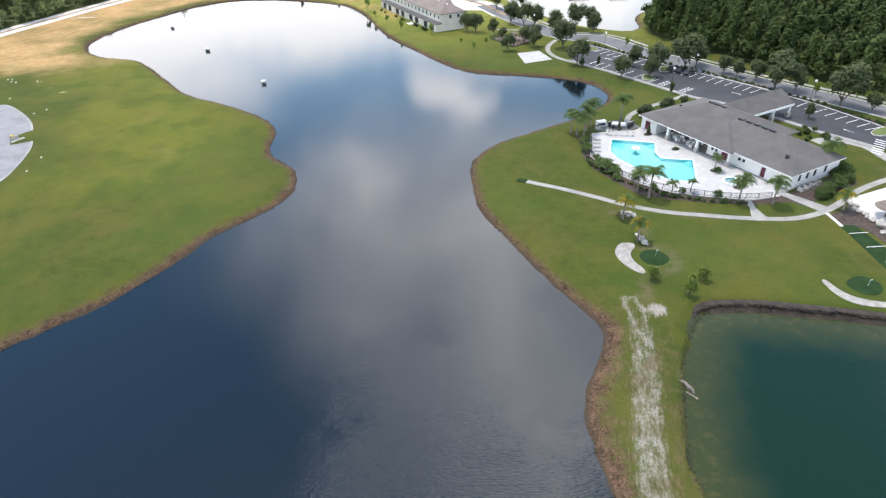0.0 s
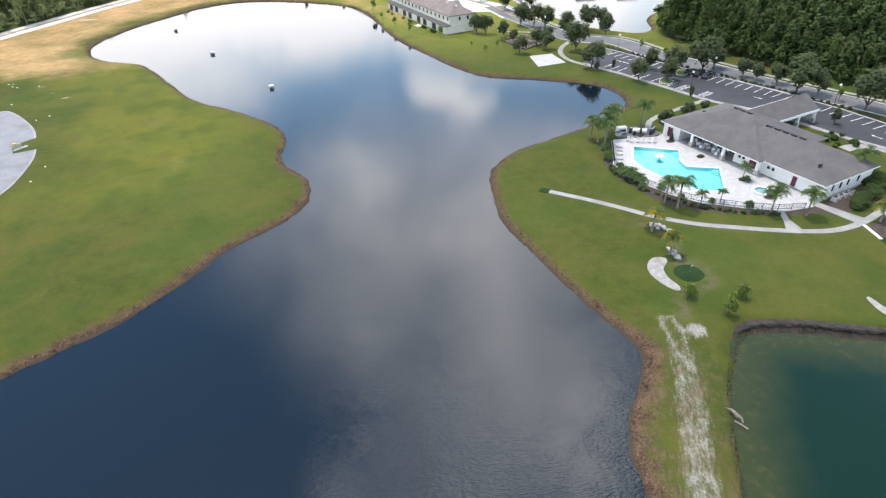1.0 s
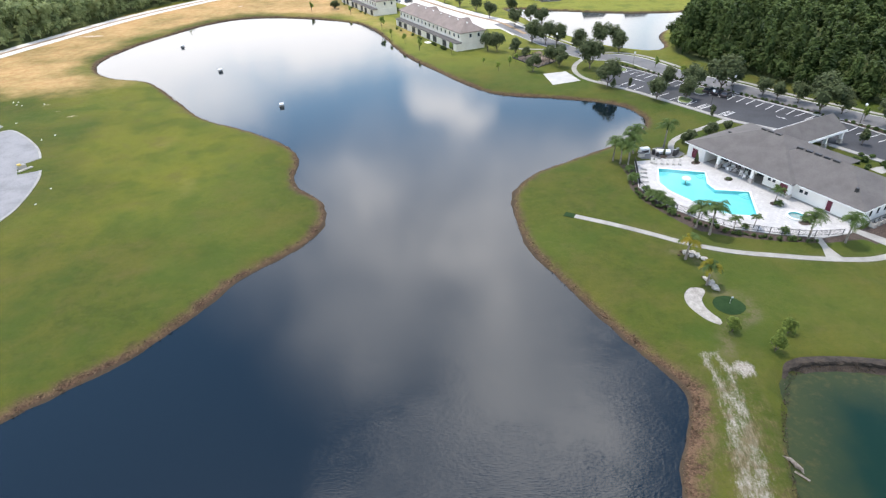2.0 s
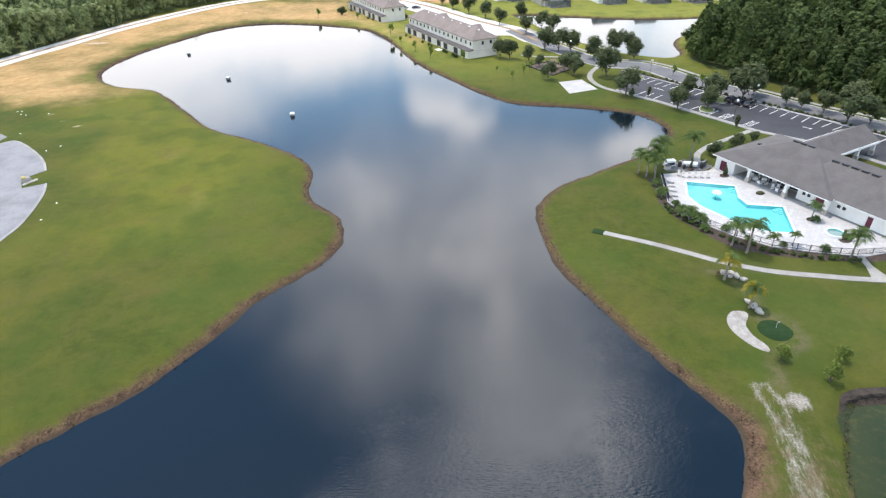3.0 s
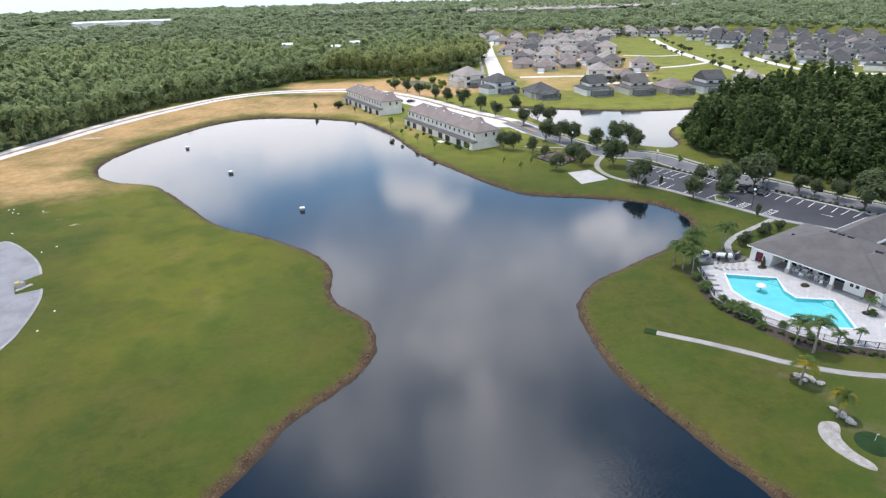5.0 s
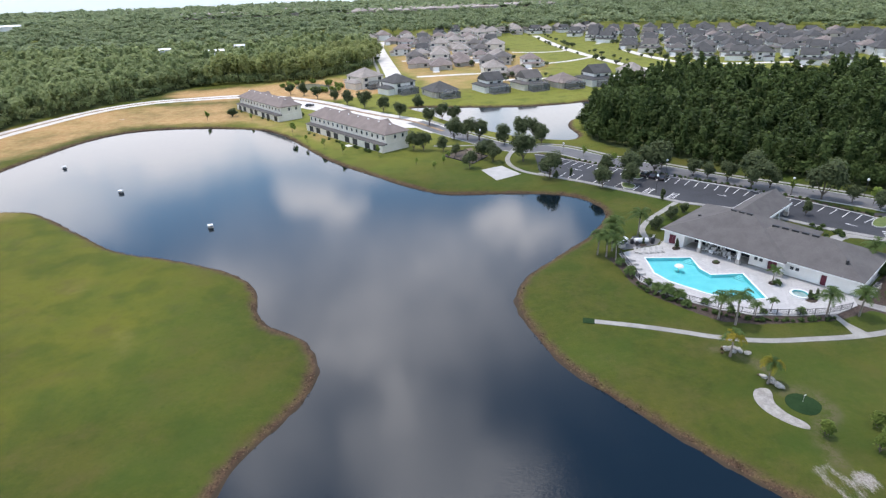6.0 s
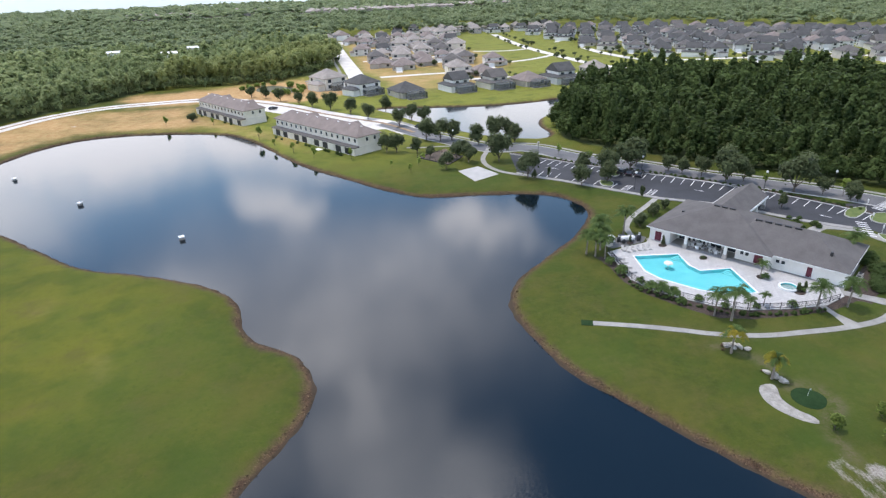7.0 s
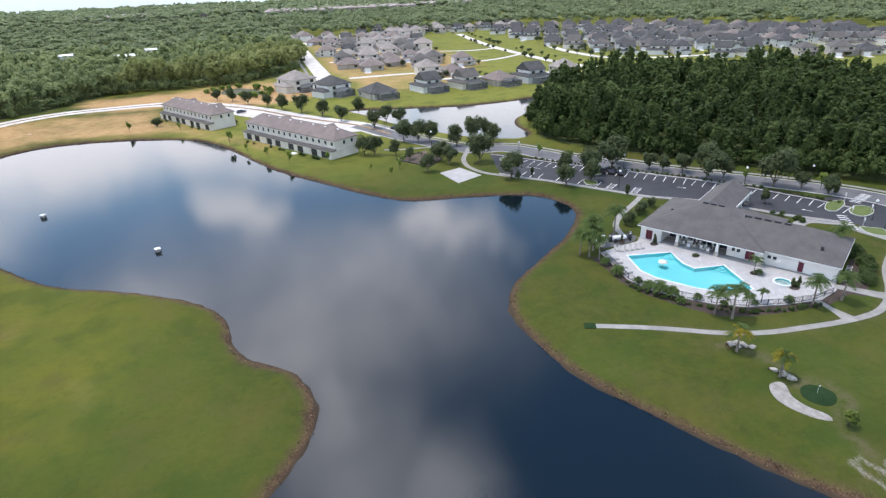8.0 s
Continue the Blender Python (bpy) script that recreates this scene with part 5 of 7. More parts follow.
# ---------------------------------------------------------------- townhouses
def townhouse(m, length, units, label):
    th = thing("townhouse_row", m, label, "townhouses", "townhouse rows")
    d, h1, h2 = 12.0, 2.9, 6.1
    part("upper_wall", Geo().box(0.3, length - 0.3, 1.9, d, h1 - 0.4, h2), CREAM, th)
    uw = length / units
    openings = [(i * uw + (0.9 if i % 2 else 2.2), i * uw + (0.9 if i % 2 else 2.2) + 3.4, 0.05, 2.35) for i in range(units)]
    part("lower_wall", wall_with_openings(0, length, 0, openings, h1), CREAM, th)
    part("lower_wall", Geo().box(0, 0.25, 0.25, d, 0, h1).box(length - 0.25, length, 0.25, d, 0, h1).box(0.25, length - 0.25, d - 0.25, d, 0, h1), CREAM, th)
    for a, b, z0, z1 in openings:
        scr = part("screen_porch", Geo().box(a, b, 0.12, 0.16, z0, z1), SCREEN, th, "dark insect screen")
        part("mullion", Geo().box((a + b) / 2 - 0.05, (a + b) / 2 + 0.05, 0.04, 0.119, z0, z1), DARK, scr)
    lean = Geo().add([(-0.3, -0.4, h1), (length + 0.3, -0.4, h1), (length + 0.3, 2.0, h1 + 0.32), (-0.3, 2.0, h1 + 0.32),
                      (-0.3, -0.4, h1 - 0.2), (length + 0.3, -0.4, h1 - 0.2), (length + 0.3, 2.0, h1 - 0.2), (-0.3, 2.0, h1 - 0.2)],
                     [(0, 1, 2, 3), (4, 7, 6, 5), (0, 4, 5, 1), (1, 5, 6, 2), (2, 6, 7, 3), (3, 7, 4, 0)])
    part("porch_roof", lean, SHINGLE, th, "low dark shingle lean-to roof")
    for i in range(units * 2):
        a = (i + 0.5) * uw / 2 - 0.5
        w = part("window", Geo().box(a - 0.08, a + 1.08, 1.83, 1.898, 4.2, 5.6), TRIM, th)
        part("pane", Geo().box(a, a + 1.0, 1.78, 1.828, 4.28, 5.52), GLASS, w)
    for side, x in ((1, length - 0.3), (-1, 0.3)):
        for yy in (5.5, 9.0):
            w = part("window", Geo().box(min(x, x + side * 0.06), max(x, x + side * 0.06), yy, yy + 1.1, 4.2, 5.7), TRIM, th)
            part("pane", Geo().box(min(x + side * 0.065, x + side * 0.09), max(x + side * 0.065, x + side * 0.09), yy + 0.1, yy + 1.0, 4.3, 5.6), GLASS, w)
    part("roof", Geo().hip(-0.3, length + 0.3, 1.3, d + 0.6, h2, 0.56), SHINGLE_BROWN, th, "long brown shingle hipped roof")
    for i in range(units // 3):
        a = (i + 0.5) * length / (units // 3)
        part("gable_roof", cross_gable(a, 1.3, d + 0.6, h2, 0.56), SHINGLE_BROWN, th)
    for i in range(units):
        a = (i + 0.5) * uw
        part("roof_vent", Geo().box(a, a + 0.9, 6.0, 6.25, h2 + 0.2 + 4.6 * 0.56, h2 + 0.2 + 4.8 * 0.56 + 0.2), WHITE, th)
    return th


def cross_gable(a, y0, y1, z, slope, half=3.6):
    ym = (y0 + y1) / 2
    g = Geo().gable(ym + 0.5, y1 + 0.5, a - half, a + half, z + 0.2, slope + 0.02)
    g.v = [(y, x, h) for x, y, h in g.v]
    g.f = [f[::-1] for f in g.f]
    return g


townhouse(pose(-23.1, 276.7, Z, 0, 0, math.degrees(atan2(227.9 - 276.7, 1.3 + 23.1))), 54.6, 8, "long two-storey cream townhouse row with brown roof and dark screened porches")
townhouse(pose(-55.0, 339.3, Z, 0, 0, math.degrees(atan2(298.3 - 339.4, -34.8 + 55.0))), 45.8, 7, "two-storey cream townhouse row beside the bright road")


# ---------------------------------------------------------------- houses
def house(name, label, wall, roof, kind, m):
    """Detached house: front along -y, with wings, windows, garage and driveway."""
    h = thing(name, m, label, "house", "detached houses")
    w, d = 12.5, 14.0
    back, front, half = d / 2, -d / 2, w / 2
    if kind == 0:                                   # two storeys, hipped, with a low garage in front and a low wing beside
        part("wall", Geo().box(-w / 2, w / 2, -d / 2, d / 2, 0, 5.4), wall, h)
        part("roof", Geo().hip(-w / 2 - 0.5, w / 2 + 0.5, -d / 2 - 0.5, d / 2 + 0.5, 5.4, 0.55), roof, h)
        part("porch_wall", Geo().box(-w / 2, -0.8, -d / 2 - 3.8, -d / 2, 0, 2.8), wall, h)
        part("porch_roof", Geo().hip(-w / 2 - 0.4, w / 2 + 0.4, -d / 2 - 4.2, -d / 2 + 1, 2.8, 0.4), roof, h)
        part("wing_wall", Geo().box(w / 2, w / 2 + 3.6, -3.5, 6.0, 0, 2.9), wall, h)
        part("wing_roof", Geo().hip(w / 2 - 1.5, w / 2 + 4.1, -4.0, 6.5, 2.9, 0.5), roof, h)
        part("gable_roof", cross_gable(-2.6, -d / 2 - 0.9, 0.0, 5.4, 0.62, 2.8), roof, h)
    elif kind == 1:                                 # gabled two storeys on a wider ground floor
        part("wall", Geo().box(-w / 2 - 0.6, w / 2 + 0.6, -d / 2, d / 2, 0, 3.0), wall, h)
        part("lower_roof", Geo().hip(-w / 2 - 1.1, w / 2 + 1.1, -d / 2 - 0.5, d / 2 + 0.5, 3.0, 0.36), roof, h)
        g = Geo().box(-4.6, 4.6, -4.8, 4.8, 3.0, 5.7)
        part("upper_wall", g.add([(-4.6, -4.8, 5.7), (-4.6, 4.8, 5.7), (-4.6, 0, 8.8), (4.6, -4.8, 5.7), (4.6, 4.8, 5.7), (4.6, 0, 8.8)], [(0, 2, 1), (3, 4, 5)]), wall, h)
        part("roof", Geo().gable(-5.1, 5.1, -5.3, 5.3, 5.5, 0.66), roof, h)
        front, back, half = -4.8, 4.8, 4.6
    elif kind == 2:                                 # single storey under stepped hipped roofs
        part("wall", Geo().box(-w / 2 - 1, w / 2 + 1, -d / 2, d / 2, 0, 2.9), wall, h)
        part("roof", Geo().hip(-w / 2 - 1.6, w / 2 + 1.6, -d / 2 - 0.6, d / 2 + 0.6, 2.9, 0.52), roof, h)
        part("porch_wall", Geo().box(-5.6, -0.4, -d / 2 - 4.0, -d / 2, 0, 2.8), wall, h)
        part("porch_roof", Geo().hip(-6.1, 0.1, -d / 2 - 4.5, -d / 2 + 4, 2.8, 0.6), roof, h)
        part("wing_wall", Geo().box(1.2, 6.4, d / 2, d / 2 + 2.6, 0, 2.8), wall, h)
        part("wing_roof", Geo().hip(0.7, 6.9, d / 2 - 3.5, d / 2 + 3.1, 2.8, 0.58), roof, h)
        half = w / 2 + 1
    else:                                           # tall two storeys with a bay and a low wing at the back
        part("wall", Geo().box(-5.6, 5.6, -d / 2, d / 2, 0, 5.5), wall, h)
        part("roof", Geo().hip(-6.2, 6.2, -d / 2 - 0.6, d / 2 + 0.6, 5.5, 0.66), roof, h)
        part("bay_roof", Geo().hip(-5.9, 0.5, -d / 2 - 2.6, -d / 2 + 3, 5.0, 0.6), roof, h)
        part("bay_wall", Geo().box(-5.2, -0.2, -d / 2 - 2.0, -d / 2, 0, 5.0), wall, h)
        part("wing_wall", Geo().box(-5.0, 1.0, d / 2, d / 2 + 3.0, 0, 2.8), wall, h)
        part("wing_roof", Geo().hip(-5.4, 1.4, d / 2 - 0.2, d / 2 + 3.4, 2.8, 0.4), roof, h)
        half = 5.6
    face = {0: -d / 2 - 3.8, 2: -d / 2 - 4.0, 3: -d / 2 - 2.0}.get(kind, -d / 2)
    part("driveway", Geo().box(-5.0, -1.0, -d / 2 - 11.0, face - 0.1, -0.1, 0.05), PALE_ROAD, h, "pale concrete driveway")
    part("garage_door", Geo().box(-4.9, -1.3, face - 0.06, face - 0.01, 0.05, 2.3), TRIM, h, "white garage door")
    for z in ((1.0,) if kind == 2 else (3.6,) if kind == 1 else (1.0, 3.6)):
        for x in (-half + 1.4, half - 3.2):
            for yy in (front - 0.06, back):
                part("window", Geo().box(x, x + 1.8, yy, yy + 0.06, z, z + 1.5), GLASS, h)
        for sx in (-half - 0.06, half):
            part("window", Geo().box(sx, sx + 0.06, -5.6, -4.2, z, z + 1.5), GLASS, h)
    return h


def pool_cage(m):
    cage = thing("pool_cage", m, "dark screened patio enclosure behind a house", "enclosure", "patio enclosures")
    part("patio", Geo().box(-4.2, 4.2, -2.4, 2.2, -0.1, 0.06), CONCRETE, cage, "pale patio slab")
    part("roof_screen", Geo().add([(-4, -2.2, 2.5), (4, -2.2, 2.5), (2.6, 2.2, 3.4), (-2.6, 2.2, 3.4), (-4, 2.2, 2.5), (4, 2.2, 2.5)], [(0, 1, 2, 3), (1, 5, 2), (0, 3, 4)]), MESH, cage)
    part("side_screen", Geo().box(-4, 4, -2.2, -2.18, 0.06, 2.5).box(-4, -3.98, -2.16, 2.2, 0.06, 2.5).box(3.98, 4, -2.16, 2.2, 0.06, 2.5), MESH, cage)
    for x in (-4, -2, 0, 2, 4):
        part("post", Geo().box(x - 0.05, x + 0.05, -2.3, -2.201, 0, 2.55), DARK, cage)
        part("rafter", Geo().tube([(x, -2.22, 2.55), (x * 0.65, 2.2, 3.46)], [0.05, 0.05], 4), DARK, cage)
    part("top_rail", Geo().box(-4.05, 4.05, -2.29, -2.205, 2.56, 2.64), DARK, cage)
    return cage


rng_h = random.Random(4)
STYLES = [(CREAM, SHINGLE_PALE, 0, "cream two-storey house with a pale hipped roof"), (STUCCO, SHINGLE_BLUE, 1, "white house with a slate gabled upper storey"),
          (TAUPE, SHINGLE_BROWN, 2, "taupe single-storey house with a wide brown roof"), (GREY_WALL, SHINGLE_BLUE, 3, "grey two-storey house with a slate roof"),
          (CREAM, SHINGLE_GREY, 1, "cream house with a dark gabled upper storey"), (STUCCO, SHINGLE_BROWN, 0, "white two-storey house with a brown hipped roof"),
          (TAUPE, SHINGLE_PALE, 3, "taupe two-storey house with a pale roof"), (CREAM, SHINGLE_PALE, 2, "cream single-storey house with a pale roof"),
          (GREY_WALL, SHINGLE_GREY, 0, "grey two-storey house with a dark hipped roof"), (TAUPE, SHINGLE_BLUE, 2, "taupe single-storey house with a slate roof"), (TAUPE, SHINGLE_GREY, 0, "taupe two-storey house with a dark hipped roof"), (STUCCO, SHINGLE_BLUE, 0, "white two-storey house with a dark slate hipped roof")]
protos = {}
taken = []


def put_house(style, x, y, turn, cage=False, size=1.0):
    m = pose(x, y, Z, 0, 0, turn) @ Matrix.Scale(size, 4)
    if style not in protos:
        wall, roof, kind, label = STYLES[style]
        protos[style] = house("house", label, wall, roof, kind, m)
    else:
        copy_thing(protos[style], m)
    taken.append((x, y))
    if cage:
        back = m @ Matrix.Translation((0, 9.3 + (2.7 if style == 2 or style == 9 else 0), 0)) @ Matrix.Rotation(pi, 4, "Z")
        if "cage" not in protos:
            protos["cage"] = pool_cage(back)
        else:
            copy_thing(protos["cage"], back)


# waterside row, backs to the pond
for s, x, y, turn, size in ((0, 16.8, 384.5, 205, 1.2), (11, 31.2, 357.0, 205, 1.1), (9, 51.1, 338.0, 190, 1.05), (1, 80.9, 339.8, 190, 1.1), (4, 103.2, 338.4, 190, 1.1), (2, 124.0, 338.4, 187, 1.05), (1, 143.6, 335.6, 187, 1.1), (6, 168.6, 339.3, 178, 1.05)):
    put_house(s, x, y, turn, s != 6, size)
green = [np.array(p, float) for p in ([(137.6, 375.6), (179.0, 375.1), (196.6, 378.1), (198.1, 432.9), (152.9, 435.9)], [(150.7, 435.8), (200.5, 437.8), (208.3, 484.1), (219.3, 521.8), (162.7, 519.1)], [(162.7, 519.1), (219.6, 529.3), (233.9, 585.9), (220.0, 631.9), (178.7, 582.9)], [(214.8, 435.9), (232.7, 436.7), (252.7, 510.9), (271.8, 640.3), (239.0, 638.2)])]


def fill(poly, along_dir, gap, row, styles, seed):
    """Rows of houses, two back to back between streets."""
    rg = random.Random(seed)
    p = np.array(poly, float)
    u = np.array([cos(radians(along_dir)), sin(radians(along_dir))])
    v = np.array([-u[1], u[0]])
    q = p @ np.stack([u, v], 1)
    b, k = q[:, 1].min() + 8, 0
    while b < q[:, 1].max():
        a = q[:, 0].min() + 6
        while a < q[:, 0].max():
            c = u * a + v * b + np.array([rg.uniform(-2.5, 2.5), rg.uniform(-3, 3)])
            ok = inside(p, c[:1], c[1:])[0] and all(signed(g, c[:1], c[1:])[0] > 7 for g in green)
            ok = ok and all((c[0] - x) ** 2 + (c[1] - y) ** 2 > 15.0 ** 2 for x, y in taken)
            ok = ok and all(distance(np.array(s, float), c[:1], c[1:], False)[0] > (10.5 if i < 4 else 7.8) for i, s in enumerate(STREETS))
            if ok:
                put_house(rg.choice(styles), c[0], c[1], along_dir + (180 if k % 2 else 0) + rg.uniform(-14, 14), False, rg.uniform(0.88, 1.06))
            a += gap
        b += row if k % 2 else row * 0.62
        k += 1


STREETS = [[(35.0, 378.0), (41.0, 425.0), (49.5, 508.0), (57.0, 580.0), (65.5, 646.0), (79.0, 686.0), (104.0, 706.0), (135.0, 712.0)], [(248.8, 669.8), (217.7, 536.7), (204.8, 435.5), (203.2, 378.4), (219.8, 343.6)], [(97.0, 374.5), (112.0, 370.6), (139.3, 365.0), (177.0, 358.2), (200.6, 370.1)], [(253.4, 486.1), (243.6, 432.3), (251.9, 384.8), (327.6, 355.9), (412.2, 310.7)],
           [(54.2, 410.4), (93.1, 407.1), (136.3, 399.4)], [(62.1, 502.1), (99.6, 502.6), (156.1, 494.1)], [(70.2, 590.1), (113.0, 587.3), (171.6, 574.9)]]
for cross_line in STREETS[4:]:
    paved("road_cross", ribbon(cross_line, 6, Z - 0.1, Z + 0.026), PALE_ROAD, "pale cross street between the houses", "road")
fill([(58.5, 410.8), (92, 404), (96, 385), (137.6, 375.6), (152.9, 435.9), (162.7, 519.1), (179.8, 608.9), (201.8, 685.9), (149.4, 727.9), (80.9, 681.9), (69.6, 551.9)], -14, 16.4, 26.5, (0, 2, 7, 1, 7, 5, 2, 0, 10), 1)
fill([(31.4, 512.9), (53.4, 513.9), (71.8, 694.4), (137.7, 738.2), (69.4, 739.5), (41.4, 626.9)], 80, 18, 26, (0, 5, 6), 2)
fill([(247.6, 500.8), (237.4, 441.7), (251.6, 380.1), (326.1, 335.0), (403.0, 290.6), (470, 300), (537.8, 420.6), (494.1, 533.1), (431.9, 633.6), (342.3, 669.4), (275.6, 672.7)], -32, 19.0, 32, (8, 1, 3, 4, 9, 3, 1, 10, 5, 1), 3)
fill([(193.9, 686.2), (341.8, 679.7), (339.1, 731.1), (136.9, 768.4)], -10, 18, 30, (0, 1, 6), 5)

# far estates between the woods, pale roofs only just told apart
far_roofs = Geo()
rf = random.Random(9)
for cx, cy, sx, sy, count in ((-120, 1600, 130, 60, 120), (60, 1760, 110, 70, 90), (300, 1460, 170, 80, 160), (520, 1500, 120, 60, 90)):
    for i in range(count):
        x, y = cx + rf.uniform(-sx, sx), cy + rf.uniform(-sy, sy)
        far_roofs.box(x - 6, x + 6, y - 6, y + 6, 0, 10.0).hip(x - 7, x + 7, y - 7, y + 7, 10.0, 0.5)
tagged(part("far_houses", far_roofs, surface("far_roof_tiles", (0.30, 0.25, 0.22), (0.48, 0.42, 0.38), 0.9, 0.05, 0.5, 0)), "distant estate of pale brown roofs among trees", "houses", kind="stuff")
for x, y, s in ((-83, 548, 7), (-126, 585, 5), (-66, 588, 4)):
    shed = thing("warehouse", pose(x, y, Z, 0, 0, 12), "white flat-roofed building showing above the woods", "building")
    part("wall", Geo().box(-s, s, -5, 5, 0, 11.5), STUCCO, shed)
    part("roof", Geo().gable(-s - 0.5, s + 0.5, -5.5, 5.5, 11.5, 0.2), WHITE, shed)

depot = thing("long_warehouse", pose(-535, 1202, Z, 0, 0, 16), "long low white warehouse beyond the woods", "building")
part("wall", Geo().box(-80, 80, -22, 22, 0, 13), STUCCO, depot)
part("roof", Geo().gable(-81, 81, -23, 23, 13, 0.08), WHITE, depot)


# ---------------------------------------------------------------- trees
def wood(name, poly, spacing, height, radius, n, leaf, material, label, seed, near=None, lobes=7, taper=0.25, trunks=True, tall=(0.5, 0.66), core=True, up=0.9, jitter=0.5):
    """Many trees as one mesh: a few crowns, turned, scaled and set out unevenly."""
    rng = np.random.default_rng(seed)
    tallness = height * sum(tall) / 2 / radius
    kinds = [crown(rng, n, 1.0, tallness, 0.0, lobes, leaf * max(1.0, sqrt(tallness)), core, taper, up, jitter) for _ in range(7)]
    p = np.array(poly, float)
    lo, hi = p.min(0), p.max(0)
    gx, gy = np.meshgrid(np.arange(lo[0], hi[0], spacing), np.arange(lo[1], hi[1], spacing * 0.87))
    gx = gx + (np.arange(gx.shape[0]) % 2)[:, None] * spacing / 2
    x, y = gx.ravel(), gy.ravel()
    x, y = x + rng.uniform(-0.4, 0.4, x.size) * spacing, y + rng.uniform(-0.4, 0.4, x.size) * spacing
    keep = inside(p, x, y)
    if near is not None:
        keep &= near(x, y)
    x, y = x[keep], y[keep]
    out, tints = [], []
    tq = trunk_quads(0.28, 0.16, 1.0, 4)
    swell = [noise.noise((a * 0.021, b * 0.021, 7.0)) for a, b in zip(x, y)]
    hue = [noise.noise((a * 0.035, b * 0.035, 2.0)) for a, b in zip(x, y)]
    for i in range(len(x)):
        V, t = kinds[rng.integers(0, 7)]
        a, h, r = rng.uniform(0, 2 * pi), height * rng.uniform(0.78, 1.12) * (1 + 0.3 * swell[i]), radius * rng.uniform(0.75, 1.25)
        ch = h * rng.uniform(*tall)
        c, s = cos(a), sin(a)
        W = np.empty_like(V)
        W[..., 0], W[..., 1], W[..., 2] = (V[..., 0] * c - V[..., 1] * s) * r + x[i], (V[..., 0] * s + V[..., 1] * c) * r + y[i], V[..., 2] * (ch / tallness) + (h - ch) + Z
        out.append(W)
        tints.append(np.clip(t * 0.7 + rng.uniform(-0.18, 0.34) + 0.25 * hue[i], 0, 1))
        if trunks:
            T = tq * [1, 1, h - ch + 1.5] + [x[i], y[i], Z]
            out.append(T)
            tints.append(np.full(len(T), 0.3))
    V = np.concatenate(out)
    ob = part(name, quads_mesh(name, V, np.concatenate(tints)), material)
    return tagged(ob, label, "trees", kind="stuff")


close_by = lambda x, y: np.hypot(x + 33, y - 34) < 240
clear_of_roofs = lambda x, y: (np.hypot((x + 83) / 10, (y - 543) / 16) > 1) & (np.hypot((x + 126) / 9, (y - 578) / 16) > 1) & (np.hypot((x + 66) / 8, (y - 580) / 16) > 1)
wood("mixed_woodland", RIGHT_WOOD, 5.5, 16.0, 3.3, 350, 0.090, FOREST_LEAF, "dense dark green wood of mixed tall trees", 11, close_by, 9, 0.6, True, (0.72, 0.92), True, 1.1, 0.45)
wood("mixed_woodland", RIGHT_WOOD, 6.2, 15.5, 3.8, 160, 0.135, FOREST_LEAF, "dense dark green wood of mixed tall trees reaching the houses", 15,
     lambda x, y: ~close_by(x, y) & (x < 262), 6, 0.5, False, (0.62, 0.8))
wood("undergrowth", grow(right_wood, 2.5), 3.4, 7.5, 2.6, 130, 0.11, FOREST_LEAF, "dense undergrowth along the wood's edge", 16,
     lambda x, y: (distance(right_wood, x, y) < 7) & (np.hypot(x + 33, y - 34) < 290), 6, 0.2, False, (0.85, 1.0))
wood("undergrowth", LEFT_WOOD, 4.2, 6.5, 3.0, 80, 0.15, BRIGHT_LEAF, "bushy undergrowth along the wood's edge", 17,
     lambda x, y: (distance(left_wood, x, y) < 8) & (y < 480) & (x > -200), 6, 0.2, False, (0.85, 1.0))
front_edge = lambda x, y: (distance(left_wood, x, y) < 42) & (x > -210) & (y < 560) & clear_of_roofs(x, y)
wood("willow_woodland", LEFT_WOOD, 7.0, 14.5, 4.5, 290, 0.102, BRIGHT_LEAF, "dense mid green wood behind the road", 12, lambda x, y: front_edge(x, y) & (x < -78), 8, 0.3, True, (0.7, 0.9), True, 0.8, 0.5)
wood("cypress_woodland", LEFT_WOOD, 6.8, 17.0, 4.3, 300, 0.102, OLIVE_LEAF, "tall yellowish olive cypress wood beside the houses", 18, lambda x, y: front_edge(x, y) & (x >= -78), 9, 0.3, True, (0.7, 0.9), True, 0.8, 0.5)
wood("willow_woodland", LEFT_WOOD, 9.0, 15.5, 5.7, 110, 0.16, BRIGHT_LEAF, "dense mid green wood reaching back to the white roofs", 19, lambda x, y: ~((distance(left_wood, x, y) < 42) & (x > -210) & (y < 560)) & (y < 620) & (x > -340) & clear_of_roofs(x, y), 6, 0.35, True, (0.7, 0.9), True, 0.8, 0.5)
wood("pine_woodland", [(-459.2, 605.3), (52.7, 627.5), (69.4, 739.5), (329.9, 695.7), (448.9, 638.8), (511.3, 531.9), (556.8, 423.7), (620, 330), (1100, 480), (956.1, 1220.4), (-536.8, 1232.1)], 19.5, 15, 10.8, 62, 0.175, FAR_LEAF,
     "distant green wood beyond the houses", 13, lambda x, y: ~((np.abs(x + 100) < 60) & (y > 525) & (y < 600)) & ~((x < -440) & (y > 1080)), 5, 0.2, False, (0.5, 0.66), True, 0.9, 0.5)
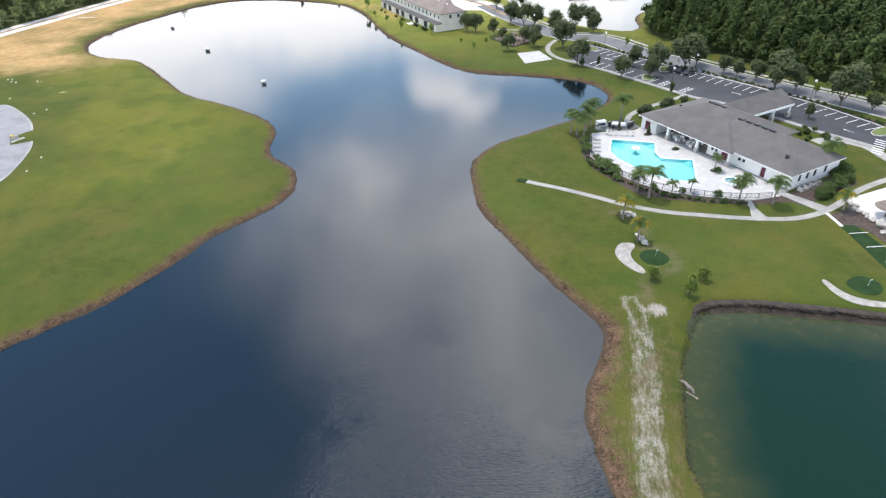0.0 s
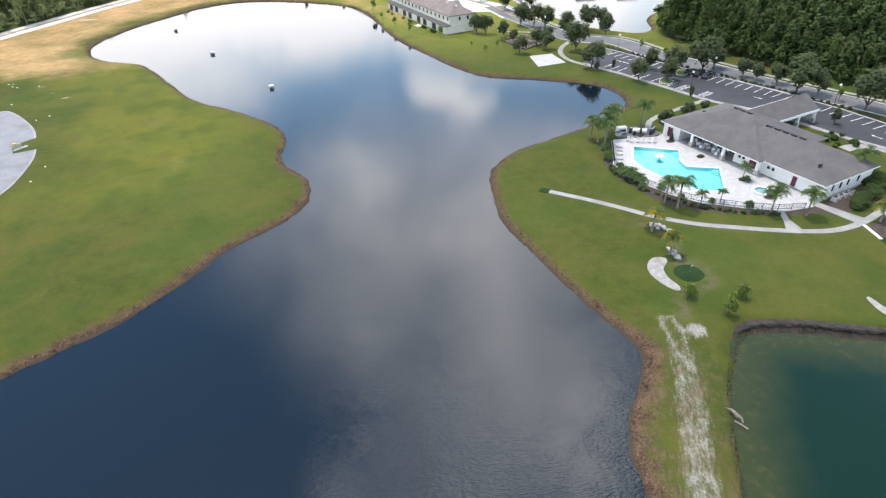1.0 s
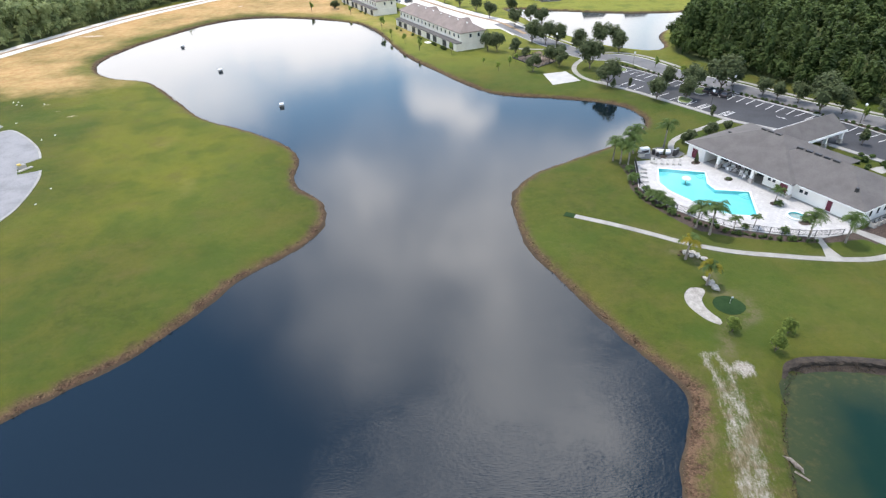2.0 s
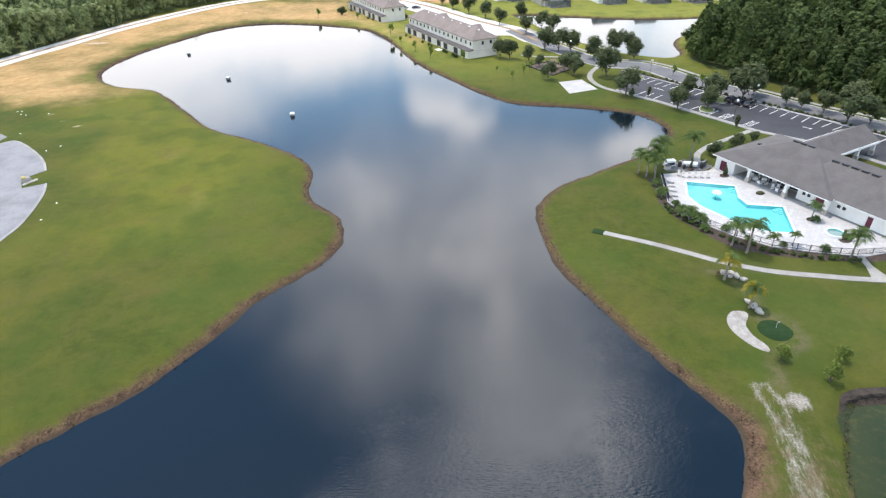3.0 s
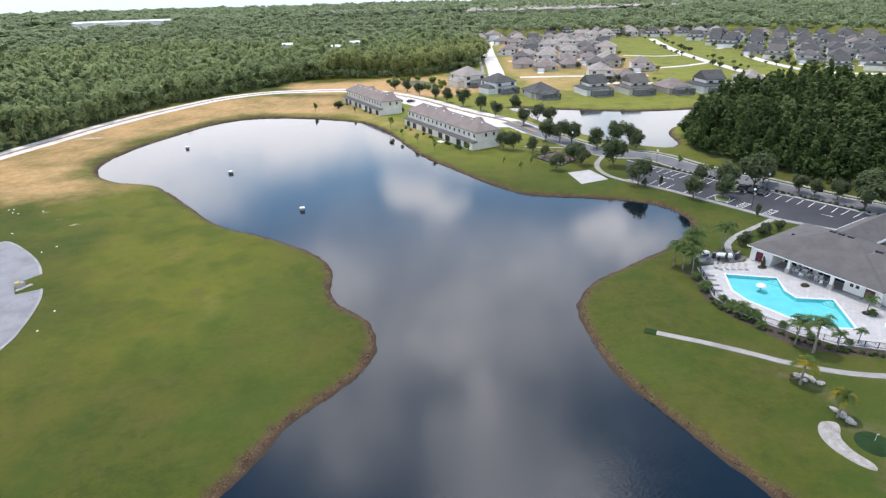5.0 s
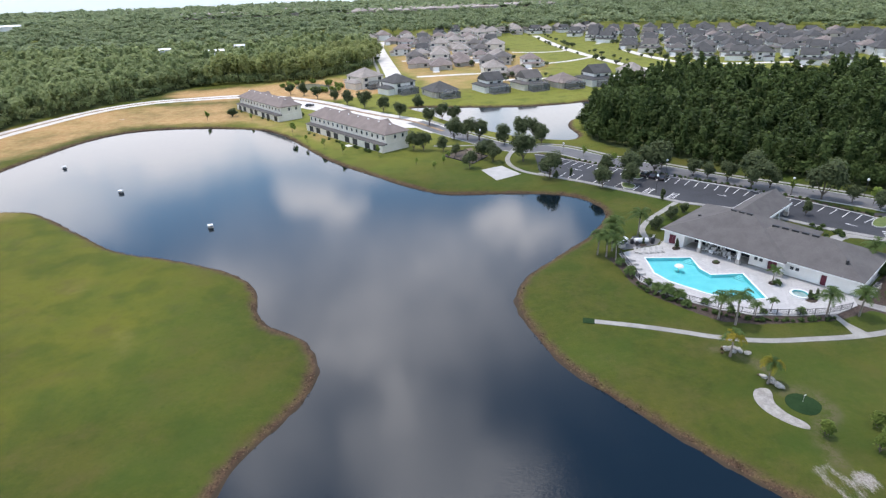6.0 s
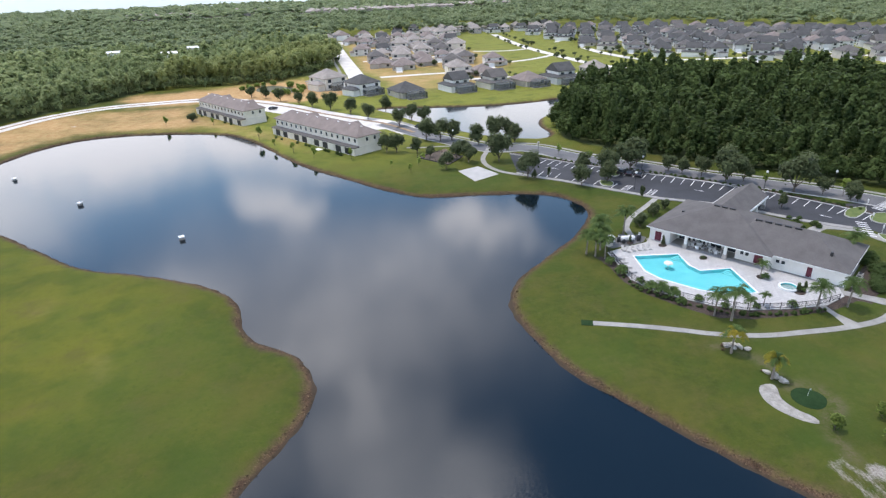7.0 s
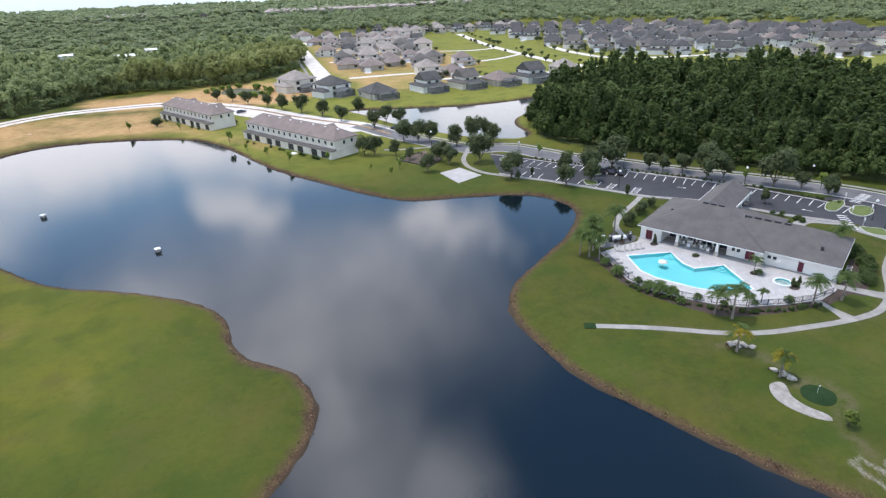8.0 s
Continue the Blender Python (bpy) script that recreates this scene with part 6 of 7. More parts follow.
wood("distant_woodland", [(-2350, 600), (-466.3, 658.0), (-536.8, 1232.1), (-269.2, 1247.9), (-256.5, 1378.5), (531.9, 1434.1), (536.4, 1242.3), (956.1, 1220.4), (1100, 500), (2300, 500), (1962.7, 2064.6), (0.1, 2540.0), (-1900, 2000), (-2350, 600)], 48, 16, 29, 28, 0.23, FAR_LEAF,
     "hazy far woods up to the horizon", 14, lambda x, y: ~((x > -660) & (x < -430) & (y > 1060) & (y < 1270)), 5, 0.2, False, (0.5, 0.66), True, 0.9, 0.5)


# hazy distance: a pale ring under the sky, its haze painted as a glow
ring_pts = [(2500 * sin(radians(a)), 200 + 2500 * cos(radians(a))) for a in range(0, 360, 3)]
haze_mat, hnt, hb = start("far_haze_glow")
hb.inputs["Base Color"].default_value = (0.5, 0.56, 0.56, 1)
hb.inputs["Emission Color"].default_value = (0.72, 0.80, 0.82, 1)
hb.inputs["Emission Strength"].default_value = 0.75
tagged(part("backdrop", skirt(ring_pts, -20, 75, False), haze_mat), "pale glowing ring standing in for distance haze under the sky", "backdrop", kind="structure")


def tree_proto(name, m, label, category, group, rng, leaf_mat, n, radius, height, base, leaf, trunk_r, lobes=10, taper=0.0, bark=None, limbs=4, core=True):
    t = thing(name, m, label, category, group)
    g = Geo().tube([(0, 0, -0.2), (0.05, 0.02, base * 0.6), (0.0, 0.08, base + height * 0.45)], [trunk_r, trunk_r * 0.75, trunk_r * 0.35], 7)
    for k in range(limbs):
        a = 2 * pi * k / limbs + 0.4
        g.tube([(0, 0, base * 0.75), (0.35 * radius * cos(a), 0.35 * radius * sin(a), base + height * 0.2), (0.65 * radius * cos(a), 0.65 * radius * sin(a), base + height * 0.4)], [trunk_r * 0.5, trunk_r * 0.32, trunk_r * 0.12], 5)
    part("trunk", g, bark or BARK, t)
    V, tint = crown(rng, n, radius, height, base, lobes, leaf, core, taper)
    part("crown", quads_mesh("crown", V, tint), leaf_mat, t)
    return t


rt = np.random.default_rng(21)


def stand(kind_list, places, seed):
    """Copies of a few trees at the places, turned and scaled by chance."""
    rg = random.Random(seed)
    for i, (x, y, s) in enumerate(places):
        o = kind_list[i % len(kind_list)]
        m = pose(x, y, Z, 0, 0, rg.uniform(0, 360)) @ Matrix.Scale(s * rg.uniform(0.92, 1.08), 4)
        if "placed" not in o:
            o["placed"] = 1
            o.matrix_basis = m
        else:
            q = o.scale.copy()
            o.scale = (1, 1, 1)
            copy_thing(o, m)
            o.scale = q


oaks = [tree_proto("oak_tree", pose(0, 0, 0), "round dark green street oak on a grass verge", "tree", "street oaks", rt, OAK_LEAF, 2100, 3.3, 6.1, 1.1, 0.26, 0.19, 16, 0.12) for _ in range(4)]
stand(oaks, [(67.6, 173.5, 1.1), (61.4, 178.4, .95), (76.3, 174.4, 1.5), (44.8, 181.0, 1.15), (55.1, 167.6, 1.0), (63.2, 167.1, .95), (93.3, 153.7, 1.6), (103.2, 139.8, 1.55), (44.2, 200.8, 1.3), (59.1, 219.9, 1.1)], 1)
stand(oaks, [(53.8, 226.1, 1.25), (45.9, 223.2, 1.2), (60.2, 229.5, 1), (35.5, 235.4, 1.25), (30.8, 238.0, 1.2), (39.6, 233.9, 1.2), (39.2, 266.5, 1.1), (35.8, 275.1, 1.0), (27.8, 266.2, 1.1), (30.4, 300.2, 1.1), (18.9, 286.8, 1.1), (13.8, 301.0, 1.2), (6.8, 315.3, 1.2), (-0.5, 327.7, 1.1), (-5.7, 339.2, 1.0)], 2)
stand(oaks, [(-14.1, 352.8, 1.0), (-20.5, 367.3, 1.0), (-27.9, 373.9, .9), (12.8, 227.9, .95), (16.1, 226.4, 1.05), (22.4, 222.5, .8), (34.6, 204.0, .9), (25.1, 199.3, .9), (32.2, 209.0, .8), (81.3, 178.2, .9), (110.6, 129.4, .8), (25.0, 215.3, .6), (37.4, 216.6, .7)], 3)
stand(oaks, [(85.9, 168.8, .8), (88.4, 165.7, .75), (91.9, 161.5, .85), (98.3, 152.2, .9), (108.7, 135.7, .7)], 4)
far_oaks = [tree_proto("garden_tree", pose(0, 0, 0), "small round garden tree between houses", "tree", "garden trees", rt, OAK_LEAF, 260, 2.9, 4.4, 1.0, 0.6, 0.18, 6) for _ in range(3)]
saplings = [tree_proto("young_tree", pose(0, 0, 0), "young thin tree with sparse light leaves on the lawn", "tree", "young trees", rt, LIME_LEAF, 260, 1.1, 2.8, 1.2, 0.22, 0.06, 6, 0.3, limbs=3) for _ in range(3)]
stand(saplings, [(-18.3, 243.3, 1.0), (-12.5, 231.5, 1.1), (-0.7, 224.1, 1.1), (-29.1, 269.3, 1.45), (-66.9, 314.6, 1.2), (-46.6, 305.8, 1.1), (-24.1, 254.3, .9), (18.3, 206.6, .9), (14.0, 201.2, .9), (69.1, 185.6, 1.1), (65.3, 199.1, 1.1), (73.3, 181.0, .9), (112.5, 133.0, 1.4), (100.8, 147.0, 1.0), (9.7, 209.6, .7), (20.9, 210.9, .8)], 5)
stand([tree_proto("broad_bush", pose(0, 0, 0), "broad dense dark green bush on the lakeside lawn", "bush", "", rt, OAK_LEAF, 700, 2.2, 3.0, 0.2, 0.3, 0.15, 8, 0.1)], [(-56.1, 320.0, 1.3)], 6)
magnolias = [tree_proto("magnolia_tree", pose(0, 0, 0), "narrow dark evergreen tree beside the building", "tree", "evergreens", rt, OAK_LEAF, 800, 1.3, 3.6, 0.5, 0.28, 0.1, 9, 0.45) for _ in range(2)]
stand(magnolias, [(64.7, 152.9, .8), (91.0, 132.4, 1.15), (111.5, 128.2, 1.1), (45.8, 178.8, .8), (51.1, 179.7, .7)], 7)
stand([tree_proto("round_bush", pose(0, 0, 0), "tall rounded dark green bush beside the clubhouse wall", "bush", "clubhouse bushes", rt, OAK_LEAF, 1100, 1.7, 3.4, 0.15, 0.2, 0.12, 12, 0.2) for _ in range(2)], [(51.7, 136.2, 1.05), (53.6, 138.0, .8), (58.8, 140.6, 1.05), (60.6, 142.0, .8), (64.4, 143.4, .85)], 70)


def shrub_proto(name, label, mat_, rng, n, r, h, leaf, lobes=7):
    t = thing(name, pose(0, 0, 0), label, "shrub", "shrubs")
    part("stem", Geo().cone(0, 0, -0.1, h * 0.4, 0.06, 0.03, 5).cone(0.1, 0.05, -0.1, h * 0.4, 0.05, 0.02, 5, (0.2, 0.1)), BARK, t)
    V, tint = crown(rng, n, r, h, 0.0, lobes, leaf, True, 0.15)
    part("crown", quads_mesh("crown", V, tint), mat_, t)
    return t


pines = [tree_proto("lawn_shrub", pose(0, 0, 0), "bushy bright green shrub standing on the lawn", "shrub", "lawn shrubs", rt, leaf_material("lawn_shrub_leaves", (0.055, 0.090, 0.018), (0.19, 0.24, 0.055)), 640, 1.1, 2.7, 0.1, 0.15, 0.07, 12, 0.6, core=False) for _ in range(2)]
stand(pines, [(32.8, 70.1, 1.1), (36.8, 66.0, 1.3), (40.3, 69.4, 1.2)], 8)
hedge = [shrub_proto("hedge_shrub", "low dark green hedge shrub in the mulch bed", SHRUB_LEAF, rt, 260, 0.8, 1.0, 0.2) for _ in range(3)]
fence_path = spline([(34.1, 119.7), (33.0, 114.5), (33.9, 109.2), (36.9, 104.2), (40.2, 100.1), (45.1, 96.4), (52.3, 93.9), (58.0, 92.6)], False, 0.8)
stand(hedge, [(x - 0.5 + rng_h.uniform(-.3, .3), y - 0.6 + rng_h.uniform(-.3, .3), rng_h.choice((.4, .5, .6, .7, .85))) for x, y in fence_path if rng_h.random() < (0.95 if x > 37 else 0.6)], 9)
bushes = [shrub_proto("large_bush", "large loose olive green bush beside the white gable wall", SHRUB_LEAF, rt, 1500, 1.9, 2.1, 0.13, 16) for _ in range(2)]
stand(bushes, [(71.5 + 1.1 * k + rng_h.uniform(-.5, .9), 94.0 + 0.85 * k + rng_h.uniform(-1.4, .8), rng_h.uniform(.55, 1.1)) for k in range(11)], 10)
stand(hedge, [(86 + rng_h.uniform(-3, 3), 122 + rng_h.uniform(-5, 5), rng_h.uniform(.8, 1.3)) for k in range(12)], 11)
stand(bushes, [(81 + rng_h.uniform(-2, 3), 104 + rng_h.uniform(-2, 4), rng_h.uniform(.4, .8)) for k in range(7)], 12)


# palms: ringed trunk, crown of arching feathered fronds
def palm_proto(rng, name, label, height, length, count, mat_, droop=0.75):
    t = thing(name, pose(0, 0, 0), label, "palm", "palms")
    lean = rng.uniform(-0.25, 0.25)
    part("trunk", Geo().tube([(0, 0, -0.1), (lean * 0.3, 0, height * 0.5), (lean, 0, height)], [0.19, 0.13, 0.12], 8), PALM_BARK, t)
    part("crownshaft", Geo().tube([(lean, 0, height - 0.05), (lean, 0, height + 0.6)], [0.15, 0.08], 7), PALM_LEAF, t)
    for k in range(count):
        a = 2 * pi * k / count + rng.uniform(-0.25, 0.25)
        rise = rng.uniform(0.35, 1.9)
        quads, n = [], 13
        pts = []
        for j in range(n):
            s = j / (n - 1)
            pts.append(Vector((lean + cos(a) * length * s * (1.0 - 0.22 * rise * (1 - 0.4 * s)), sin(a) * length * s * (1.0 - 0.22 * rise * (1 - 0.4 * s)), height + 0.5 + length * (rise * s - (0.62 * droop + 0.62 * rise) * s * s))))
        for j in range(1, n):
            d = (pts[j] - pts[j - 1]).normalized()
            side = d.cross(Vector((0, 0, 1))).normalized()
            wl = 0.62 * length * 0.36 * sin(pi * min(0.15 + 0.85 * j / n, 1)) + 0.1
            for sg in (-1, 1):
                for f in (0.0, 0.33, 0.67):
                    b = pts[j - 1].lerp(pts[j], f)
                    tip = b + side * sg * wl + d * 0.55 * wl - Vector((0, 0, rng.uniform(0.0, 0.6) * wl))
                    w = d * 0.038
                    quads.append([b - w, b + w, tip + w * 0.4, tip - w * 0.4])
        part("frond", quads_mesh("frond", np.array([[tuple(v) for v in q] for q in quads]), np.full(len(quads), rng.uniform(0.2, 0.9))), PALM_LEAF if mat_ is YELLOW_LEAF and rng.random() < 0.35 else mat_, t)
    return t


palms = [palm_proto(rt, "palm_tree", "slender feather palm with arching green fronds in a mulch bed", 3.4, 2.5, 13, PALM_LEAF) for _ in range(3)]
stand(palms, [(38.8, 98.0, 1.0), (40.3, 95.6, 1.2), (56.2, 92.8, 1.15), (62.0, 91.6, 1.15), (33.2, 126.4, 1.2), (35.8, 128.6, 1.3), (32.0, 128.0, 1.1), (34.3, 124.4, 1.05), (45.4, 133.8, 1.4), (37.6, 131.6, 1.25), (79.6, 104.9, 1.2), (48.9, 97.2, .55), (44.9, 96.4, .6)], 13)
gold = [palm_proto(rt, "yellowing_palm", "small palm with green and yellowing fronds beside pale boulders", 2.3, 1.9, 13, YELLOW_LEAF, 1.0) for _ in range(2)]
stand(gold, [(33.2, 88.2, 1.2), (33.8, 81.0, 1.1), (73.4, 88.7, 1.15)], 14)
bushy = [palm_proto(rt, "clumping_palm", "low bushy palm clump in the pool's mulch bed", 0.6, 1.8, 20, PALM_LEAF, 0.7) for _ in range(2)]
stand(bushy, [(35.2, 107.6, 1.3), (34.4, 109.4, 1.0), (36.5, 105.8, 1.05), (33.4, 117.2, .9), (34.4, 112.6, .6), (39.9, 103.0, .6), (42.3, 99.3, .55), (47.3, 97.2, .5), (53.3, 95.2, .6), (33.9, 121.8, .8), (57.3, 105.0, .6), (59.5, 98.7, .5), (36.3, 103.3, .7)], 15)


# ---------------------------------------------------------------- poolside
fence = thing("pool_fence", pose(0, 0, 0), "low black metal fence round the pool deck", "fence")
FENCE_LINE = [(36.5, 126.6), (35.1, 120.3), (33.8, 114.6), (34.7, 109.6), (37.8, 104.7), (40.9, 100.8), (45.4, 97.3), (52.6, 94.7), (57.9, 93.7), (62.9, 93.9)]
for (ax, ay), (bx, by) in zip(FENCE_LINE[:-1], FENCE_LINE[1:]):
    run = math.hypot(bx - ax, by - ay)
    turn = atan2(by - ay, bx - ax)
    for zr_ in (0.18, 1.12):
        part("rail", Geo().turned_box((ax + bx) / 2, (ay + by) / 2, run, 0.05, DZ + zr_, DZ + zr_ + 0.06, turn), DARK, fence)
    k = int(run / 1.8)
    for i in range(k + 1):
        f_ = i / max(k, 1)
        part("post", Geo().turned_box(ax + (bx - ax) * f_, ay + (by - ay) * f_, 0.08, 0.08, DZ - 0.1, DZ + 1.25, turn), DARK, fence)
    bars = Geo()
    for i in range(int(run / 0.16)):
        f_ = (i + 0.5) * 0.16 / run
        bars.turned_box(ax + (bx - ax) * f_, ay + (by - ay) * f_, 0.025, 0.025, DZ + 0.18, DZ + 1.15, turn)
    tagged(part("picket_infill", bars, DARK, fence), kind="stuff")


SLING = surface("lounger_sling", (0.34, 0.33, 0.31), (0.46, 0.45, 0.43), 0.8, 2, 10, 0.0)


def lounger(m):
    t = thing("sun_lounger", m, "pale grey sun lounger with a raised back on the pool deck", "sun lounger", "sun loungers")
    part("seat", Geo().box(-0.28, 0.28, -0.95, 0.35, 0.28, 0.36), SLING, t)
    part("backrest", Geo().add([(-0.28, 0.35, 0.28), (0.28, 0.35, 0.28), (0.28, 0.95, 0.72), (-0.28, 0.95, 0.72), (-0.28, 0.35, 0.36), (0.28, 0.35, 0.36), (0.28, 0.93, 0.80), (-0.28, 0.93, 0.80)],
                               [(0, 3, 2, 1), (4, 5, 6, 7), (0, 1, 5, 4), (1, 2, 6, 5), (2, 3, 7, 6), (3, 0, 4, 7)]), SLING, t)
    for x in (-0.28, 0.28):
        for y_ in (-0.8, 0.25):
            part("leg", Geo().box(x - 0.03, x + 0.03, y_ - 0.03, y_ + 0.03, 0, 0.28), SLING, t)
    return t


first = lounger(pose(40.2, 126.4, DZ, 0, 0, -20))
for k in range(1, 6):
    copy_thing(first, pose(39.6 + 1.25 * k, 125.9 - 0.2 * k, DZ, 0, 0, -20))
for x, y, a in ((36.9, 122.7, 70), (36.4, 120.9, 72), (35.9, 118.8, 75), (35.4, 116.6, 78)):
    copy_thing(first, pose(x, y, DZ, 0, 0, a))


def chair(m):
    t = thing("patio_chair", m, "pale metal patio chair under the lanai roof", "chair", "patio chairs")
    part("seat", Geo().box(-0.26, 0.26, -0.25, 0.27, 0.42, 0.47), WHITE, t)
    part("backrest", Geo().box(-0.26, 0.26, 0.24, 0.29, 0.5, 1.0), WHITE, t)
    for x in (-0.23, 0.23):
        for y_ in (-0.22, 0.24):
            part("leg", Geo().box(x - 0.02, x + 0.02, y_ - 0.02, y_ + 0.02, 0, 0.42), WHITE, t)
    return t


def table(m):
    t = thing("patio_table", m, "round pale patio table under the lanai roof", "table", "patio tables")
    part("tabletop", Geo().cone(0, 0, 0.71, 0.75, 0.6, 0.6, 18), WHITE, t)
    part("pedestal", Geo().cone(0, 0, 0, 0.71, 0.22, 0.06, 10), WHITE, t)
    return t


cm = club.matrix_basis.copy()
proto_c, proto_t = None, None
for u, v in ((8.8, 2.6), (11.0, 2.2), (13.0, 3.2), (14.6, 2.0), (10.0, 4.0)):
    m = cm @ pose(u, v, 0)
    if proto_t is None:
        proto_t = table(m)
    else:
        copy_thing(proto_t, m)
    for k in range(4):
        mc = m @ pose(0.85 * cos(k * pi / 2 + u), 0.85 * sin(k * pi / 2 + u), 0, 0, 0, math.degrees(k * pi / 2 + u) - 90)
        if proto_c is None:
            proto_c = chair(mc)
        else:
            copy_thing(proto_c, mc)


def planter(x, y, r, label):
    t = thing("planting_bed", pose(x, y, DZ, 0, 0, 30), label, "bed", "deck planters")
    n = 14
    part("mulch", Geo().prism([(r * cos(2 * pi * k / n), 0.75 * r * sin(2 * pi * k / n)) for k in range(n)], -0.02, 0.06), MULCH, t)
    return t


cones = [tree_proto("conical_shrub", pose(0, 0, 0), "dark conical evergreen shrub in a deck planter", "shrub", "conical shrubs", rt, OAK_LEAF, 420, 0.55, 2.2, 0.1, 0.16, 0.05, 8, 0.6, limbs=2) for _ in range(2)]
for x, y, r in ((49.5, 125.2, 1.1), (53.0, 116.7, 1.0), (57.0, 105.8, 0.9), (58.9, 98.5, 1.3), (43.8, 129.0, 0.9)):
    planter(x, y, r, "dark mulched planting hole in the white deck")
stand(cones, [(49.5, 125.2, 1.1), (58.5, 98.7, .9), (59.6, 98.3, 1.05), (43.8, 129.0, .85)], 31)
stand([shrub_proto("planter_shrub", "low dark shrub in the round deck planter", OAK_LEAF, rt, 200, 0.75, 0.7, 0.16)], [(53.0, 116.7, 1)], 32)
stand(palms, [(57.0, 105.8, .72)], 33)
paved("equipment_pad", plate([(38.4, 128.4), (42.0, 128.0), (47.0, 128.5), (49.2, 130.4), (48.2, 132.4), (39.2, 133.0)], Z - 0.1, Z + 0.05), ROAD_GREY, "grey equipment pad behind the pool deck", "pad")
tank = thing("storage_tank", pose(44.0, 130.2, Z + 0.05, 0, 0, -14), "white horizontal tank on the equipment pad", "tank")
tg = Geo().cone(0, 0, -1.4, 1.4, 0.55, 0.55, 14).cone(0, 0, 1.4, 1.6, 0.55, 0.3, 14).cone(0, 0, -1.6, -1.4, 0.3, 0.55, 14)
tg.v = [(z, y, x + 0.75) for x, y, z in tg.v]
part("tank_body", tg, WHITE, tank)
for x in (-0.9, 0.9):
    part("cradle", Geo().box(x - 0.12, x + 0.12, -0.5, 0.5, 0, 0.35), CONCRETE, tank)
heater = thing("pool_heater", pose(40.0, 131.4, Z + 0.05, 0, 0, 10), "white boxy pool heater on the equipment pad", "heater")
part("body", Geo().box(-1.1, 1.1, -0.6, 0.6, 0.08, 1.3), WHITE, heater)
part("grille", Geo().box(-0.9, 0.9, -0.64, -0.604, 0.3, 0.9), DARK, heater)
part("base_slab", Geo().box(-1.3, 1.3, -0.8, 0.8, 0, 0.08), CONCRETE, heater)
for x, y, r, h_ in ((41.9, 130.6, .42, 1.3), (42.5, 129.5, .36, 1.0), (46.2, 129.3, .40, 1.5), (46.9, 130.0, .36, 1.3), (47.5, 130.8, .34, 1.2)):
    filt = thing("filter_tank", pose(x, y, Z + 0.05), "dark upright filter tank on the equipment pad", "filter", "pool filters")
    part("vessel", Geo().cone(0, 0, 0.06, h_ * 0.8, r, r, 14).cone(0, 0, h_ * 0.8, h_, r, r * 0.45, 14), DARK, filt)
    part("valve", Geo().cone(0, 0, h_, h_ + 0.14, 0.1, 0.08, 8).box(-0.3, 0.3, -0.05, 0.05, h_ + 0.02, h_ + 0.1), GREY_WALL, filt)
    part("base_ring", Geo().cone(0, 0, 0, 0.06, r * 1.12, r * 1.12, 14), CONCRETE, filt)
for x, y, a, w in ((38.9, 129.6, 10, 1.2), (43.6, 131.9, -10, 1.4)):
    pump = thing("pump_cabinet", pose(x, y, Z + 0.05, 0, 0, a), "grey pump cabinet with a dark lid on the equipment pad", "cabinet", "pool equipment")
    part("body", Geo().box(-w / 2, w / 2, -0.4, 0.4, 0.05, 0.85), TAUPE, pump)
    part("lid", Geo().box(-w / 2 - 0.05, w / 2 + 0.05, -0.45, 0.45, 0.85, 0.92), DARK, pump)
    part("base_slab", Geo().box(-w / 2 - 0.15, w / 2 + 0.15, -0.55, 0.55, 0, 0.05), CONCRETE, pump)
for k in range(4):
    ac = thing("air_conditioner", cm @ pose(39.3, 4.2 + 1.6 * k, -0.1), "grey outdoor air conditioner beside the white wall", "air conditioner", "air conditioners")
    part("body", Geo().box(-0.45, 0.45, -0.45, 0.45, 0.08, 0.85), TAUPE, ac)
    part("fan_grille", Geo().cone(0, 0, 0.85, 0.9, 0.38, 0.34, 16), DARK, ac)
    part("base_slab", Geo().box(-0.55, 0.55, -0.55, 0.55, -0.05, 0.08), CONCRETE, ac)

# ---------------------------------------------------------------- boulders, log, scraps, floats
rb = random.Random(8)


def boulder(x, y, r, name="boulder", label="pale limestone boulder on the lawn", material=None, flat=0.46):
    t = thing(name, pose(x, y, Z, 0, 0, rb.uniform(0, 360)), label, "boulder", "boulders")
    part("rock", Geo().lump(0, 0, r * 0.35, r, r * rb.uniform(0.6, 0.85), r * flat, rb, 6, 8, 0.27), material or ROCK, t)


for x, y, r in ((33.8, 89.9, .7), (34.8, 89.7, .75), (35.5, 88.9, .65), (36.1, 87.9, .6), (34.5, 88.9, .45), (34.2, 82.4, .55), (34.6, 81.2, .75), (34.7, 79.8, .7), (35.0, 80.6, .4)):
    boulder(x, y, r)
for k in range(12):
    boulder(76.3 + rb.uniform(-1.0, 1.0), 91 - k * 1.0, rb.uniform(.5, .95), label="pale boulder edging the mulch bed")
DRIFTWOOD = surface("weathered_wood", (0.09, 0.075, 0.06), (0.24, 0.205, 0.17), 0.95, 1.5, 9, 0.5)
dead = [shrub_proto("dry_shrub", "scraggly brown dry shrub among the boulders", STRAW, rt, 150, 0.7, 0.9, 0.11) for _ in range(2)]
stand(dead, [(33.2, 90.2, .6), (36.6, 88.2, .55), (32.5, 89.2, .5), (33.9, 83.0, .4)], 61)

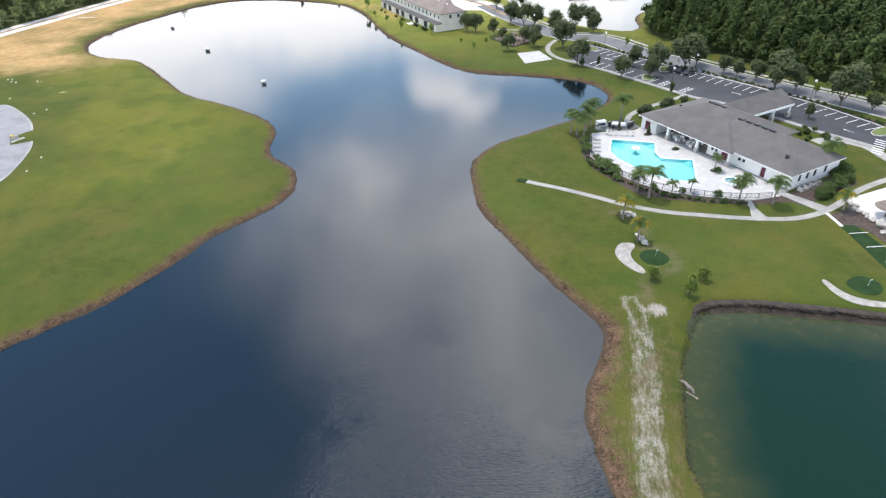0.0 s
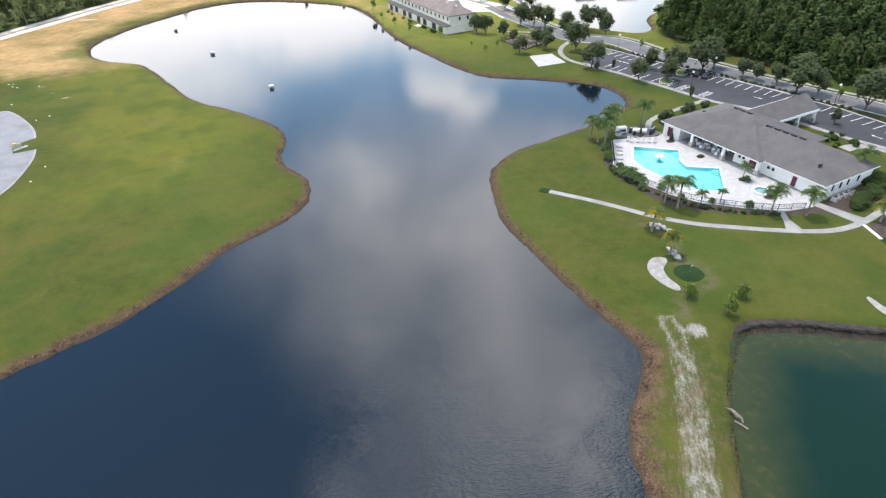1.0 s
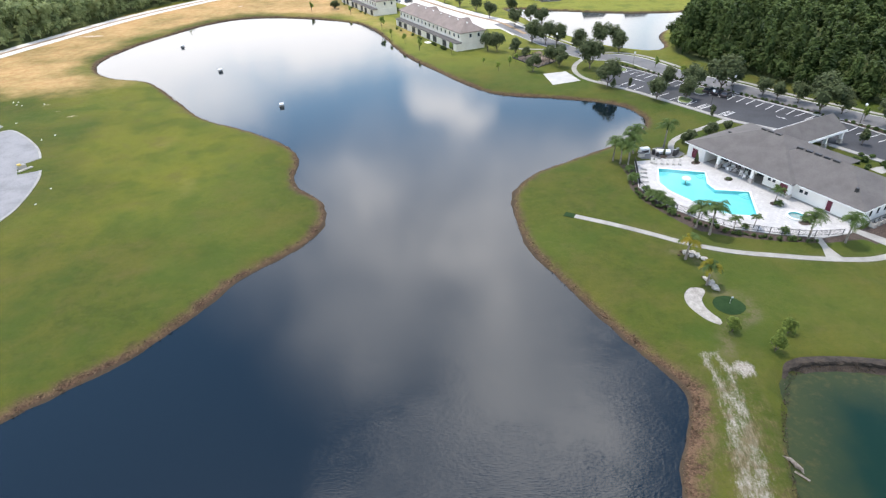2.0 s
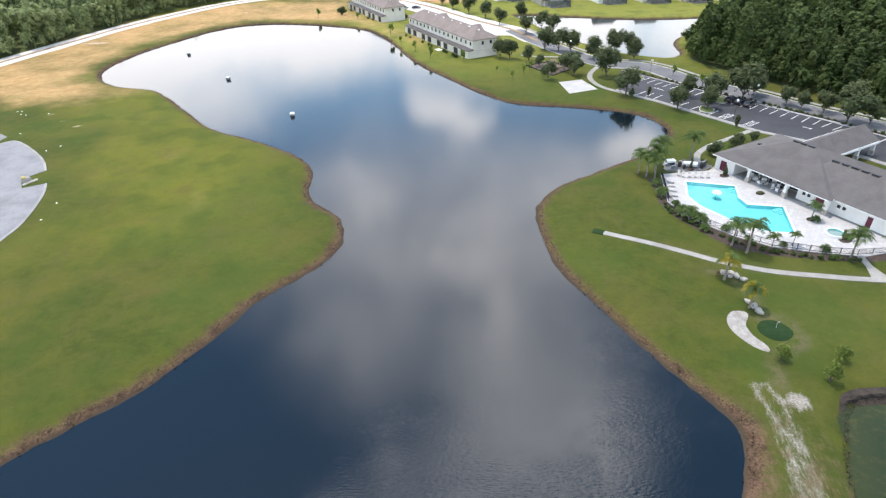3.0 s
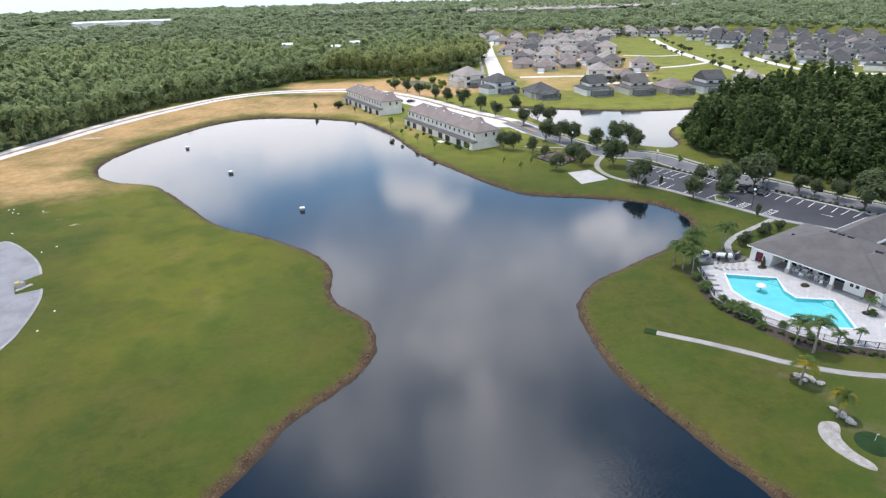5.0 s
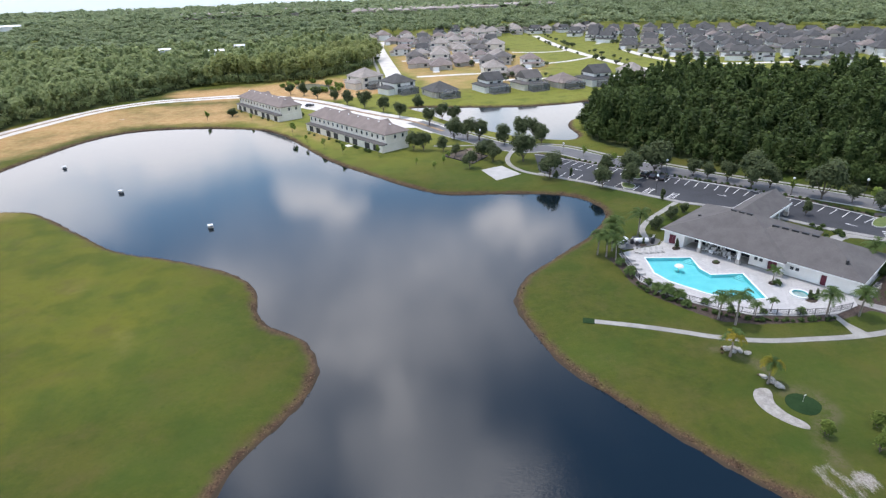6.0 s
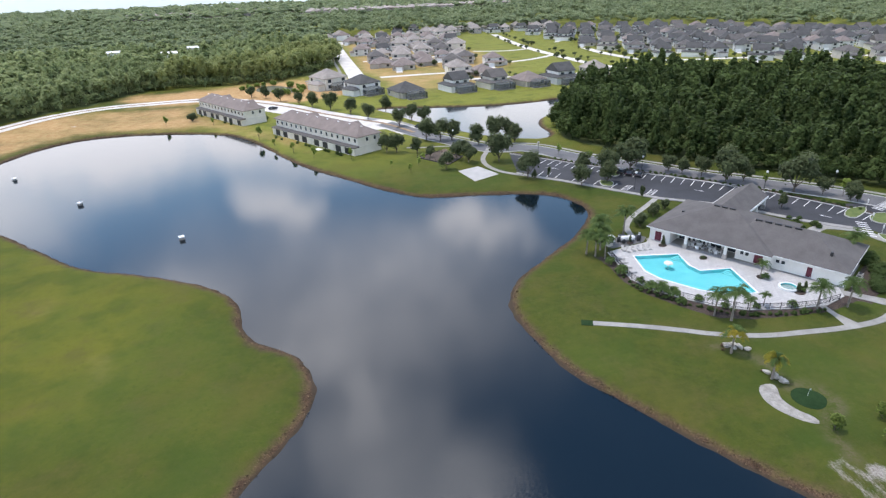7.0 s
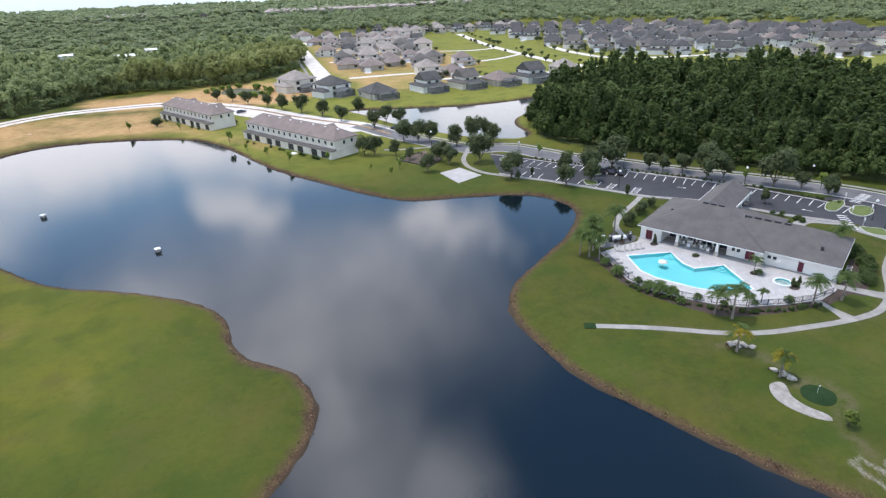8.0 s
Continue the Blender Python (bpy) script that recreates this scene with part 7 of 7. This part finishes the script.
log = thing("fallen_log", pose(30.6, 49.2, 0.1, 0, 0, 120), "weathered grey log lying at the pond's edge", "log")
part("stem", Geo().tube([(-1.2, 0.2, -0.15), (-0.8, 0, 0.0), (-0.3, 0.12, 0.1), (0.2, 0.0, 0.12), (0.6, -0.12, 0.04), (1.1, 0.15, 0.1), (1.4, 0.35, 0.2)], [0.06, 0.2, 0.28, 0.22, 0.24, 0.12, 0.04], 9), DRIFTWOOD, log)
plank = thing("plank", pose(30.6, 47.7, 0.08, 0, 5, 125), "pale board lying at the pond's edge", "plank")
part("board", Geo().box(-0.8, 0.8, -0.13, 0.13, 0, 0.06), DRIFTWOOD, plank)
for x, y in ((-135.1, 183.2), (-133.9, 183.5), (-132.5, 180.7), (-130.6, 179.9), (-124.5, 180.9), (-107.0, 154.6), (-108.9, 151.6), (-123.2, 164.7), (-90.6, 122.6), (-89.8, 115.5)):
    t = thing("litter_scrap", pose(x, y, Z, 0, 0, rb.uniform(0, 180)), "pale scrap lying on the meadow", "scrap", "scraps")
    part("sheet", Geo().box(-0.2, 0.2, -0.12, 0.12, 0.0, 0.07), TRIM, t)
box = thing("utility_box", pose(-103.0, 133.6, Z, 0, 0, 60), "pale utility box with a yellow cap at the turning circle", "utility box")
part("cabinet", Geo().box(-0.9, 0.7, -0.6, 0.6, 0, 1.0), CONCRETE, box)
part("cap", Geo().box(-0.8, -0.1, -0.4, 0.4, 1.0, 1.35), surface("yellow_paint", (0.5, 0.36, 0.08), (0.62, 0.46, 0.12), 0.6), box)
part("side_slab", Geo().box(-1.6, 1.6, -1.3, -0.7, 0, 0.25), TAUPE, box)


def float_unit(x, y, turn):
    t = thing("aerator_float", pose(x, y, 0, 0, 0, turn), "white-lidded grey aerator float with a dark collar on the lake", "float", "aerator floats")
    part("hull", Geo().box(-0.48, 0.48, -0.48, 0.48, -0.3, 0.68), CONCRETE, t)
    part("lid", Geo().box(-0.64, 0.64, -0.64, 0.64, 0.68, 0.9), WHITE, t)
    part("side_panel", Geo().box(0.484, 0.52, -0.44, 0.44, 0.05, 0.64), WHITE, t)
    part("collar", Geo().cone(0, 0, -0.05, 0.14, 0.82, 0.78, 12), DARK, t)


for x, y, a in ((-52.2, 174.7, 15), (-82.0, 214.2, 60), (-108.5, 251.4, 20)):
    float_unit(x, y, a)

# thatched shelter on the sand court
hut = thing("thatched_shelter", pose(79.3, 86.1, Z), "small round thatched shelter on the white sand", "shelter")
part("post", Geo().cone(0, 0, -0.1, 2.6, 0.12, 0.1, 8), BARK, hut)
THATCH = surface("grey_thatch", (0.11, 0.09, 0.075), (0.24, 0.20, 0.17), 0.95, 2.0, 10, 0.6)
for k, (z0, z1, r0, r1) in enumerate(((2.0, 2.6, 2.2, 1.5), (2.45, 3.0, 1.6, 0.9), (2.85, 3.5, 1.0, 0.1))):
    part("thatch_tier", Geo().cone(0, 0, z0, z1, r0, r1, 16), THATCH, hut)

# ---------------------------------------------------------------- street furniture and cars
def street_lamp(x, y, h=4.6):
    t = thing("street_lamp", pose(x, y, Z), "thin dark lamp post with a white globe head", "street lamp", "street lamps")
    part("base", Geo().cone(0, 0, 0, 0.5, 0.18, 0.09, 10), DARK, t)
    part("pole", Geo().cone(0, 0, 0.5, h, 0.06, 0.045, 8), DARK, t)
    part("globe", Geo().lump(0, 0, h + 0.3, 0.32, 0.32, 0.36, random.Random(1), 8, 12, 0.0), WHITE, t, "white globe")
    part("finial", Geo().cone(0, 0, h + 0.64, h + 0.82, 0.06, 0.01, 8), DARK, t)
    return t


lamp = street_lamp(58.3, 200.2)
for x, y in ((78.2, 171.4), (66.9, 159.2), (98.6, 145.1), (103.0, 113.1), (100.7, 108.8), (38.5, 229.5), (47.6, 211.0), (31.9, 246.7), (114.9, 137.8)):
    copy_thing(lamp, pose(x, y, Z))


def car(m, paint, label):
    t = thing("car", m, label, "car", "parked cars")
    prof = [(-2.2, 0.35), (-2.25, 0.75), (-2.1, 0.95), (-1.2, 1.0), (-0.6, 1.02), (1.0, 1.0), (2.0, 0.92), (2.25, 0.7), (2.2, 0.35)]
    n = len(prof)
    v = [(x, s * (0.88 if z > 0.9 else 0.92), z) for s in (-1, 1) for x, z in prof]
    part("body", Geo().add(v, [tuple(range(n)), tuple(range(2 * n - 1, n - 1, -1))] + [(i, n + i, n + (i + 1) % n, (i + 1) % n) for i in range(n)]), paint, t)
    cab = [(-1.95, 0.99), (-1.5, 1.5), (0.35, 1.5), (1.05, 1.0)]
    v = [(x, s * (0.68 if z > 1.2 else 0.84), z) for s in (-1, 1) for x, z in cab]
    part("cabin_glass", Geo().add(v, [(0, 1, 2, 3), (7, 6, 5, 4)] + [(i, 4 + i, 4 + (i + 1) % 4, (i + 1) % 4) for i in range(4)]), GLASS, t, "dark windows")
    part("roof", Geo().box(-1.45, 0.3, -0.66, 0.66, 1.5, 1.54), paint, t)
    for x in (-1.4, 1.4):
        for s in (-1, 1):
            g = Geo().cone(0, 0, -0.11, 0.11, 0.33, 0.33, 14)
            g.v = [(a + x, c + s * 0.84, b + 0.33) for a, b, c in g.v]
            w = part("wheel", g, DARK, t)
            g = Geo().cone(0, 0, -0.02, 0.02, 0.19, 0.19, 10)
            g.v = [(a + x, c + s * 0.955, b + 0.33) for a, b, c in g.v]
            part("rim", g, TRIM, w)
    for y_ in (-0.65, 0.65):
        part("headlight", Geo().box(2.2, 2.26, y_ - 0.17, y_ + 0.17, 0.68, 0.82), TRIM, t)
        part("tail_light", Geo().box(-2.28, -2.2, y_ - 0.15, y_ + 0.15, 0.72, 0.88), RED, t)
    return t


def gloss(name, c):
    m, nt, bsdf = start(name)
    pos = nt.nodes.new("ShaderNodeTexCoord").outputs["Object"]
    nt.links.new(blend(nt, noise_of(nt, pos, 3.0), c, tuple(v * 0.8 for v in c)), bsdf.inputs["Base Color"])
    bsdf.inputs["Roughness"].default_value, bsdf.inputs["Coat Weight"].default_value = 0.35, 0.6
    return m


BLACK_CAR, GREY_CAR, SILVER_CAR = gloss("black_car_paint", (0.02, 0.02, 0.024)), gloss("charcoal_car_paint", (0.05, 0.045, 0.045)), gloss("silver_car_paint", (0.35, 0.36, 0.38))
q, d = place_on(LOT_BACK, 41.5)
for s_, paint, label in ((-1.36, GREY_CAR, "charcoal car parked under an oak"), (1.36, BLACK_CAR, "black car parked beside an oak"), (4.08, GREY_CAR, "dark car parked in a marked bay")):
    p_ = q + d * s_ - np.array([-d[1], d[0]]) * 2.9
    car(pose(p_[0], p_[1], Z + 0.03, 0, 0, math.degrees(atan2(-d[0], d[1])) + 180), paint, label)
for x, y, a, paint, label in ((-19.3, 331.7, 30, BLACK_CAR, "black car on the bright driveway"), (-25.5, 332.1, 40, SILVER_CAR, "silver car on the bright driveway"), (34.6, 258.7, -60, BLACK_CAR, "dark car on the lakeside road"), (71.1, 514.8, 80, SILVER_CAR, "silver car in the new street"), (108.2, 406.5, 30, BLACK_CAR, "dark car beside a house"), (67.7, 577.0, 85, BLACK_CAR, "dark car in the new street")):
    car(pose(x, y, Z + 0.03, 0, 0, a), paint, label)


def island(pts, label):
    ln = spline(pts, True, 0.8)
    t = tagged(part("traffic_island", plate(grow(ln, -0.15), Z - 0.05, Z + 0.19), surface("island_turf", (0.08, 0.12, 0.03), (0.14, 0.17, 0.045), 0.95, 0.8, 6)), label, "traffic island", kind="structure")
    part("kerb", skirt_ring(ln), KERB, t)
    return t


def skirt_ring(ln):
    inner = grow(ln, -0.15)
    n = len(ln)
    v = [(x, y, Z + 0.02) for x, y in ln] + [(x, y, Z + 0.2) for x, y in ln] + [(x, y, Z + 0.2) for x, y in inner]
    f = []
    for i in range(n):
        j = (i + 1) % n
        f += [(i, j, n + j, n + i), (n + i, n + j, 2 * n + j, 2 * n + i)]
    return Geo().add(v, f)


paved("road_entrance", plate([(97.5, 117.4), (100.2, 122.1), (107.5, 128.4), (115.6, 125.4), (113.6, 112.8), (104.9, 106.8), (97.8, 108.7)], Z - 0.1, Z + 0.024), ASPHALT, "dark asphalt entrance to the car park", "road")
island([(100.0, 122.4), (104.5, 125.2), (109.2, 124.9), (107.3, 122.6), (101.0, 120.4)], "small grass island with a dark shrub in the car park")
island([(104.7, 119.7), (108.8, 120.7), (110.5, 118.5), (108.1, 115.9), (103.5, 115.3), (102.7, 117.6)], "rounded grass island at the car park entrance")
island([(96.7, 111.8), (98.3, 110.1), (99.9, 108.6), (96.8, 105.6), (94.8, 108.5)], "grass island beside the crossing")
island([(53.6, 201.6), (55.8, 198.2), (54.0, 195.9), (51.5, 197.3), (51.1, 200.3)], "small grass island with a narrow tree")
island([(70.9, 177.1), (72.9, 174.2), (69.8, 171.2), (68.1, 171.8), (68.5, 174.4)], "kerbed grass island under an oak")
island([(62.8, 169.7), (65.0, 166.7), (62.5, 163.8), (60.7, 166.0)], "kerbed grass island under an oak")
paved("pavement_entrance", ribbon([(84.9, 118.3), (89.5, 119.5), (94.5, 115.4), (95.0, 110.2), (95.9, 105.1), (97.7, 99.6)], 2.6, Z - 0.1, Z + 0.056), CONCRETE, "wide pale walkway from the car park to the clubhouse")
cross = tagged(part("crossing", Geo().turned_box(98.0, 115.9, 0.3, 0.3, Z + 0.034, Z + 0.038, 0), PAINT), "white ladder crossing on the asphalt", "crossing", kind="structure")
for k in range(7):
    f_ = k / 6
    part("bar", Geo().turned_box(99.6 - 5.2 * f_, 118.0 - 6.3 * f_, 2.2, 0.45, Z + 0.06, Z + 0.066, -0.85), PAINT, cross)
for k in range(8):
    f_ = k / 7
    part("bar", Geo().turned_box(111.0 + 7.4 * f_, 122.6 + 2.0 * f_, 0.45, 2.4, Z + 0.04, Z + 0.046, 0.26), PAINT, cross)
for x, y in ((102.1, 117.4), (97.2, 111.4), (106.8, 115.9), (109.4, 124.2)):
    t = thing("road_sign", pose(x, y, Z + 0.15, 0, 0, 60), "small white road sign on a thin post", "sign", "road signs")
    part("post", Geo().cone(0, 0, 0, 2.0, 0.04, 0.04, 6), GREY_WALL, t)
    part("panel", Geo().box(-0.3, 0.3, -0.06, -0.041, 1.4, 2.2), WHITE, t)


def arrow(x, y, turn):
    g = Geo().turned_box(0, 0, 1.8, 0.18, Z + 0.032, Z + 0.037, 0).prism([(0.9, -0.4), (1.7, 0), (0.9, 0.4)], Z + 0.032, Z + 0.037)
    c_, s_ = cos(turn), sin(turn)
    g.v = [(x + c_ * a - s_ * b, y + s_ * a + c_ * b, z) for a, b, z in g.v]
    part("lane_arrow", g, PAINT, lot)


for x, y, a in ((96.0, 123.7, 2.0), (56.9, 185.5, 2.1), (54.9, 188.2, -1.0), (81.7, 151.4, -0.9)):
    arrow(x, y, a)

# playground: bark bed in a timber border with a small climbing frame
play = [(20.7, 216.7), (30.2, 221.4), (35.3, 211.0), (27.6, 203.8)]
bed = tagged(part("playground_bed", plate(play, Z - 0.1, Z + 0.05), surface("play_bark", (0.07, 0.052, 0.038), (0.14, 0.108, 0.082), 0.95, 1.0, 7, 0.3)), "brown bark playground bed with a timber border", "playground", kind="structure")
for (ax, ay), (bx, by) in zip(play, play[1:] + play[:1]):
    part("border_beam", Geo().turned_box((ax + bx) / 2, (ay + by) / 2, math.hypot(bx - ax, by - ay), 0.2, Z, Z + 0.3, atan2(by - ay, bx - ax)), DARK, bed)
    for i in range(5):
        part("border_post", Geo().turned_box(ax + (bx - ax) * i / 5, ay + (by - ay) * i / 5, 0.14, 0.14, Z, Z + 1.0, 0), DARK, bed)
frame_ = thing("climbing_frame", pose(29.3, 211.7, Z + 0.05, 0, 0, 25), "tan and brown climbing frame with a slide", "climbing frame")
TAN, RUST = surface("tan_plastic", (0.36, 0.28, 0.20), (0.46, 0.38, 0.28), 0.6), surface("brown_plastic", (0.17, 0.115, 0.085), (0.25, 0.18, 0.14), 0.6)
for x in (-1.6, 0, 1.6):
    for y_ in (-0.8, 0.8):
        part("post", Geo().cone(x, y_, 0, 2.7, 0.07, 0.07, 8), TAN, frame_)
part("platform", Geo().box(-1.6, 0, -0.8, 0.8, 1.2, 1.3), RUST, frame_)
part("platform", Geo().box(0, 1.6, -0.8, 0.8, 0.8, 0.9), RUST, frame_)
part("canopy", Geo().gable(-1.8, 0.2, -1.0, 1.0, 2.7, 0.6, 0.06), RUST, frame_)
part("slide", Geo().add([(1.6, -0.3, 0.85), (1.6, 0.3, 0.85), (3.6, 0.3, 0.1), (3.6, -0.3, 0.1), (1.6, -0.3, 0.95), (1.6, 0.3, 0.95), (3.6, 0.3, 0.2), (3.6, -0.3, 0.2)], [(0, 1, 2, 3), (7, 6, 5, 4), (0, 4, 5, 1), (1, 5, 6, 2), (2, 6, 7, 3), (3, 7, 4, 0)]), TAN, frame_)
part("side_panel", Geo().box(-1.6, 0, 0.78, 0.82, 1.3, 2.0), TAN, frame_)

# low hedges and a pale slab along the townhouses
for x, y, s in ((-22.6, 268.3, 1.0), (-20.7, 264.9, .8), (-15.5, 255.7, 1.0), (-13.0, 250.7, 1.0), (-12.0, 248.8, .9), (-7.3, 239.4, 1.2), (-6.5, 237.7, 1.0), (-4.0, 232.8, 1.2), (-3.0, 230.9, 1.2), (12.8, 238.1, 1.2), (-23.9, 308.7, 1.6), (-52.6, 330.1, 1.0), (-47.8, 320.2, 1.0), (-42.0, 308.8, 1.0), (-39.4, 303.8, 1.0)):
    stand(hedge, [(x, y, s)], int(100 + x))
paved("patio_slab", Geo().turned_box(-9.3, 243.5, 3.0, 2.2, Z - 0.05, Z + 0.06, -1.09), TRIM, "bright white patio slab behind a townhouse", "patio")

# bank debris: dry tufts and clods along the shores
def bank_scatter(line, seed, count, name, label, material, size, lo, hi, south=-1e9, north=1e9):
    rng = np.random.default_rng(seed)
    t = rng.integers(0, len(line), count)
    n_ = grow(line, 1.0) - line
    amount = rng.uniform(lo, hi, count)
    p = line[t] + (np.roll(line, -1, 0)[t] - line[t]) * rng.random((count, 1)) + n_[t] * amount[:, None]
    keep = (p[:, 1] > south) & (p[:, 1] < north)
    p = p[keep]
    zz = 0.12 + G * (1 - np.exp(-amount[keep] / 1.5))
    c3 = np.stack([p[:, 0], p[:, 1], zz], 1)
    nn = np.tile([0, 0, 1.0], (len(p), 1))
    V = leaves(rng, c3, nn, size, 0.9)
    tagged(part(name, quads_mesh(name, V, rng.random(len(p))), material), label, "bank debris", kind="stuff")


bank_scatter(lake_line, 41, 5200, "bank_tufts", "dry brown tufts and roots along the lake's bank", STRAW, 0.15, 0.1, 1.2, 25, 320)
bank_scatter(pond_line, 42, 3200, "pond_edge_debris", "dark roots and debris along the pond's edge", leaf_material("dark_roots", (0.02, 0.016, 0.012), (0.10, 0.075, 0.05)), 0.10, -0.25, 0.6, 28, 80)

# trees between the houses and along the boulevard
rg2 = random.Random(77)
spots = []
for line, gap in ((STREETS[1], 13), (STREETS[3], 11), (STREETS[2], 16)):
    p_, run_ = along(line)
    s_ = 5.0
    while s_ < run_[-1]:
        c_, d_ = place_on(line, s_)
        for sg in (-1, 1):
            if rg2.random() < 0.45:
                continue
            spots.append((c_[0] - d_[1] * 7.5 * sg, c_[1] + d_[0] * 7.5 * sg, rg2.uniform(.45, .95)))
        s_ += gap * rg2.uniform(.7, 1.3)
for x, y in taken[8:]:
    for _ in range(rg2.choice((1, 2)) if x > 200 else rg2.choice((0, 1, 1))):
        spots.append((x + rg2.choice((-1, 1)) * rg2.uniform(5, 10), y + rg2.choice((-11, -9, 10, 12)), rg2.uniform(.4, 1.0)))
stand(far_oaks, spots, 50)
paved("marsh", plate(spline([(-24, 394), (-14, 384), (-5, 379), (-1, 388), (-6, 402), (-14, 411), (-22, 408)], True, 2.0), Z - 0.1, Z + 0.03), surface("marsh_mud", (0.045, 0.055, 0.022), (0.12, 0.115, 0.055), 0.7, 0.2, 1.5, 0.3), "brown green marshy hollow among shrubs", "marsh")
willows = [shrub_proto("willow_shrub", "pale green willow shrub at the marsh's edge", LIME_LEAF, rt, 240, 1.3, 1.9, 0.3) for _ in range(3)]
rough = [(-26.0, 396.0), (-22.0, 411.0), (-15.5, 380.0), (-9.0, 374.0), (-2.5, 376.0), (2.0, 388.0), (-14.0, 415.0), (-30.0, 404.0), (-2.0, 402.0)]
stand(willows, [(x + rg2.uniform(-3, 3), y + rg2.uniform(-3, 3), rg2.uniform(0.9, 1.9)) for x, y in rough for _ in range(4)], 51)

# ---------------------------------------------------------------- slabs of the lawn path
run_p = np.concatenate([[0], np.cumsum(np.linalg.norm(np.diff(PATH_CURVE, axis=0), axis=1))])
s_ = 0.0
while s_ + 1.5 < run_p[-1]:
    cut = [np.array([np.interp(s_ + f_, run_p, PATH_CURVE[:, i]) for i in (0, 1)]) for f_ in (0.02, 0.5, 1.0, 1.48)]
    c_ = np.array(cut)
    part("slab", strip(offset_line(c_, 0.65), offset_line(c_, -0.65), Z - 0.05, Z + 0.055 + rg2.uniform(-.006, .006)), CONCRETE, lawn_path)
    s_ += 1.5

# clipped shrubs in the strip behind the car park
strip_line = offset_line(back_line, 1.2)
p_, run_ = along(strip_line)
s_ = 6.0
spots = []
while s_ < run_[-1] - 4:
    c_, d_ = place_on(strip_line, s_)
    spots.append((c_[0] + rg2.uniform(-.3, .3), c_[1] + rg2.uniform(-.3, .3), rg2.uniform(.55, .95)))
    s_ += rg2.uniform(1.2, 2.2)
stand(hedge, spots, 60)
